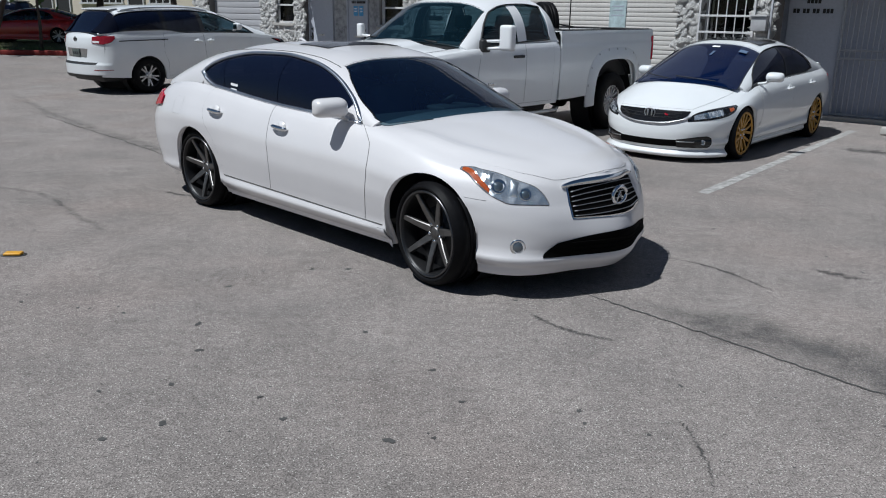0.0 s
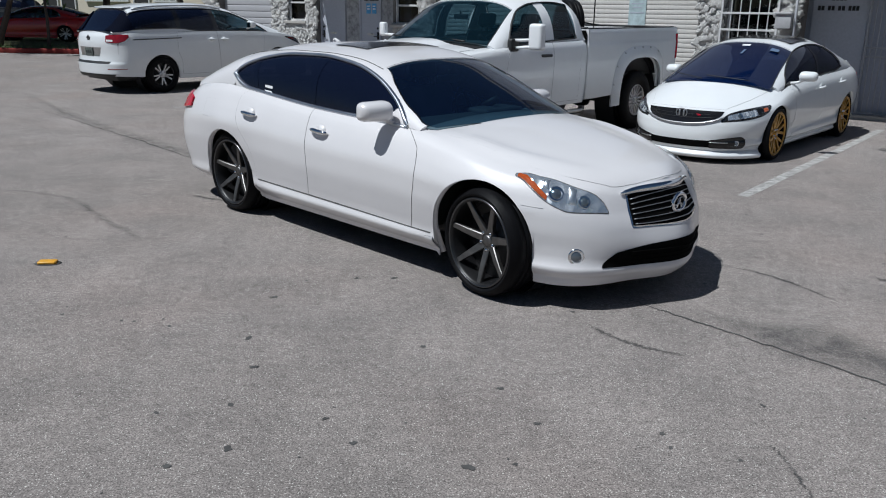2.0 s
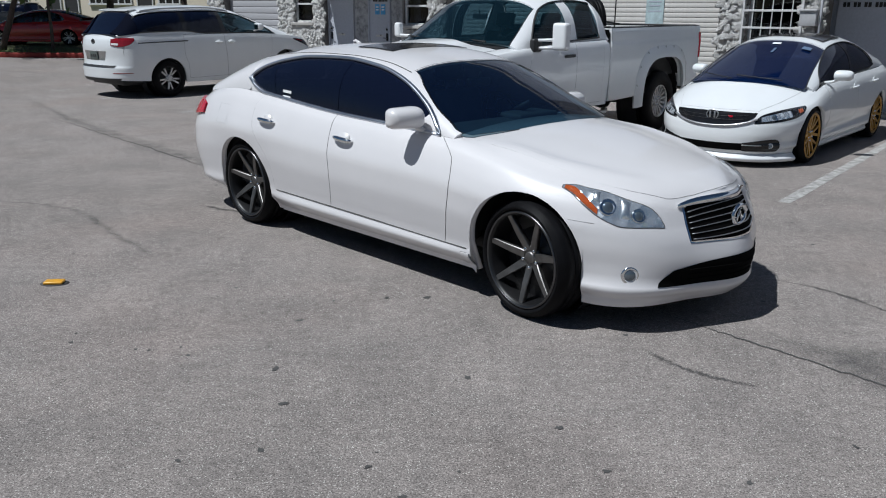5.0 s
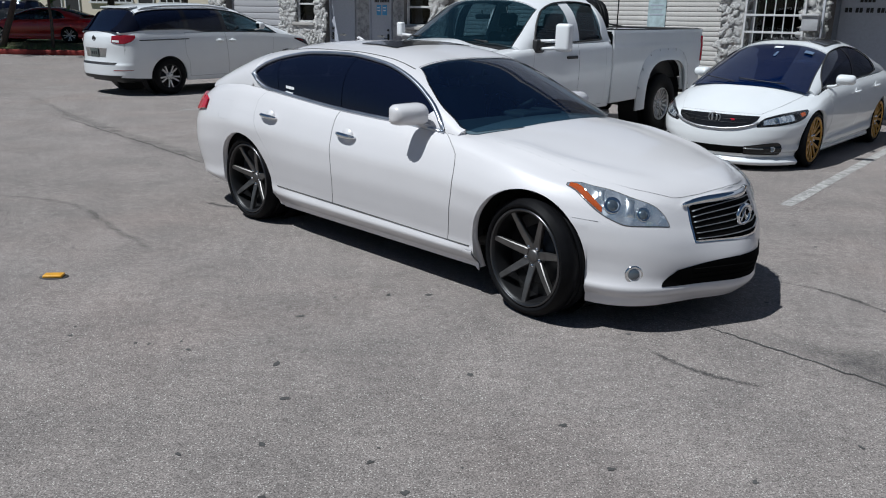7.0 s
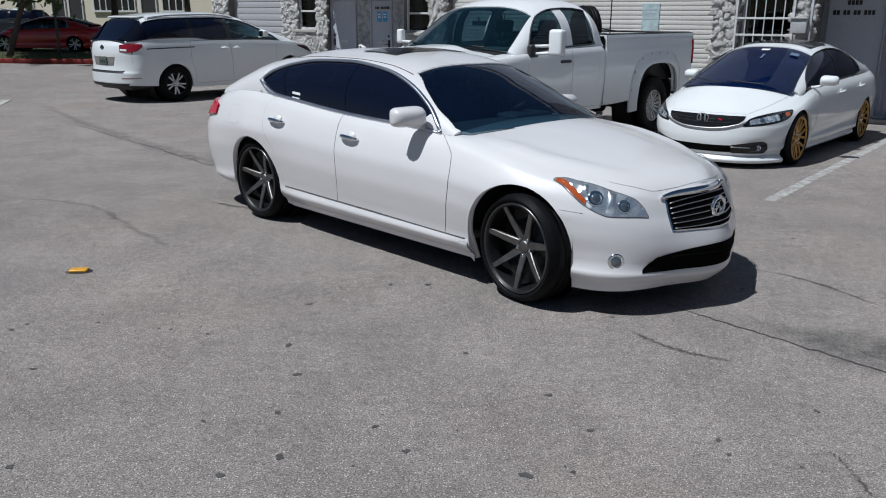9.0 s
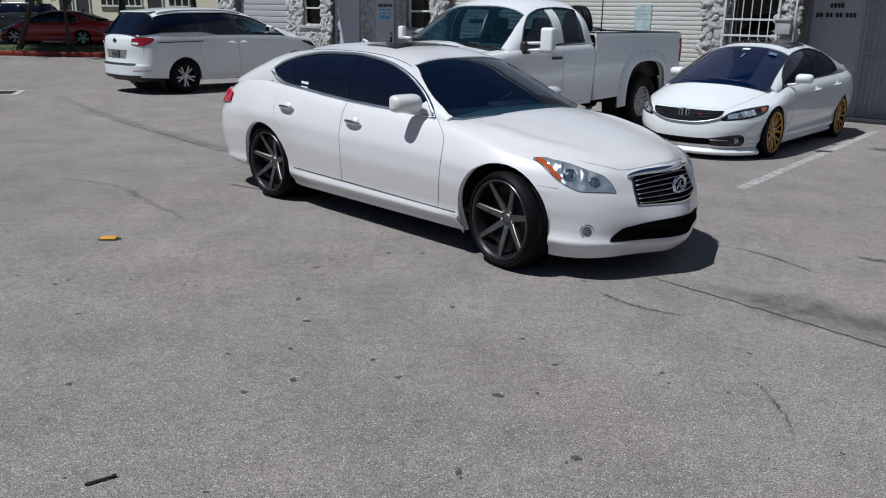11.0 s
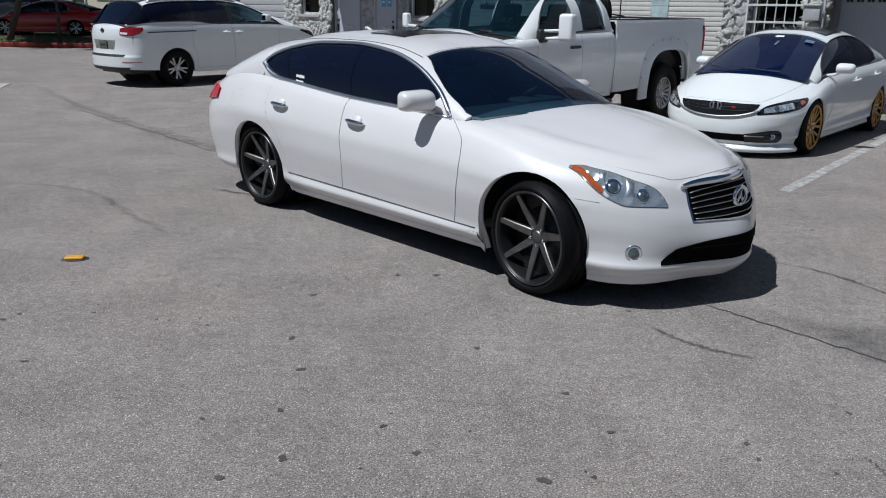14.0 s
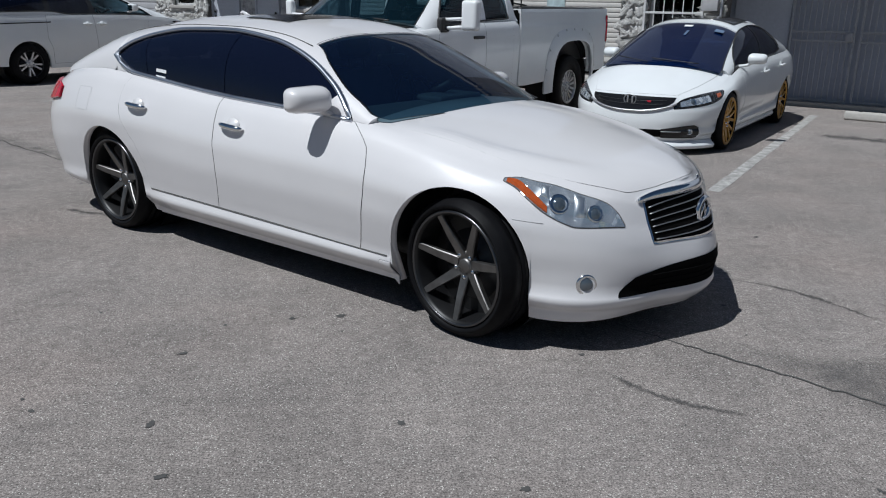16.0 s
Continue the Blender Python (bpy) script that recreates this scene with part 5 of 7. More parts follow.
        a0, a1 = S.a_of(1.58), S.a_of(2.40)
        head = corner_patch(car, "headlight", S, a0, a1, curve((0, 0.965), (0.3, 0.86), (1, 0.70)), curve((0, 0.985), (0.4, 0.935), (1, 0.80)), s, [M_GLOSSBLACK, M_GAP], 0.004, 0.004, label="dark swept-back headlight")
        corner_patch(car, "amber_marker", S, lerp(a0, a1, 0.08), lerp(a0, a1, 0.30), curve((0, 0.955), (1, 0.90)), curve((0, 0.968), (1, 0.925)), s, [M_TAILDARK, M_GAP], 0.008, 0, parent=head)
        b = B()
        rp = [C.at(x, C.tau_of(0.80)) for x in np.linspace(-1.9, 0.1, 24)]
        b.tube([Vector((p.x, p.y * s, p.z + 0.03 * math.sin(math.pi * k / 23) ** 0.3)) for k, p in enumerate(rp)], 0.016, 8)
        part("roof_rail", b, M_DULLCHROME, car)
        for x in (1.33, -1.53):
            wheel(car, x, s * 0.83, 0.352, 0.232, 0.225, "pair", s, 5, 5, (M_RIMBLACK, M_ALLOY)).location.z -= droop * (x + 1.53)
    for s in (1, -1):
        b = B()
        patch(b, lambda u, v: C.at(lerp(-2.375, -2.05, u), lerp(0.10, 0.90, v)), steps(10), steps(10), 0.014, 0, 0.0, (-1, 0, 1.0), side=s)
        part("rear_pillar_cover", b, M_NAVY, car)
    # tail: spoiler, hatch seam, plate recess, bumper
    b = B()
    b.box((-1.96, 0, 1.642), (0.20, 1.10, 0.03), Euler((0, radians(-7), 0)).to_matrix(), 0.018, 3)
    part("roof_spoiler", b, paint, car)
    front_patch(car, "plate_recess", S, curve((0, 0.36), (1, 0.42)), lambda y: 0.73, lambda y: 0.90, [M_DULLCHROME, M_GAP], 0.002, 0.0, 12, 6, rear=True)
    front_patch(car, "lower_bumper", S, curve((0, 0.68), (1, 0.74)), lambda y: 0.335, lambda y: 0.40, [M_BLACK, M_BLACK], 0.004, 0.0, 24, 5, rear=True)
    front_patch(car, "bumper_step", S, curve((0, 0.62), (1, 0.66)), lambda y: 0.60, lambda y: 0.64, [M_BLACK, M_BLACK], 0.006, 0.0, 16, 3, rear=True)
    p = S.nose(0, 0.81, True)
    plate(car, "licence_plate", (p.x - 0.012, 0, 0.81), (0.008, 0.30, 0.15), Euler((0, radians(-3), 0)).to_matrix(), plain("plate_grey_green", (0.10, 0.12, 0.11), 0.4))
    b = B()
    p = S.nose(0, 1.07, True)
    b.tube([(p.x - 0.006, 0.06 * math.cos(a), 1.07 + 0.034 * math.sin(a)) for a in np.linspace(0, 2 * math.pi, 20, endpoint=False)], 0.009, 6, True)
    b.disc((p.x - 0.002, 0, 1.07), 0.055, (-1, 0, 0), 20, 0.003)
    part("emblem", b, M_DARKMETAL, car, "dark oval emblem")
    return car


# ---------------------------------------------------------------- the white extended cab pickup
def pickup(m):
    car = thing("pickup_truck", m, "white extended-cab pickup truck with flared rear arches and tow mirrors", "truck")
    side_profile = curve((0, 0.06), (0.08, 0.03), (0.35, 0.012), (0.6, 0.0), (0.8, 0.004), (0.93, 0.02), (1, 0.05))
    S = Shape(3.02, -0.53, 1.0, 2.1, -0.46, 3.2, 9.0,
              F=curve((0.4, 0.10), (0.5, 0.02), (0.65, 0.0), (1.0, 0.02), (1.1, 0.06), (1.2, 0.12)),
              R=curve((0.4, 0.0), (1.2, 0.0), (1.3, 0.02)), S=side_profile,
              zedge=curve((-0.55, 1.31), (0.5, 1.29), (1.1, 1.255), (1.5, 1.22), (2.2, 1.15), (3.02, 1.07)),
              sill=curve((-0.8, 0.50), (1.5, 0.50), (2.6, 0.47), (3.1, 0.44)),
              arches=[(2.0, 0.45, 0.50, 3.2)],
              ztop=curve((-0.8, 1.28), (0.9, 1.26), (1.4, 1.29), (2.2, 1.26), (2.7, 1.19), (2.95, 1.10)), crown=2.6, zs=0.45)
    C = Cabin(S, curve((1.42, 1.285), (1.2, 1.455), (0.95, 1.655), (0.75, 1.80), (0.5, 1.875), (0.1, 1.905), (-0.3, 1.895), (-0.43, 1.85), (-0.49, 1.70), (-0.515, 1.33)),
              n=3.2, lean=0.10, bow=0.2, x_bow=(1.35, 0.6), rbow=0.03, x_rbow=(-0.4, -0.5))
    b = B()
    S.shell(b, 1.2, -0.54)
    smooth_body(part("body", b, M_FLEET, car), S)
    cfg = dict(dlo=curve((1.14, 0.03), (1.02, 0.42), (0.88, 0.64), (0.7, 0.75), (0.4, 0.785), (0.0, 0.785), (-0.32, 0.75)),
               dbot=curve((1.2, 0.02), (0.9, 0.0), (0.25, 0.03), (-0.32, 0.05)),
               rail=curve((1.42, 0.97), (1.15, 0.91), (0.75, 0.83), (0, 0.80), (-0.5, 0.82)),
               cowl=1.37, head=0.78, back=-0.44, deck=-0.51, win=(1.14, -0.32), cuts=[0.27], rake=[0.03, 0.03, 0], pillar=0.18, pillar_mat=M_FLEET,
               panes=["rear_side_window", "front_door_window"], trim=M_BLACK, floor=0.62, seats=[0.35], seat_mat=M_SEATDARK)
    cabin_parts(car, S, C, M_FLEET, cfg, M_CABGLASS, M_CABGLASS, M_CABGLASS)
    zl = curve((-1, 0.55), (1.5, 0.55))
    for s in (1, -1):
        d = door_panel(car, S, curve((0, 0.26), (1, 0.26)), curve((0, 1.20), (0.5, 1.22), (1, 1.14)), zl, "front_door", s, None, M_FLEET)
        p = S.side(0.42, 1.14)
        b = B()
        b.box((p.x, (p.y + 0.008) * s, p.z), (0.22, 0.03, 0.062), None, 0.0148, 3)
        for v in b.bm.verts:
            v.co.z -= (v.co.z - p.z) * 0.55 * min(1, (abs(v.co.x - p.x) / 0.11) ** 2)
        part("handle", b, M_BLACK, d, "black door handle")
        door_panel(car, S, curve((0, -0.36), (1, -0.36)), lambda v: 0.252, zl, "rear_door", s, None, M_FLEET)
        # tow mirror on two arms
        p = S.side(1.07, 1.26)
        b = B()
        b.box((p.x, (p.y + 0.015) * s, p.z + 0.02), (0.15, 0.08, 0.15), None, 0.03, 3)
        foot = part("mirror_foot", b, M_BLACK, car)
        b = B()
        for dz in (-0.01, 0.075):
            b.tube([(p.x, (p.y + 0.03) * s, p.z + dz), (p.x - 0.01, (p.y + 0.26) * s, p.z + dz + 0.01)], 0.018, 8)
        part("mirror_arm", b, M_FLEET, foot)
        b = B()
        b.box((p.x - 0.02, (p.y + (0.34 if s > 0 else 0.30)) * s, p.z + (0.12 if s > 0 else 0.15)), (0.11, 0.19, 0.30) if s > 0 else (0.08, 0.10, 0.18), None, 0.045 if s > 0 else 0.03, 4)
        part("mirror_head", b, M_FLEET, foot)
        b = B()
        b.box((p.x - 0.077 + (0.012 if s < 0 else 0), (p.y + (0.34 if s > 0 else 0.30)) * s, p.z + (0.12 if s > 0 else 0.15)), (0.006, 0.15, 0.25) if s > 0 else (0.006, 0.075, 0.14), None, 0.002, 1)
        part("mirror_glass", b, M_CHROME, foot)
        corner_patch(car, "headlight", S, S.a_of(2.82), S.a_of(3.005), curve((0, 0.84), (1, 0.82)), curve((0, 1.02), (1, 1.03)), s, [M_CLEARLAMP, M_GAP], 0.006, 0.004)
        corner_patch(car, "amber_marker", S, S.a_of(2.75), S.a_of(2.815), curve((0, 0.86), (1, 0.84)), curve((0, 1.0), (1, 1.02)), s, [M_AMBER, M_GAP], 0.006, 0.003)
        b = B()
        b.tube([(-0.55, 0.93 * s, 0.43), (-0.45, 0.98 * s, 0.40), (1.25, 0.98 * s, 0.40), (1.35, 0.93 * s, 0.43)], 0.045, 10, flat=0.7)
        part("running_board", b, M_DULLCHROME, car)
    # wipers and dark cowl
    b = B()
    patch(b, lambda u, v: S.on_top(lerp(1.36, 1.58, u), lerp(-0.80, 0.80, v)), steps(3), steps(14), 0.012, 0, 0, (0, 0, 0.5))
    part("cowl_panel", b, M_BLACK, car)
    for y0, y1 in ((0.62, 0.02), (-0.08, -0.68)):
        b = B()
        b.tube([(1.55 - 0.14 * t, y, 1.32 + 0.03 * t) for t, y in zip(np.linspace(0, 1, 8), np.linspace(y0, y1, 8))], 0.011, 6)
        part("wiper", b, M_BLACK, car)
    b = B()
    patch(b, lambda u, v: S.on_top(lerp(1.60, 2.90 - 0.25 * (2 * v - 1) ** 2 * 0.6, u), lerp(-0.82, 0.82, v) * (1 - 0.06 * u)) + Vector((0, 0, 0.05 * math.exp(-((v - 0.5) / 0.22) ** 4))), steps(20), steps(30), 0.003, 0.006, 0, (0, 0, 0.5))
    part("hood", b, [M_FLEET, M_GAP], car)
    front_patch(car, "grille", S, curve((0, 0.72), (1, 0.72)), lambda y: 0.72, lambda y: 1.02, [M_GLOSSBLACK, M_CHROME], 0.004, 0.02, 20, 6)
    b = B()
    surface_bars(b, S, np.linspace(-0.72, 0.72, 15), 0.87, 0.035, 0.02)
    part("grille_bar", b, M_CHROME, car)
    b = B()
    surface_bars(b, S, np.linspace(-0.92, 0.92, 21), 0.56, 0.085, 0.03, 1.3)
    part("front_bumper", b, M_CHROME, car)
    # frame under the body
    b = B()
    for s in (1, -1):
        b.box((0, 0.42 * s, 0.50), (5.8, 0.09, 0.16), None, 0.01, 1)
    b.tube([(-2.0, -0.8, 0.41), (-2.0, 0.8, 0.41)], 0.06, 10)
    b.tube([(2.0, -0.8, 0.41), (2.0, 0.8, 0.41)], 0.05, 10)
    b.lathe([(0.0005, -0.16), (0.14, -0.1), (0.16, 0), (0.14, 0.1), (0.0005, 0.16)], 18, Matrix.Translation((-2.0, 0, 0.41)))
    b.box((0.4, 0, 0.52), (2.4, 1.5, 0.06), None, 0.01, 1)
    part("chassis", b, M_BLACK, car)
    b = B()
    for s in (1, -1):
        b.tube([(-2.9, 0.5 * s, 0.50), (-1.2, 0.5 * s, 0.46)], 0.03, 8)
    b.tube([(-3.0, -0.55, 0.44), (-0.3, -0.5, 0.42)], 0.04, 8)
    part("exhaust_and_springs", b, M_RIMBLACK, car)
    # bed
    T = Shape(-0.556, -3.14, 0.985, -0.59, -3.05, 9.0, 7.0,
              F=curve((0.4, 0.0), (1.4, 0.0)), R=curve((0.4, 0.02), (1.3, 0.0)), S=curve((0, 0.05), (0.06, 0.02), (0.3, 0.01), (0.62, 0.0), (0.78, 0.0), (0.83, 0.012), (0.94, 0.016), (1, 0.03)),
              zedge=curve((-3.2, 1.455), (-0.5, 1.445)), sill=curve((-3.2, 0.62), (-0.8, 0.53)), arches=[(-2.0, 0.47, 0.585, 3.2)],
              ztop=curve((-3.2, 1.44), (-0.8, 1.44)), zs=0.50)
    b = B()
    T.shell(b, None, None)
    bed = part("bed", b, M_FLEET, car)
    smooth_body(bed, T)
    b = B()
    for s in (1, -1):
        b.box((-1.86, 0.90 * s, 1.453), (2.50, 0.09, 0.02), None, 0.008, 2)
    b.box((-3.07, 0, 1.457), (0.08, 1.80, 0.03), None, 0.012, 2)
    b.box((-0.62, 0, 1.457), (0.08, 1.80, 0.03), None, 0.012, 2)
    part("bed_rail", b, M_BLACK, bed)
    b = B()
    for s in (1, -1):
        b.box((-0.545, 0.925 * s, 0.98), (0.016, 0.05, 0.84))
    b.box((-0.552, 0, 1.0), (0.03, 1.86, 0.86))
    part("bed_gap", b, M_VOID, bed, "dark gap between cab and bed", smooth=False)
    b = B()
    b.box((-1.86, 0, 0.80), (2.45, 1.75, 0.04))
    for s in (1, -1):
        b.box((-1.86, 0.86 * s, 1.10), (2.45, 0.03, 0.60))
        m4 = Matrix.Translation((-2.0, 0.77 * s, 0.47))
        b.lathe([(0.60, -0.16), (0.60, 0.15)], 40, m4)
        b.lathe([(0.60, -0.155 * s), (0.001, -0.155 * s)], 40, m4)
    part("bed_floor", b, M_BLACK, bed)
    # riveted arch flares
    for s, (xa, za, r0, r1, top, Q, host) in ((s, q) for s in (1, -1) for q in ((-2.0, 0.47, 0.572, 0.735, 1.36, T, bed), (2.0, 0.45, 0.49, 0.65, 1.10, S, car))):
        b = B()

        def fl(u, v):
            ang = lerp(-0.12, math.pi + 0.12, u)
            ca, sa = math.cos(ang), math.sin(ang)
            rr = lerp(r0, r1, v) * (abs(ca) ** 3.2 + abs(sa) ** 3.2) ** (-1 / 3.2)
            x, z = xa + rr * ca * 1.02, za + rr * sa
            q = Q.side(x, min(top, max(0.55, z)))
            return Vector((x, q.y + 0.045 * math.sin(math.pi * min(1, (1 - v) * 0.55)) + 0.004, z))
        patch(b, fl, steps(36), steps(7), 0.0, 0, 0.03, (xa, 0, 0.5), side=s)
        f = part("arch_flare", b, M_FLEET, host, "bolt-on arch flare")
        for k in range(9):
            ang = lerp(0.30, math.pi - 0.30, k / 8)
            q = Vector(fl((ang + 0.12) / (math.pi + 0.24), 0.88))
            b = B()
            b.disc((q.x, (q.y + 0.002) * s, q.z), 0.017, (0, s, 0.25), 10, 0.0025)
            part("bolt", b, M_DULLCHROME, f)
    for s in (1, -1):
        p = S.side(0.965, 0.825)
        for k in range(5):
            b = B()
            b.box((p.x + 0.05 - 0.025 * k, (p.y + 0.003) * s, p.z), (0.018, 0.006, 0.032), None, 0.002, 1)
            part("badge_mark", b, M_CHROME, car)
        corner_patch(car, "tail_lamp", T, T.a_of(-3.135), T.a_of(-3.06), curve((0, 1.0), (1, 1.0)), curve((0, 1.36), (1, 1.36)), s, [M_REDLAMP, M_GAP], 0.012, 0.004)
        for x in (2.0, -2.0):
            wheel(car, x, s * 0.835, 0.425, 0.225, 0.26, "pair", s, 8, 8, (M_DULLCHROME, M_ALLOY))
    b = B()
    b.box((-3.22, 0, 0.60), (0.16, 1.9, 0.2), None, 0.03, 2)
    part("rear_bumper", b, M_CHROME, car)
    # load in the bed
    b = B()
    b.tube([(-0.9, -0.1, 1.40), (-1.2, 0.15, 1.56), (-1.8, 0.35, 1.48)], 0.012, 6)
    b.tube([(-1.75, 0.3, 1.40), (-1.75, 0.3, 2.4)], 0.010, 6)
    part("antenna_whip", b, M_BLACK, car)
    return car


def spare_wheel(m):
    e = thing("spare_wheel", m, "black off-road wheel standing in the truck bed", "wheel")
    w = wheel(e, 0, 0, 0.33, 0.22, 0.2, "pair", 1, 6, 5, (M_RIMBLACK, M_RIMBLACK))
    w.location.z = 0
    return e


# ---------------------------------------------------------------- the building behind the bays
FN, FD = Vector((0.622, 0.783, 0)), Vector((0.783, -0.622, 0))


def fpose(s, d=14.4, z=0.0):
    """A frame on the facade: x along it to the right, y into the building, z up."""
    p = FN * d + FD * s
    m = Matrix(((FD.x, FN.x, 0, p.x), (FD.y, FN.y, 0, p.y), (0, 0, 1, z), (0, 0, 0, 1)))
    return m


def render_wall_mat(name, col, dirt=0.25):
    m, nt, p = nodes_of(name)
    big, fine = tex_noise(nt, 0.9, 6, 0.6), tex_noise(nt, 22, 5)
    base = ramp(nt, big.outputs[0], (0.3, tuple(c * (1 - dirt) for c in col)), (0.65, col)).outputs[0]
    base = mixc(nt, 0.3, base, ramp(nt, fine.outputs[0], (0.3, (0.7,) * 3), (0.7, (1.1,) * 3)).outputs[0], "MULTIPLY")
    nt.links.new(base, p.inputs["Base Color"])
    p.inputs["Roughness"].default_value = 0.85
    bump(nt, p, fine.outputs[0], 0.3, 0.006)
    return m


M_ROCK, rock_nt, rock_p = nodes_of("whitewashed_rock")
rock_n = tex_noise(rock_nt, 3.2, 5, 0.7, "Object")
rock_nt.links.new(ramp(rock_nt, rock_n.outputs[0], (0.28, (0.56, 0.54, 0.52)), (0.45, (0.80, 0.785, 0.76)), (0.7, (0.88, 0.87, 0.85))).outputs[0], rock_p.inputs["Base Color"])
rock_p.inputs["Roughness"].default_value = 0.9
rock_f = tex_noise(rock_nt, 26, 6, 0.7, "Object")
bump(rock_nt, rock_p, rock_f.outputs[0], 0.9, 0.05)
M_MORTAR = render_wall_mat("grey_mortar", (0.22, 0.21, 0.20), 0.4)
M_STUCCO = render_wall_mat("grey_painted_block", (0.45, 0.48, 0.56), 0.12)
M_CREAM = render_wall_mat("cream_stucco", (0.74, 0.66, 0.54), 0.08)
M_SHUTTER = render_wall_mat("off_white_shutter", (0.62, 0.60, 0.57), 0.12)
M_SHUTGREY = render_wall_mat("grey_shutter", (0.44, 0.44, 0.46), 0.12)
M_DOORGREY = render_wall_mat("grey_door_paint", (0.50, 0.525, 0.59), 0.08)
M_IRON = plain("white_painted_iron", (0.62, 0.62, 0.62), 0.5, vary=0.15, scale=12)
M_IRONGREY = plain("grey_painted_iron", (0.36, 0.37, 0.40), 0.5, vary=0.15, scale=12)
M_PANE = tinted_glass("window_pane", (0.32, 0.34, 0.36))
M_DARKROOM = plain("dark_room", (0.03, 0.03, 0.032), 0.9)
M_BLUEPAPER = plain("blue_notice", (0.10, 0.36, 0.66), 0.6, vary=0.3, scale=30)
M_POSTER = plain("pale_poster", (0.42, 0.52, 0.54), 0.5, vary=0.25, scale=7)
M_CARDBOARD = plain("brown_card", (0.62, 0.58, 0.52), 0.8)
M_CONCRETE = render_wall_mat("pale_concrete", (0.48, 0.46, 0.43), 0.2)
M_REDKERB = render_wall_mat("red_kerb_paint", (0.34, 0.045, 0.035), 0.35)
M_BARK = plain("bark", (0.07, 0.055, 0.045), 0.9, vary=0.35, scale=14, bumpy=0.6, fine=40)
M_YELLOW = plain("yellow_reflector", (0.72, 0.36, 0.03), 0.35, vary=0.15, scale=30)


def wall_piece(name, s0, s1, z0, z1, d, thick, mat, label="", parent=None):
    b = B()
    b.box(((s0 + s1) / 2, thick / 2, (z0 + z1) / 2), (s1 - s0, thick, z1 - z0))
    o = part(name, b, mat, None, smooth=False)
    o.matrix_basis = fpose(0, d)
    return tagged(o, label or "painted masonry wall", "wall", kind="structure")


rock_rng = random.Random(7)


def rock_meshes():
    """Lumpy split-face stones."""
    out = []
    for k in range(12):
        b = B()
        rng = random.Random(100 + k)
        bmesh.ops.create_icosphere(b.bm, subdivisions=3, radius=1)
        for v in b.bm.verts:
            q = v.co.copy()
            j = 1 + 0.55 * noise.noise(q * 1.5 + Vector((k * 7.3, 0, 0))) + 0.50 * noise.noise(q * 3.4 + Vector((k * 3.1, 5, 0))) + 0.30 * noise.noise(q * 7.5 + Vector((k * 2.3, 1, 0))) + rng.uniform(-0.05, 0.05)
            v.co = Vector((math.copysign(abs(q.x) ** 0.7, q.x), q.y, math.copysign(abs(q.z) ** 0.7, q.z))) * j
        me = bpy.data.meshes.new("stone")
        for f in b.bm.faces:
            f.smooth = True
        b.bm.to_mesh(me)
        b.bm.free()
        me.materials.append(M_ROCK)
        out.append(me)
    return out


ROCKS = rock_meshes()


def rock_wall(s0, s1, z0, z1, label, size=0.15, d=14.4, holes=()):
    """Backing wall with rough stones set proud of the mortar."""
    b = B()
    cuts_z = sorted({z0, z1, *[h[2] for h in holes], *[h[3] for h in holes]})
    cuts_s = sorted({s0, s1, *[h[0] for h in holes], *[h[1] for h in holes]})
    for a, c in zip(cuts_s, cuts_s[1:]):
        for e, f in zip(cuts_z, cuts_z[1:]):
            if any(h[0] <= a and c <= h[1] and h[2] <= e and f <= h[3] for h in holes):
                continue
            b.box(((a + c) / 2, 0.20, (e + f) / 2), (c - a, 0.34, f - e))
    w = part("wall_rock", b, M_MORTAR, None, smooth=False)
    w.matrix_basis = fpose(0, d)
    tagged(w, label, "wall", kind="structure")
    z, row = z0 + size * 0.4, 0
    while z < min(z1, 2.75):
        s = s0 + size * 0.45 + (row % 2) * size * 0.4
        while s < s1 - size * 0.25:
            k = rock_rng.uniform(0.75, 1.35)
            if not any(h[0] - 0.03 < s < h[1] + 0.03 and h[2] - 0.03 < z < h[3] + 0.03 for h in holes):
                o = new("stone", rock_rng.choice(ROCKS))
                o.parent = w
                o.matrix_basis = pose(s + rock_rng.uniform(-0.02, 0.02), 0.015, z + rock_rng.uniform(-0.03, 0.03), 0, rock_rng.uniform(-35, 35) + rock_rng.choice((0, 180)), 0) @ Matrix.Diagonal((size * 0.62 * k, size * rock_rng.uniform(0.22, 0.48), size * 0.52 * k, 1))
            s += size * (0.62 + 0.42 * k)
        z += size * rock_rng.uniform(0.72, 0.86)
        row += 1
    return w


def shutter(s0, s1, z1, d, mat, label, pitch=0.085):
    b = B()
    b.box(((s0 + s1) / 2, 0.06, z1 / 2), (s1 - s0, 0.02, z1))
    e = part("roller_shutter", b, mat, None, smooth=False)
    e.matrix_basis = fpose(0, d)
    tagged(e, label, "shutter")
    b = B()
    w = s1 - s0 - 0.02
    prof = [(y, z * pitch / 0.085) for y, z in ((0.014, 0.0), (0.003, 0.003), (0.0, 0.010), (0.001, 0.070), (0.005, 0.079), (0.014, 0.084))]
    V = []
    for x in (-w / 2, w / 2):
        V.append([b.bm.verts.new((x, y, z)) for y, z in prof])
    for k in range(len(prof) - 1):
        b.bm.faces.new((V[0][k], V[1][k], V[1][k + 1], V[0][k + 1]))
    bmesh.ops.recalc_face_normals(b.bm, faces=b.bm.faces)
    first = part("slat", b, mat, e)
    first.location = ((s0 + s1) / 2, 0, 0.02)
    n = int((z1 - 0.05) / pitch)
    for k in range(1, n):
        o = new("slat", first.data)
        o.parent = e
        o.location = ((s0 + s1) / 2, rock_rng.uniform(-0.002, 0.002), 0.02 + k * pitch)
    return e


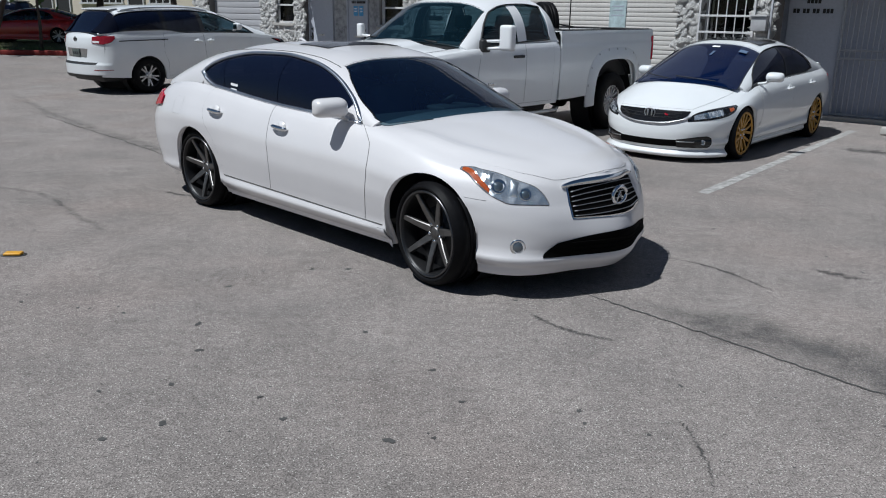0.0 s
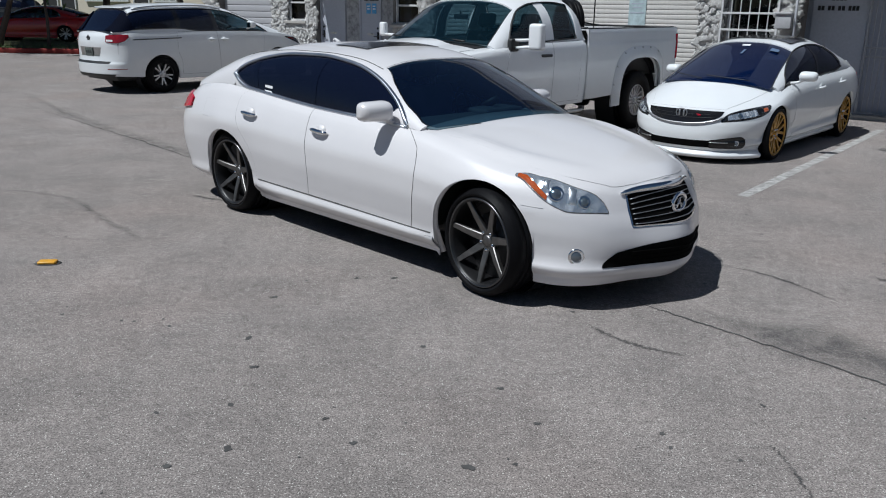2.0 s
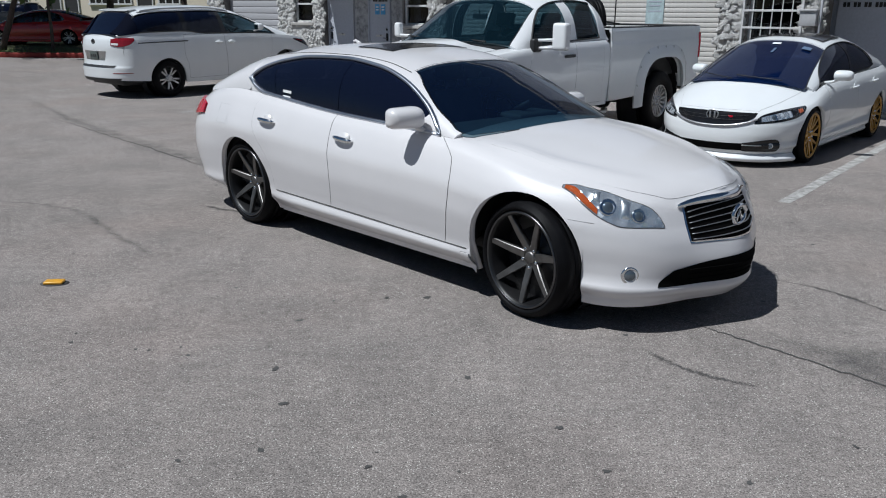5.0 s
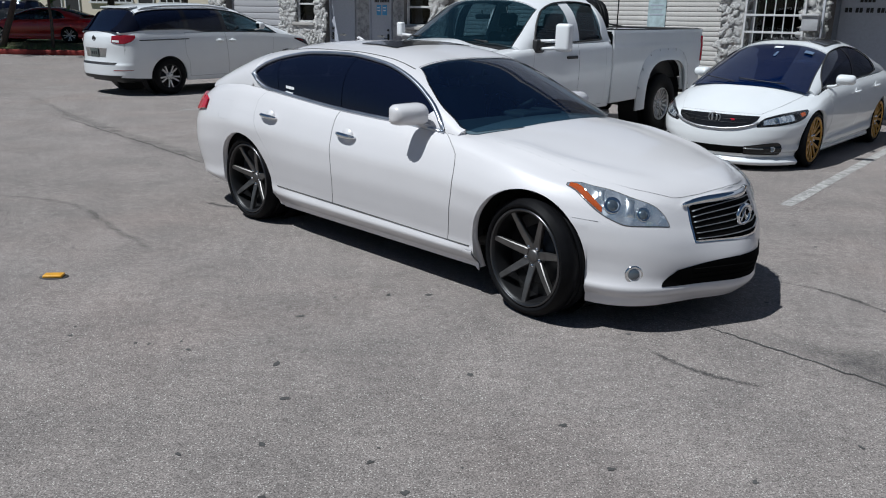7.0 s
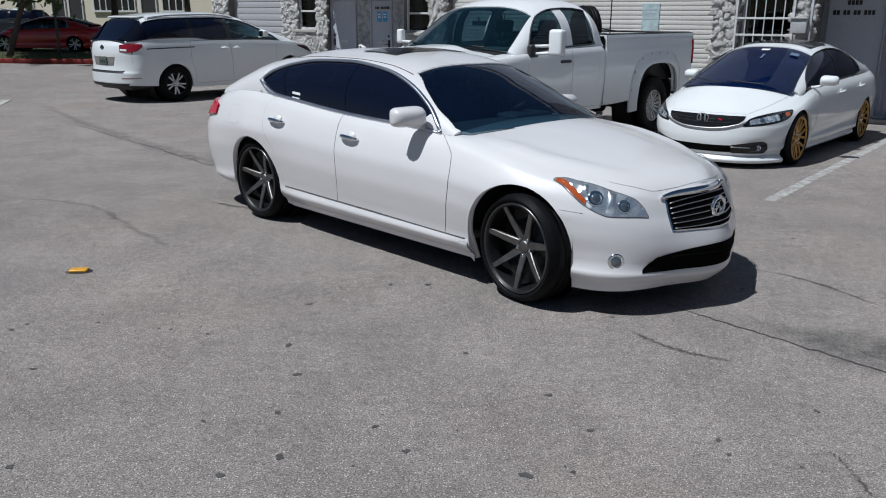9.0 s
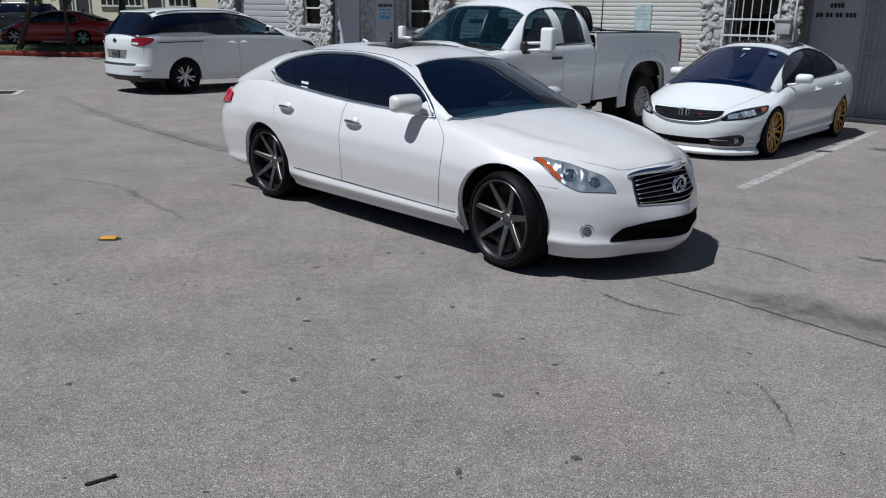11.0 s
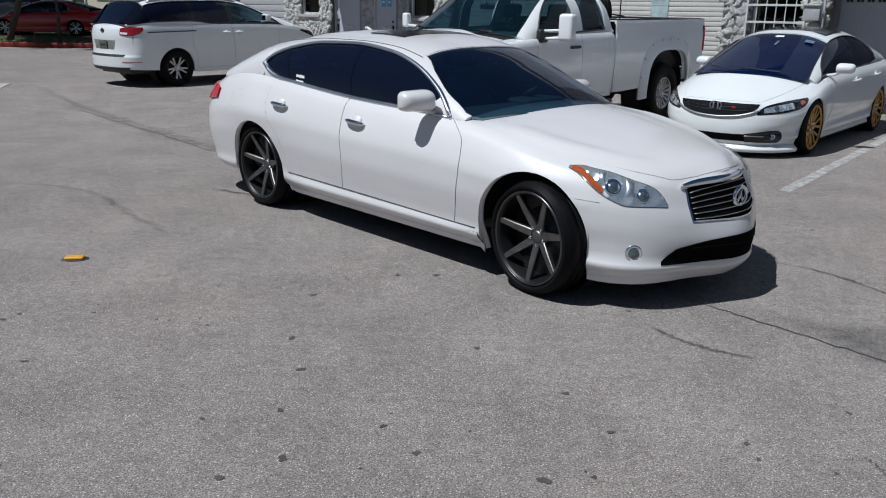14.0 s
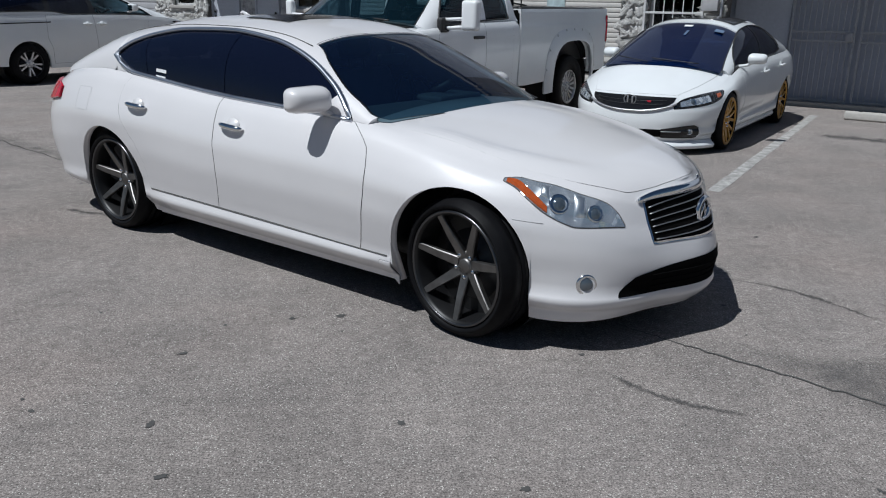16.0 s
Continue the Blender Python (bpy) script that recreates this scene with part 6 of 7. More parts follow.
def window(name, s0, s1, z0, z1, d, label, mullions=(), rails=(), bars=0):
    e = thing(name, fpose((s0 + s1) / 2, d, z0), label, "window")
    tagged(e, kind="structure")
    w, h = s1 - s0, z1 - z0
    b = B()
    t = 0.05
    for c, sz in (((0, 0.05, t / 2), (w, 0.08, t)), ((0, 0.05, h - t / 2), (w, 0.08, t)), ((-w / 2 + t / 2, 0.05, h / 2), (t, 0.08, h - 2 * t)), ((w / 2 - t / 2, 0.05, h / 2), (t, 0.08, h - 2 * t))):
        b.box(c, sz, None, 0.006, 1)
    part("window_frame", b, M_IRON, e, smooth=False)
    for q in rails:
        b = B()
        b.box((0, 0.045, q - z0), (w - 2 * t, 0.05, 0.045), None, 0.006, 1)
        part("sash_rail", b, M_IRON, e, smooth=False)
    b = B()
    b.box((0, 0.07, h / 2), (w - 2 * t, 0.008, h - 2 * t))
    part("pane", b, M_PANE, e, smooth=False)
    b = B()
    b.box((0, 0.75, h / 2), (w + 0.3, 0.04, h + 0.3))
    part("room_back", b, M_DARKROOM, e, smooth=False)
    b = B()
    b.box((0, -0.03, -0.035), (w + 0.16, 0.20, 0.07), None, 0.012, 2)
    part("window_sill", b, M_CONCRETE, e, smooth=False)
    return e


def iron_grille(name, s0, s1, z0, z1, d, label, n, rails, mat, category="window bars"):
    e = thing(name, fpose((s0 + s1) / 2, d, z0), label, category)
    w, h = s1 - s0, z1 - z0
    for k in range(n + 1):
        b = B()
        b.box((-w / 2 + w * k / n, 0, h / 2), (0.016 if 0 < k < n else 0.035, 0.016 if 0 < k < n else 0.035, h), None, 0.003, 1)
        part("bar", b, mat, e, smooth=False)
    for q in rails:
        b = B()
        b.box((0, -0.012, q - z0), (w, 0.012, 0.035), None, 0.003, 1)
        part("rail", b, mat, e, smooth=False)
    return e


def flat_door(s0, s1, z1, d, label, knob=1):
    e = thing("door", fpose((s0 + s1) / 2, d, 0), label, "door")
    tagged(e, kind="structure")
    w = s1 - s0
    b = B()
    b.box((0, 0.03, z1 / 2), (w - 0.08, 0.045, z1 - 0.02), None, 0.004, 1)
    part("door_leaf", b, M_DOORGREY, e, smooth=False)
    b = B()
    for x in (-w / 2 + 0.02, w / 2 - 0.02):
        b.box((x, 0.02, z1 / 2), (0.04, 0.10, z1), None, 0.006, 1)
    b.box((0, 0.02, z1 + 0.02), (w, 0.10, 0.04), None, 0.006, 1)
    part("door_frame", b, M_DOORGREY, e, smooth=False)
    b = B()
    x = knob * (w / 2 - 0.12)
    b.box((x, -0.005, 1.02), (0.05, 0.03, 0.18), None, 0.008, 2)
    b.tube([(x, -0.01, 1.0), (x, -0.06, 1.0), (x - 0.09 * knob, -0.065, 1.0)], 0.011, 8)
    b.disc((x, -0.01, 1.2), 0.028, (0, -1, 0), 16, 0.012)
    part("door_handle", b, M_RIMBLACK, e)
    b = B()
    b.box((0, 0.0, 1.05), (0.25, 0.012, 0.05), None, 0.004, 1)
    part("mail_slot", b, M_DULLCHROME, e, smooth=False)
    return e


def marks(name, s, z, d, rows, mat, label, h=0.07, w=0.05):
    """Painted lettering stood in for by plain bars; rows: (height offset, letters of each word)."""
    e = thing(name, fpose(s, d, z), label, "sign")
    b = B()
    b.box((0, -0.002, 0), (w, 0.004, h))
    first = part("letter_mark", b, mat, e, smooth=False)
    for dz, words in rows:
        n = sum(words) + 0.7 * (len(words) - 1)
        k = 0.0
        for word in words:
            for _ in range(word):
                o = first if (dz, k) == (rows[0][0], 0.0) else new("letter_mark", first.data)
                o.parent = e
                o.location = ((k - (n - 1) / 2) * w * 1.3, 0, dz)
                k += 1
            k += 0.7
    return e


H = 7.0
# left to right along the facade
rock_wall(-22.0, -21.25, 0, H, "rough whitewashed rock pier at the corner", 0.16)
shutter(-21.25, -18.75, 2.75, 14.62, M_SHUTGREY, "grey ribbed roller shutter in the rock wall", 0.17)
wall_piece("wall_lintel", -21.25, -18.75, 2.75, H, 14.42, 0.34, M_STUCCO)
rock_wall(-18.75, -16.9, 0, H, "rough whitewashed rock wall with a small window", 0.125, holes=[(-18.08, -17.34, 1.33, 2.3)])
window("window_1", -18.08, -17.34, 1.33, 2.3, 14.46, "white sash window with dark panes in rock wall", rails=[1.80])
wall_piece("wall_entry_back", -16.9, -14.1, 0, H, 14.62, 0.25, M_STUCCO, "grey painted wall round two doors")
flat_door(-16.88, -15.92, 2.06, 14.56, "flat grey steel door under the added overhang", -1)
flat_door(-15.40, -14.64, 2.06, 14.56, "flat grey steel door with blue notices", 1)
# plaster whose noise colours paint dappled shade on the pilasters
M_DAPPLED, dapple_nt, dapple_p = nodes_of("shade_dappled_plaster")
dapple_n = tex_noise(dapple_nt, 5.5, 6, 0.68)
dapple_nt.links.new(ramp(dapple_nt, dapple_n.outputs[0], (0.34, (0.17, 0.17, 0.175)), (0.50, (0.36, 0.365, 0.38)), (0.68, (0.50, 0.50, 0.51))).outputs[0], dapple_p.inputs["Base Color"])
dapple_p.inputs["Roughness"].default_value = 0.9
bump(dapple_nt, dapple_p, dapple_n.outputs[0], 0.5, 0.03)
for a, c in ((-15.90, -15.42), (-14.62, -14.12)):
    b = B()
    b.box(((a + c) / 2, 0.0, 1.2), (c - a, 0.06, 2.4), None, 0.01, 1)
    o = part("stained_pilaster", b, M_DAPPLED, None, smooth=False)
    o.matrix_basis = fpose(0, 14.59)
    tagged(o, "grey plaster pilaster with dappled shade in its colour, between doors", "pilaster", kind="structure")
# unseen block above the view, added to keep the sun off the doors
wall_piece("soffit_left", -16.9, -14.1, 2.25, H, 13.55, 1.07, M_STUCCO, "unseen overhang added to shade the two doors")
for k in range(2):
    b = B()
    b.box((0, 0, 0), (0.15, 0.006, 0.24), None, 0.001, 1)
    o = part("blue_notice", b, [M_BLUEPAPER], None, smooth=False)
    o.matrix_basis = fpose(-15.09 + k * 0.2, 14.56, 1.67)
    tagged(o, "small blue paper notice taped to door", "notice")
    for q in (0.055, -0.01):
        b = B()
        b.box((0, -0.005, q), (0.09, 0.003, 0.03))
        part("notice_marks", b, M_PAPER, o, smooth=False)
marks("door_lettering", -14.97, 1.88, 14.545, [(0.0, (3, 6))], M_BARS, "dark painted lettering on the grey door", 0.06, 0.04)
rock_wall(-14.12, -12.75, 0, H, "rough whitewashed rock wall with a sash window", 0.13, holes=[(-14.07, -13.29, 1.31, 2.4)])
window("window_2", -14.07, -13.29, 1.31, 2.4, 14.46, "white sash window with dark panes beside the entry", rails=[1.75])
shutter(-12.75, -6.45, 3.0, 14.60, M_SHUTTER, "wide off-white ribbed roller shutter")
wall_piece("wall_lintel_wide", -12.75, -6.45, 3.0, H, 14.42, 0.34, M_STUCCO)
b = B()
b.box((0, 0, 0), (0.36, 0.008, 0.52), None, 0.002, 1)
o = part("poster", b, M_POSTER, None, smooth=False)
o.matrix_basis = fpose(-7.76, 14.59, 1.68)
tagged(o, "faded pale blue poster on the shutter", "poster")
for dz, w in ((0.15, 0.26), (0.08, 0.2), (-0.02, 0.28)):
    b = B()
    b.box((0, -0.006, dz), (w, 0.002, 0.02))
    part("poster_marks", b, M_STUCCO, o, smooth=False)
rock_wall(-6.45, -4.68, 0, H, "rough whitewashed rock wall round a barred window", 0.14, holes=[(-5.95, -5.06, 1.05, 2.5)])
window("window_3", -5.95, -5.06, 1.05, 2.5, 14.50, "dark office window behind white bars")
iron_grille("window_bars", -5.99, -5.02, 1.02, 2.5, 14.34, "white painted iron window bars", 6, [1.06, 1.40, 1.68, 2.05], M_IRON)
for x, z, w, h in ((-5.62, 1.42, 0.16, 0.28), (-5.36, 1.42, 0.16, 0.28)):
    b = B()
    b.box((0, 0, 0), (w, 0.12, h), None, 0.02, 2)
    o = part("carton", b, M_CARDBOARD, None)
    o.matrix_basis = fpose(x, 14.68, z - 0.20)
    tagged(o, "small carton standing behind the window glass", "box")
b = B()
b.box((0, 0, 0), (0.26, 0.14, 0.24), None, 0.01, 2)
b.box((0, -0.01, 0.125), (0.28, 0.17, 0.03), None, 0.008, 2)
o = part("mailbox", b, plain("mailbox_grey", (0.42, 0.42, 0.43), 0.5), None)
o.matrix_basis = fpose(-4.87, 14.22, 1.56)
tagged(o, "light grey metal mailbox on rock wall", "mailbox")
b = B()
b.tube([(0, 0, 0.2), (0, 0, 2.6)], 0.022, 8)
o = part("conduit", b, M_IRONGREY, None)
o.matrix_basis = fpose(-4.70, 14.24)
tagged(o, "grey conduit pipe running up the rock wall", "pipe")
# shaded entry with gates
wall_piece("wall_gate_back", -5.1, 30.0, 0, H, 14.96, 0.3, M_STUCCO, "long grey painted wall in shade")
# unseen block above the view, added to put the gate wall in shade
wall_piece("soffit_right", -4.68, 30.0, 2.2, H, 13.55, 1.4, M_STUCCO, "unseen overhang added to shade the gates")
wall_piece("wall_base_step", -4.66, 30.0, 0, 0.07, 14.70, 0.26, M_CONCRETE, "low concrete step along the wall")
b = B()
b.box((0, 0.02, 1.05), (0.88, 0.05, 2.1), None, 0.004, 1)
o = part("grey_door", b, M_DOORGREY, None, smooth=False)
o.matrix_basis = fpose(-4.20, 14.92, 0.07)
tagged(o, "grey door under the added overhang with dark lettering", "door", kind="structure")
for row in ((0.10, (4,)), (-0.06, (2, 2, 2, 3))):
    marks("wall_lettering", -4.24, 1.84, 14.908, [row], M_BARS, "dark painted lettering on the shaded grey door", 0.075, 0.046)
for a, c, n in ((-3.72, -2.80, 11), (-2.70, -1.7, 11), (-1.6, -0.6, 11)):
    g = iron_grille("iron_gate", a, c, 0.07, 2.14, 14.86, "grey painted iron bar gate, closed", n, [0.10, 1.02, 1.16, 2.12], M_IRONGREY, "gate")
    b = B()
    b.box(((c - a) / 2 - 0.06, -0.03, 1.02), (0.10, 0.05, 0.14), None, 0.01, 2)
    part("lock_box", b, M_IRONGREY, g)
wall_piece("wall_left_end", -22.0, -21.9, 0, H, 14.7, 12, M_STUCCO)
wall_piece("roof_slab", -22.0, 30.0, H, H + 0.2, 14.3, 12, M_CONCRETE, "flat roof slab")


# ---------------------------------------------------------------- the cream building, verge, trees and far left
def cream_building():
    e = thing("cream_building", pose(-24.97, 48.65, 0, 0, 0, -25), "cream stucco building with white framed windows behind trees", "building")
    b = B()
    b.box((4.5, 3, 2.6), (31, 6, 5.2))
    part("wall", b, M_CREAM, e, smooth=False)
    b = B()
    b.box((4.5, 2.9, 5.3), (31.6, 6.6, 0.3), None, 0.04, 1)
    part("roof", b, M_CONCRETE, e, smooth=False)
    for x in (-9.5, -6.8, -3.2, 3.6, 5.4, 9.0, 12.6, 15.2):
        b = B()
        w, z0, z1 = (1.5, 1.95, 3.4)
        b.box((x, -0.005, (z0 + z1) / 2), (w, 0.05, z1 - z0))
        win = part("window", b, M_GLOSSBLACK, e, smooth=False)
        for k in range(4):
            b = B()
            b.box((x - w / 2 + w * k / 3, -0.05, (z0 + z1) / 2), (0.07, 0.06, z1 - z0 + 0.07))
            part("mullion", b, M_IRON, win, smooth=False)
        b = B()
        b.box((x, -0.06, z0 - 0.05), (w + 0.2, 0.14, 0.1))
        part("window_sill", b, M_IRON, win, smooth=False)
    for x in (-0.2, 1.3, 7.2):
        b = B()
        b.box((x, -0.01, 1.3), (1.1, 0.06, 2.6))
        part("doorway", b, M_DARKROOM, e, smooth=False)
        b = B()
        for q in (-0.58, 0.58):
            b.box((x + q, -0.05, 1.32), (0.08, 0.08, 2.64))
        part("door_frame", b, M_IRON, e, smooth=False)


cream_building()


def verge():
    b = B()
    xs = [-70, -40, -22, -18, -15, -12.6, -12.2]
    prof = [(28.72, 0.165), (29.5, 0.22), (31.0, 0.245), (60, 0.25)]
    b.grid([[Vector((x, y, z)) for y, z in prof] for x in xs])
    b.grid([[Vector((-12.2, y, z)), Vector((-12.2, y, -0.02))] for y, z in prof])
    bmesh.ops.recalc_face_normals(b.bm, faces=b.bm.faces)
    m, nt, p = nodes_of("patchy_lawn")
    n1, n2 = tex_noise(nt, 0.8, 6, 0.65), tex_noise(nt, 40, 4)
    base = ramp(nt, n1.outputs[0], (0.35, (0.10, 0.085, 0.05)), (0.6, (0.07, 0.10, 0.03))).outputs[0]
    base = mixc(nt, 0.6, base, ramp(nt, n2.outputs[0], (0.3, (0.5,) * 3), (0.7, (1.3,) * 3)).outputs[0], "MULTIPLY")
    nt.links.new(base, p.inputs["Base Color"])
    p.inputs["Roughness"].default_value = 0.95
    bump(nt, p, n2.outputs[0], 0.8, 0.03)
    tagged(part("ground_verge", b, m, smooth=False), "patchy grass verge behind a red kerb", "verge", kind="structure")
    b = B()
    b.box((-42, 28.6, 0.08), (60, 0.24, 0.17), None, 0.03, 2)
    tagged(part("kerb", b, M_REDKERB), "red painted concrete kerb along the verge", "kerb", kind="structure")
    # grass tufts
    b = B()
    rng = random.Random(3)
    for _ in range(2600):
        x, y = rng.uniform(-26, -12.3), 28.75 + rng.random() ** 1.5 * 3.5
        h, a = rng.uniform(0.04, 0.12), rng.uniform(0, 6.28)
        z = 0.15
        dx, dy = 0.012 * math.cos(a), 0.012 * math.sin(a)
        v = [b.bm.verts.new(q) for q in ((x - dx, y - dy, z), (x + dx, y + dy, z), (x + rng.uniform(-0.03, 0.03), y + rng.uniform(-0.03, 0.03), z + h + 0.06))]
        b.bm.faces.new(v)
    tagged(part("grass", b, plain("grass_blades", (0.09, 0.13, 0.04), 0.8, vary=0.4, scale=3), smooth=False), "short dry grass tufts on the verge", "grass", kind="stuff")


verge()


def leaf_mat(name, col):
    m, nt, p = nodes_of(name)
    g = nt.nodes.new("ShaderNodeNewGeometry")
    lo, hi = tuple(c * 0.55 for c in col), tuple(c * 1.5 for c in col)
    nt.links.new(ramp(nt, g.outputs["Random Per Island"], (0, lo), (1, hi)).outputs[0], p.inputs["Base Color"])
    p.inputs["Roughness"].default_value = 0.6
    return m


M_LEAF = leaf_mat("tree_leaves", (0.06, 0.10, 0.03))


def tree(x, y, z, h, lean, spread, seed, label, r=0.14, leaves=1500):
    rng = random.Random(seed)
    e = thing("tree", pose(x, y, z), label, "tree")
    b = B()
    pts = [Vector((lean[0] * (k / 7) ** 1.2 + rng.uniform(-0.04, 0.04), lean[1] * (k / 7), h * k / 7 - 0.05)) for k in range(8)]
    b.tube(pts, [r * (1.25 - 0.1 * k) for k in range(8)], 10)
    part("trunk", b, M_BARK, e)
    tips = []
    for k in range(7):
        b = B()
        a = k * 2.4 + rng.random()
        base = pts[5 + k % 3]
        q = [base + Vector((math.cos(a) * spread * t * 0.8, math.sin(a) * spread * t * 0.8, 1.5 * t ** 0.8)) for t in (0, 0.3, 0.65, 1)]
        b.tube(q, [r * 0.5, r * 0.38, r * 0.25, r * 0.1], 7)
        part("limb", b, M_BARK, e)
        tips += q[1:]
    b = B()
    clumps = [t + Vector((rng.gauss(0, 0.5), rng.gauss(0, 0.5), rng.gauss(0.2, 0.35))) for t in tips for _ in range(3)]
    for _ in range(leaves):
        c = rng.choice(clumps) + Vector((rng.gauss(0, 0.42), rng.gauss(0, 0.42), rng.gauss(0, 0.32)))
        n = Vector((rng.gauss(0, 1), rng.gauss(0, 1), rng.gauss(0.4, 1))).normalized()
        u = n.orthogonal().normalized() * rng.uniform(0.13, 0.26)
        w = n.cross(u) * 0.5
        b.bm.faces.new([b.bm.verts.new(c + q) for q in (-u, w, u, -w)])
    part("crown", b, M_LEAF, e, smooth=False)
    return e


tree(-17.3, 29.3, 0.18, 3.6, (1.5, 0.2), 3.6, 11, "leaning dark-trunked shade tree on the grass verge", 0.10, 5200)
tree(-15.4, 29.2, 0.18, 3.4, (0.1, 0.1), 3.4, 12, "slim young tree with straight trunk on the verge", 0.05, 4800)
# trunk out of view; added so its crown shades the red sedan
tree(-20.8, 32.4, 0.24, 3.8, (0.2, 0.0), 4.4, 13, "tree with unseen trunk, added to shade the parked cars", 0.15, 8500)
tree(-17.2, 38.0, 0.25, 4.0, (0.3, 0.0), 2.4, 14, "dark-trunked tree before the cream building", 0.16, 700)
tree(-14.3, 40.5, 0.25, 4.0, (-0.5, 0.0), 2.2, 15, "slender tree before the cream building", 0.14, 700)


def shrub(x, y, z):
    e = thing("shrub", pose(x, y, z), "small spiky yellow-green shrub by the wall", "shrub")
    rng = random.Random(5)
    for k in range(34):
        b = B()
        a, t = rng.uniform(0, 6.28), rng.uniform(0.3, 1.2)
        q = [Vector((0, 0, 0.5)) + Vector((math.cos(a) * t * s * 0.8, math.sin(a) * t * s * 0.8, (1.3 - t * 0.5) * s - 0.5 * s * s)) for s in (0, 0.35, 0.7, 1)]
        b.tube(q, [0.03, 0.045, 0.03, 0.004], 5, flat=0.25)
        part("leaf", b, plain("shrub_leaf", (0.20, 0.19, 0.05), 0.6) if k == 0 else bpy.data.materials["shrub_leaf"], e)
    b = B()
    b.tube([(0, 0, -0.05), (0, 0, 0.6)], 0.06, 8)
    part("stem", b, M_BARK, e)


shrub(-16.0, 40.0, 0.25)


# ---------------------------------------------------------------- the ground
def ground_sheet():
    b = B()
    xs = [-300, -120, -60, -30, -12, 0, 12, 30, 60, 120, 300]
    b.grid([[Vector((x, y, 0)) for y in xs] for x in xs])
    bmesh.ops.recalc_face_normals(b.bm, faces=b.bm.faces)
    g = part("ground", b, asphalt("worn_asphalt"), smooth=False)
    return tagged(g, "worn grey asphalt parking lot with pale aggregate", "ground", kind="structure")


ground_sheet()


def stain_mat(name, col, cover, scale=18, most=1.0, soft=False):
    """A worn film on the asphalt, broken up by noise."""
    m, nt, p = nodes_of(name)
    n = tex_noise(nt, scale, 6, 0.7)
    a = ramp(nt, n.outputs[0], (0.5 - cover, (0, 0, 0)), (0.66, (most,) * 3)).outputs[0]
    f = tex_noise(nt, 130, 4, 0.7)
    nt.links.new(mixc(nt, 0.6, col, ramp(nt, f.outputs[0], (0.3, (0.5,) * 3), (0.7, (1.4,) * 3)).outputs[0], "MULTIPLY"), p.inputs["Base Color"])
    if soft:
        uv = nt.nodes.new("ShaderNodeTexCoord")
        sp = nt.nodes.new("ShaderNodeSeparateXYZ")
        nt.links.new(uv.outputs["UV"], sp.inputs[0])
        edge = ramp(nt, sp.outputs[1], (0.0, (0, 0, 0)), (0.42, (0.9,) * 3), (0.58, (0.9,) * 3), (1.0, (0, 0, 0))).outputs[0]
        ends = ramp(nt, sp.outputs[0], (0.0, (0, 0, 0)), (0.2, (1,) * 3), (0.8, (1,) * 3), (1.0, (0, 0, 0))).outputs[0]
        a = mixc(nt, 1.0, mixc(nt, 1.0, a, edge, "MULTIPLY"), ends, "MULTIPLY")
    nt.links.new(a, p.inputs["Alpha"])
    p.inputs["Roughness"].default_value = 0.85
    return m


# dark film for scuffs and stains, also for the shadow painted behind the sedan
M_SCUFF_SHADE = stain_mat("tyre_scuff", (0.085, 0.082, 0.08), 0.24, 9, 1.0, True)
M_CRACK = plain("crack_shadow", (0.075, 0.073, 0.07), 0.95, vary=0.3, scale=30)
M_PATCH = stain_mat("old_patch", (0.12, 0.115, 0.11), 0.16, 6.0, 0.45, True)
M_WORN = stain_mat("dark_worn_asphalt", (0.13, 0.124, 0.12), 0.26, 5.0, 0.75, True)
mark_rng = random.Random(21)


def ground_mark(name, pts, width, mat, label, z=0.004, wob=0.02, category="crack", n=60):
    """A flat irregular strip along a smooth line on the ground."""
    t = list(np.linspace(0, 1, len(pts)))
    fx, fy = curve(*zip(t, [p[0] for p in pts])), curve(*zip(t, [p[1] for p in pts]))
    b = B()
    P = []
    for q in np.linspace(0, 1, n):
        p, r = Vector((fx(q), fy(q), z)), Vector((fx(min(1, q + 0.02)) - fx(max(0, q - 0.02)), fy(min(1, q + 0.02)) - fy(max(0, q - 0.02)), 0)).normalized()
        s = Vector((-r.y, r.x, 0))
        p = p + s * mark_rng.gauss(0, wob)
        w = width * (0.75 + 0.5 * noise.noise(Vector((q * 9 + width * 31, pts[0][0], pts[0][1]))) + mark_rng.uniform(-0.08, 0.08)) * (math.sin(math.pi * min(0.98, max(0.02, q))) ** 0.4) / 2
        P.append([b.bm.verts.new(p + s * w * k) for k in (-1, -0.5, 0, 0.5, 1)])
    uv = b.bm.loops.layers.uv.new("across")
    for k in range(n - 1):
        for j in range(4):
            f = b.bm.faces.new((P[k][j], P[k + 1][j], P[k + 1][j + 1], P[k][j + 1]))
            for lp, (kk, jj) in zip(f.loops, ((k, j), (k + 1, j), (k + 1, j + 1), (k, j + 1))):
                lp[uv].uv = (kk / (n - 1), jj / 4)
    bmesh.ops.recalc_face_normals(b.bm, faces=b.bm.faces)
    o = part(name, b, mat, None, smooth=False)
    if o.data.polygons[0].normal.z < 0:
        o.data.flip_normals()
    return tagged(o, label, category, kind="structure")


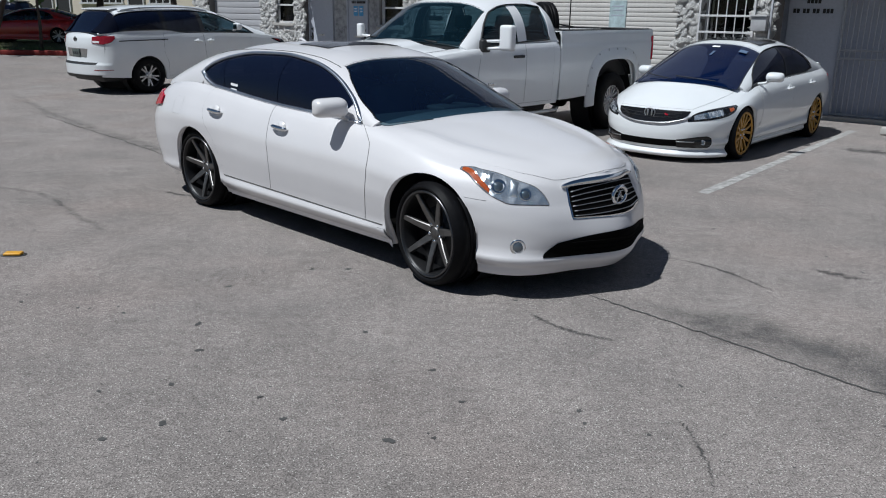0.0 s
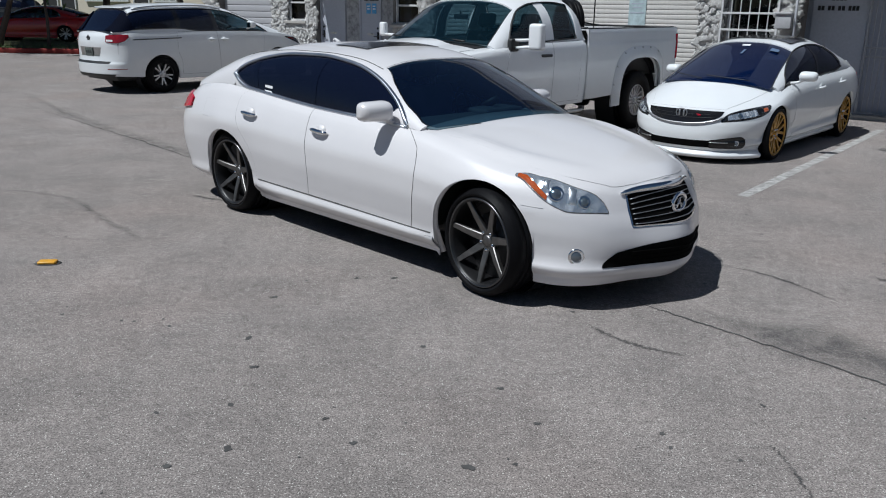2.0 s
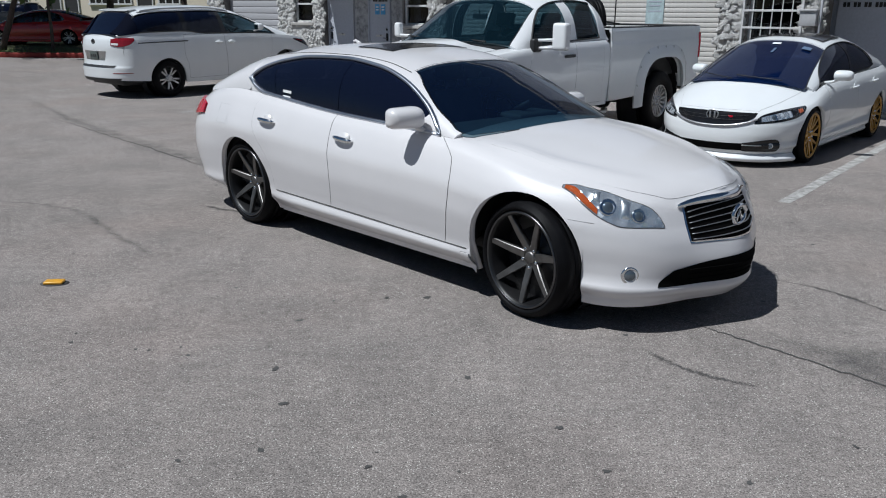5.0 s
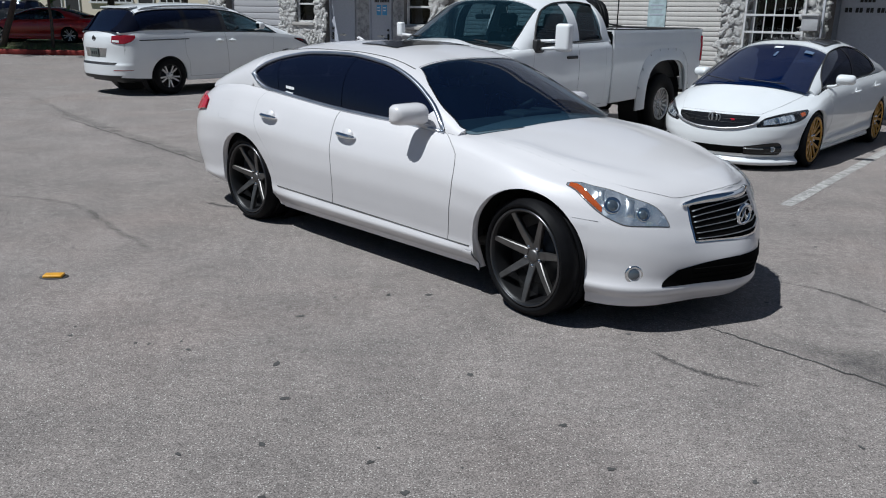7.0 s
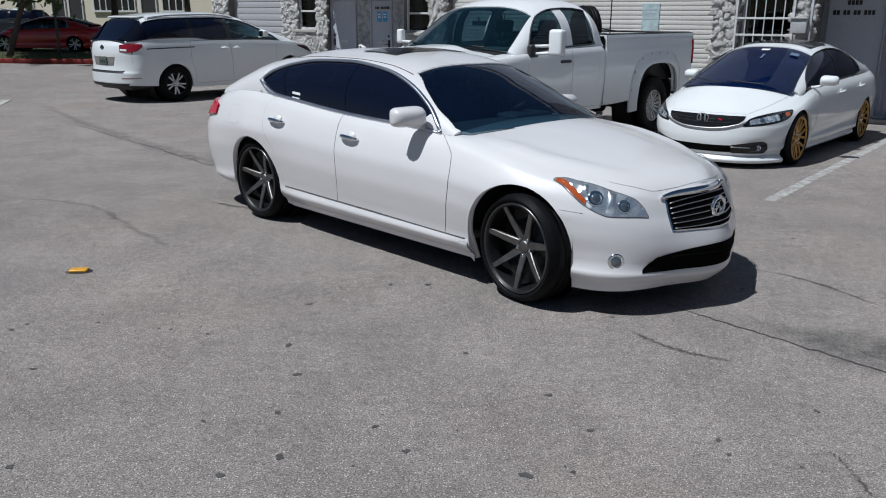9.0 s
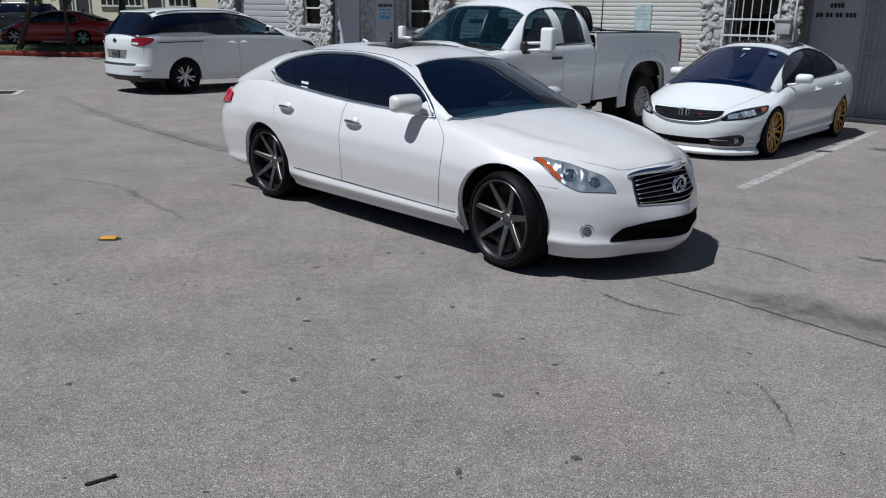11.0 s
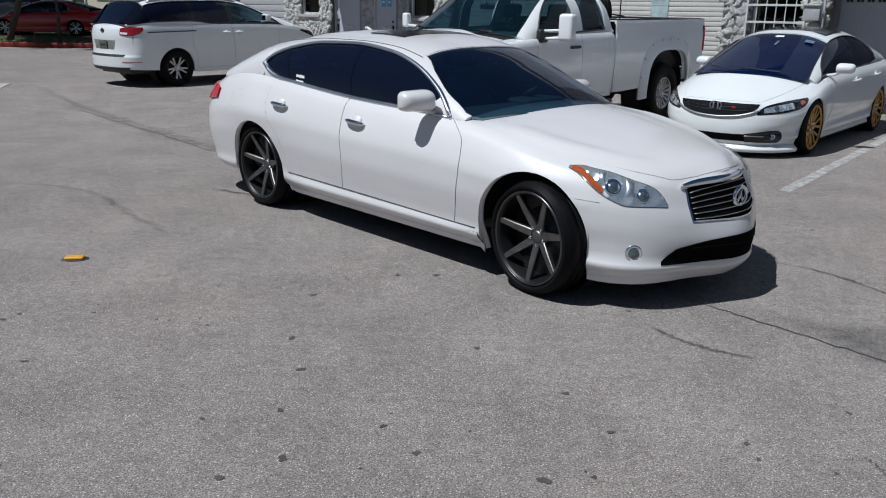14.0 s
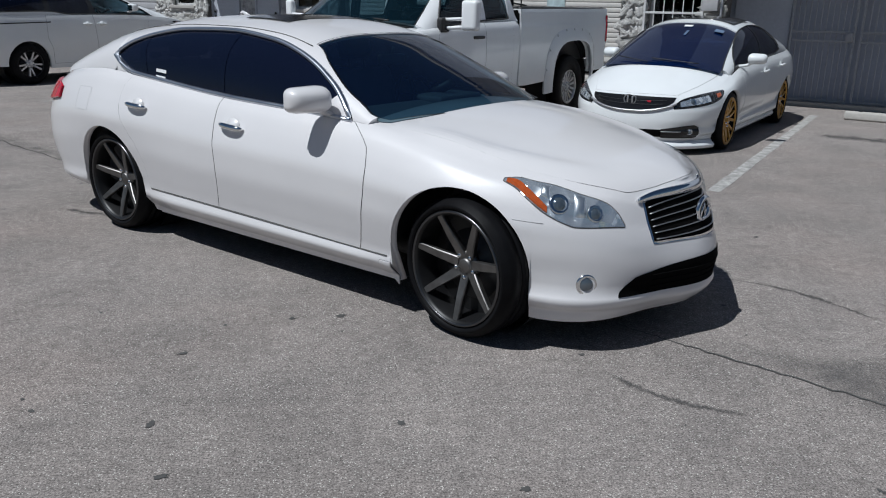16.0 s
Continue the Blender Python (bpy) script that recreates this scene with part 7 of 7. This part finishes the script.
ground_mark("seam_crack", [(0.72, 4.85), (0.98, 4.57), (1.5, 4.02), (2.09, 3.38), (2.8, 2.7), (4.2, 1.4)], 0.016, M_CRACK, "long dark crack across the asphalt", wob=0.005, n=120)
ground_mark("patch_edge", [(1.1, 4.62), (1.7, 4.1), (2.3, 3.5), (3.0, 2.9), (4.5, 1.6)], 0.85, M_WORN, "darker worn band beside the crack", 0.002, 0.02, "stain")
ground_mark("tyre_scuff", [(0.50, 4.36), (0.62, 4.16), (0.78, 4.02), (0.98, 3.92)], 0.065, M_SCUFF_SHADE, "curved dark tyre scuff on asphalt", 0.003, 0.004, "stain")
ground_mark("tyre_scuff", [(1.55, 5.50), (1.80, 5.32), (1.98, 5.05), (2.1, 4.76)], 0.06, M_SCUFF_SHADE, "curved dark tyre scuff on asphalt", 0.003, 0.004, "stain")
ground_mark("tyre_scuff", [(1.07, 3.12), (1.10, 2.95), (1.10, 2.75), (1.06, 2.5)], 0.028, M_SCUFF_SHADE, "short dark tyre scuff on asphalt", 0.003, 0.005, "stain")
ground_mark("hairline_crack", [(-4.9, 7.35), (-4.28, 7.24), (-3.8, 7.05), (-3.0, 6.2), (-2.31, 5.52)], 0.13, M_PATCH, "faint worn seam with dark grit", 0.003, 0.01)
ground_mark("patch_edge", [(-9.5, 16.4), (-6.63, 12.76), (-5.1, 11.05), (-3.74, 9.63), (-2.6, 8.6)], 0.55, M_PATCH, "dark worn seam of an old patch", 0.002, 0.02, "stain")
ground_mark("patch_crack", [(-7.6, 13.5), (-5.95, 11.82), (-4.71, 10.54), (-3.45, 9.2), (-2.7, 8.45)], 0.035, M_SCUFF_SHADE, "thin dark crack along the old patch", 0.003, 0.012)
ground_mark("tar_stain", [(2.5, 5.3), (2.67, 5.17), (2.85, 5.05)], 0.16, M_SCUFF_SHADE, "small oil stain on asphalt", 0.003, 0.01, "stain", 20)
# painted shadow: the sedan's underside shade showing past its rear tyre
ground_mark("tar_stain", [(-2.75, 7.25), (-2.5, 7.12), (-2.2, 7.0)], 0.12, M_SCUFF_SHADE, "painted shadow strip behind the parked sedan's rear wheel", 0.003, 0.01, "stain", 20)
ground_mark("tar_stain", [(5.05, 10.75), (5.5, 10.4), (6.3, 9.9)], 0.6, M_SCUFF_SHADE, "dark oil stain in the parking bay", 0.003, 0.03, "stain", 20)
ground_mark("tar_stain", [(5.3, 9.75), (5.8, 9.4), (6.5, 9.0)], 0.22, M_SCUFF_SHADE, "dark oil drips in the parking bay", 0.003, 0.03, "stain", 20)


def tar_spots():
    """Old gum and tar dots pressed into the surface."""
    b = B()
    rng = random.Random(77)
    known = [(-0.38, 3.96), (-1.30, 4.01), (0.0, 3.51), (-1.18, 3.66), (-0.87, 5.01), (-0.63, 5.04), (-1.32, 4.63), (2.16, 6.32), (-1.18, 3.28), (-2.09, 2.80), (-0.14, 2.84), (-1.09, 2.92), (-0.60, 2.99), (-0.3, 2.2),
             (-2.81, 4.22), (-2.85, 4.14), (-2.43, 4.27), (-2.06, 4.20), (-1.99, 4.19), (-1.77, 4.14), (-1.82, 5.14), (-0.75, 3.18), (0.66, 3.14), (0.04, 2.87), (0.15, 3.19), (0.92, 2.95)]
    for k in range(190):
        if k < len(known):
            x, y = known[k]
            r = rng.uniform(0.019, 0.028) if k < 14 else rng.uniform(0.012, 0.019)
        else:
            x, y = rng.uniform(-6, 5), 1.6 + 9 * rng.random() ** 1.4
            r = 0.008 + 0.016 * rng.random() ** 2
        ph, el = rng.uniform(0, 6.28), rng.uniform(0.5, 1)
        ring = []
        for a in np.linspace(0, 2 * math.pi, 10, endpoint=False):
            q = r * rng.uniform(0.45, 1.25)
            u, w = q * math.cos(a), q * el * math.sin(a)
            ring.append(b.bm.verts.new((x + u * math.cos(ph) - w * math.sin(ph), y + u * math.sin(ph) + w * math.cos(ph), 0.0025)))
        b.bm.faces.new(ring)
    tagged(part("tar_spot", b, plain("tar_spots", (0.07, 0.068, 0.066), 0.8, vary=0.3, scale=20), smooth=False), "scattered old gum and tar spots", "stain", kind="stuff")


tar_spots()


def paint_line(p, q, w, label, z=0.004):
    b = B()
    p, q = Vector((*p, 0)), Vector((*q, 0))
    d = (q - p).normalized()
    s = Vector((-d.y, d.x, 0))
    n = 40
    rng = random.Random(int(abs(p.x) * 100))
    b.grid([[p.lerp(q, k / n) - s * (w / 2 + rng.uniform(-0.006, 0.006)) + Vector((0, 0, z)), p.lerp(q, k / n) + s * (w / 2 + rng.uniform(-0.006, 0.006)) + Vector((0, 0, z))] for k in range(n + 1)])
    o = part("bay_line", b, M_WORNLINE, None, smooth=False)
    if o.data.polygons[0].normal.z < 0:
        o.data.flip_normals()
    return tagged(o, label, "road marking", "bay lines", kind="structure")


M_WORNLINE = stain_mat("worn_line_paint_film", (0.50, 0.49, 0.47), 0.40, 9, 0.9)
paint_line((2.45, 7.68), (6.08, 12.50), 0.11, "worn white bay line on asphalt")
for p, q in (((-9.26, 16.96), (-8.95, 17.32)), ((-7.54, 15.59), (-7.2, 16.03)), ((-5.24, 13.71), (-4.94, 13.95))):
    paint_line(p, q, 0.09, "almost worn away white bay line")


def wheel_stop(s, d):
    e = thing("wheel_stop", fpose(s, d), "pale concrete wheel stop on the asphalt", "wheel stop")
    b = B()
    b.box((0, 0, 0.06), (1.8, 0.16, 0.12), None, 0.03, 2)
    for v in b.bm.verts:
        if v.co.z > 0.08:
            v.co.y *= 0.75
    part("block", b, M_CONCRETE, e)
    for x in (-0.7, 0.7):
        b = B()
        b.disc((x, 0, 0.12), 0.018, (0, 0, 1), 10, 0.004)
        part("anchor_pin", b, M_RIMBLACK, e)


wheel_stop(-1.70, 13.45)


def road_reflector(x, y):
    e = thing("road_reflector", pose(x, y, 0, 0, 0, 8), "amber road reflector in a black bitumen pad", "road reflector")
    b = B()
    b.disc((0, 0, 0.001), 0.088, (0, 0, 1), 26, 0.003, rx=0.055)
    part("bitumen_pad", b, M_CRACK, e)
    b = B()
    b.box((0, 0, 0.012), (0.115, 0.07, 0.018), None, 0.007, 2)
    part("lens", b, M_YELLOW, e)


road_reflector(-2.975, 5.165)


def drain(x, y):
    e = thing("drain", pose(x, y, 0, 0, 0, 20), "iron storm drain grate in a concrete collar", "drain")
    b = B()
    for c, s in (((0, 0.42, 0.004), (1.3, 0.14, 0.012)), ((0, -0.42, 0.004), (1.3, 0.14, 0.012)), ((0.58, 0, 0.004), (0.14, 0.7, 0.012)), ((-0.58, 0, 0.004), (0.14, 0.7, 0.012))):
        b.box(c, s)
    part("collar", b, M_CONCRETE, e, smooth=False)
    b = B()
    b.box((0, 0, 0.002), (1.02, 0.7, 0.004))
    part("pit", b, M_CRACK, e, smooth=False)
    for k in range(11):
        b = B()
        b.box((-0.46 + k * 0.092, 0, 0.008), (0.035, 0.70, 0.012))
        part("grate_bar", b, M_RIMBLACK, e, smooth=False)


drain(-10.1, 15.35)


def litter_stick(x, y, a, ln):
    b = B()
    b.box((0, 0, 0.008), (ln, 0.009, 0.010), None, 0.005, 2)
    b.box((ln * 0.4, 0, 0.009), (ln * 0.2, 0.013, 0.013), None, 0.006, 2)
    o = part("black_strip", b, M_BLACK, None)
    o.matrix_basis = pose(x, y, 0, 0, 0, a)
    tagged(o, "thin black plastic strip lying on asphalt", "litter")


litter_stick(-1.59, 2.045, 38, 0.11)

# ---------------------------------------------------------------- the vehicles
sports_sedan(pose(-0.512, 6.352, 0, 0, 0, -43.5))
compact_sedan(pose(3.66, 11.27, 0, 0, 0, -129.2), "white compact sedan with gold rims and dark tinted glass", M_WHITE, (M_RUBBER, M_GOLD))
minivan(pose(-6.07, 17.97, 0.032, 0, -1.2, 51), "white minivan with tinted windows parked before the building", M_WHITE, droop=0.021)
pickup(pose(0.27, 11.285, 0, 0, 0, -130.0))
spare_wheel(pose(0.27, 11.285, 0, 0, 0, -130.0) @ pose(-1.15, 0.25, 1.50, 0, 0, 60))
compact_sedan(pose(-17.75, 33.2, 0.247, 0, 0, 180) @ Matrix.Diagonal((1.07, 1.07, 0.98, 1)), "dark red sedan parked in tree shade beyond the kerb", M_RED, (M_RIMBLACK, M_ALLOY), False, M_SHIELD, M_CABGLASS, "pair")
minivan(pose(-23.0, 38.5, 0.25, 0, 0, 180), "black van parked behind the red sedan", M_DARKCAR, M_TINT, "black_van")
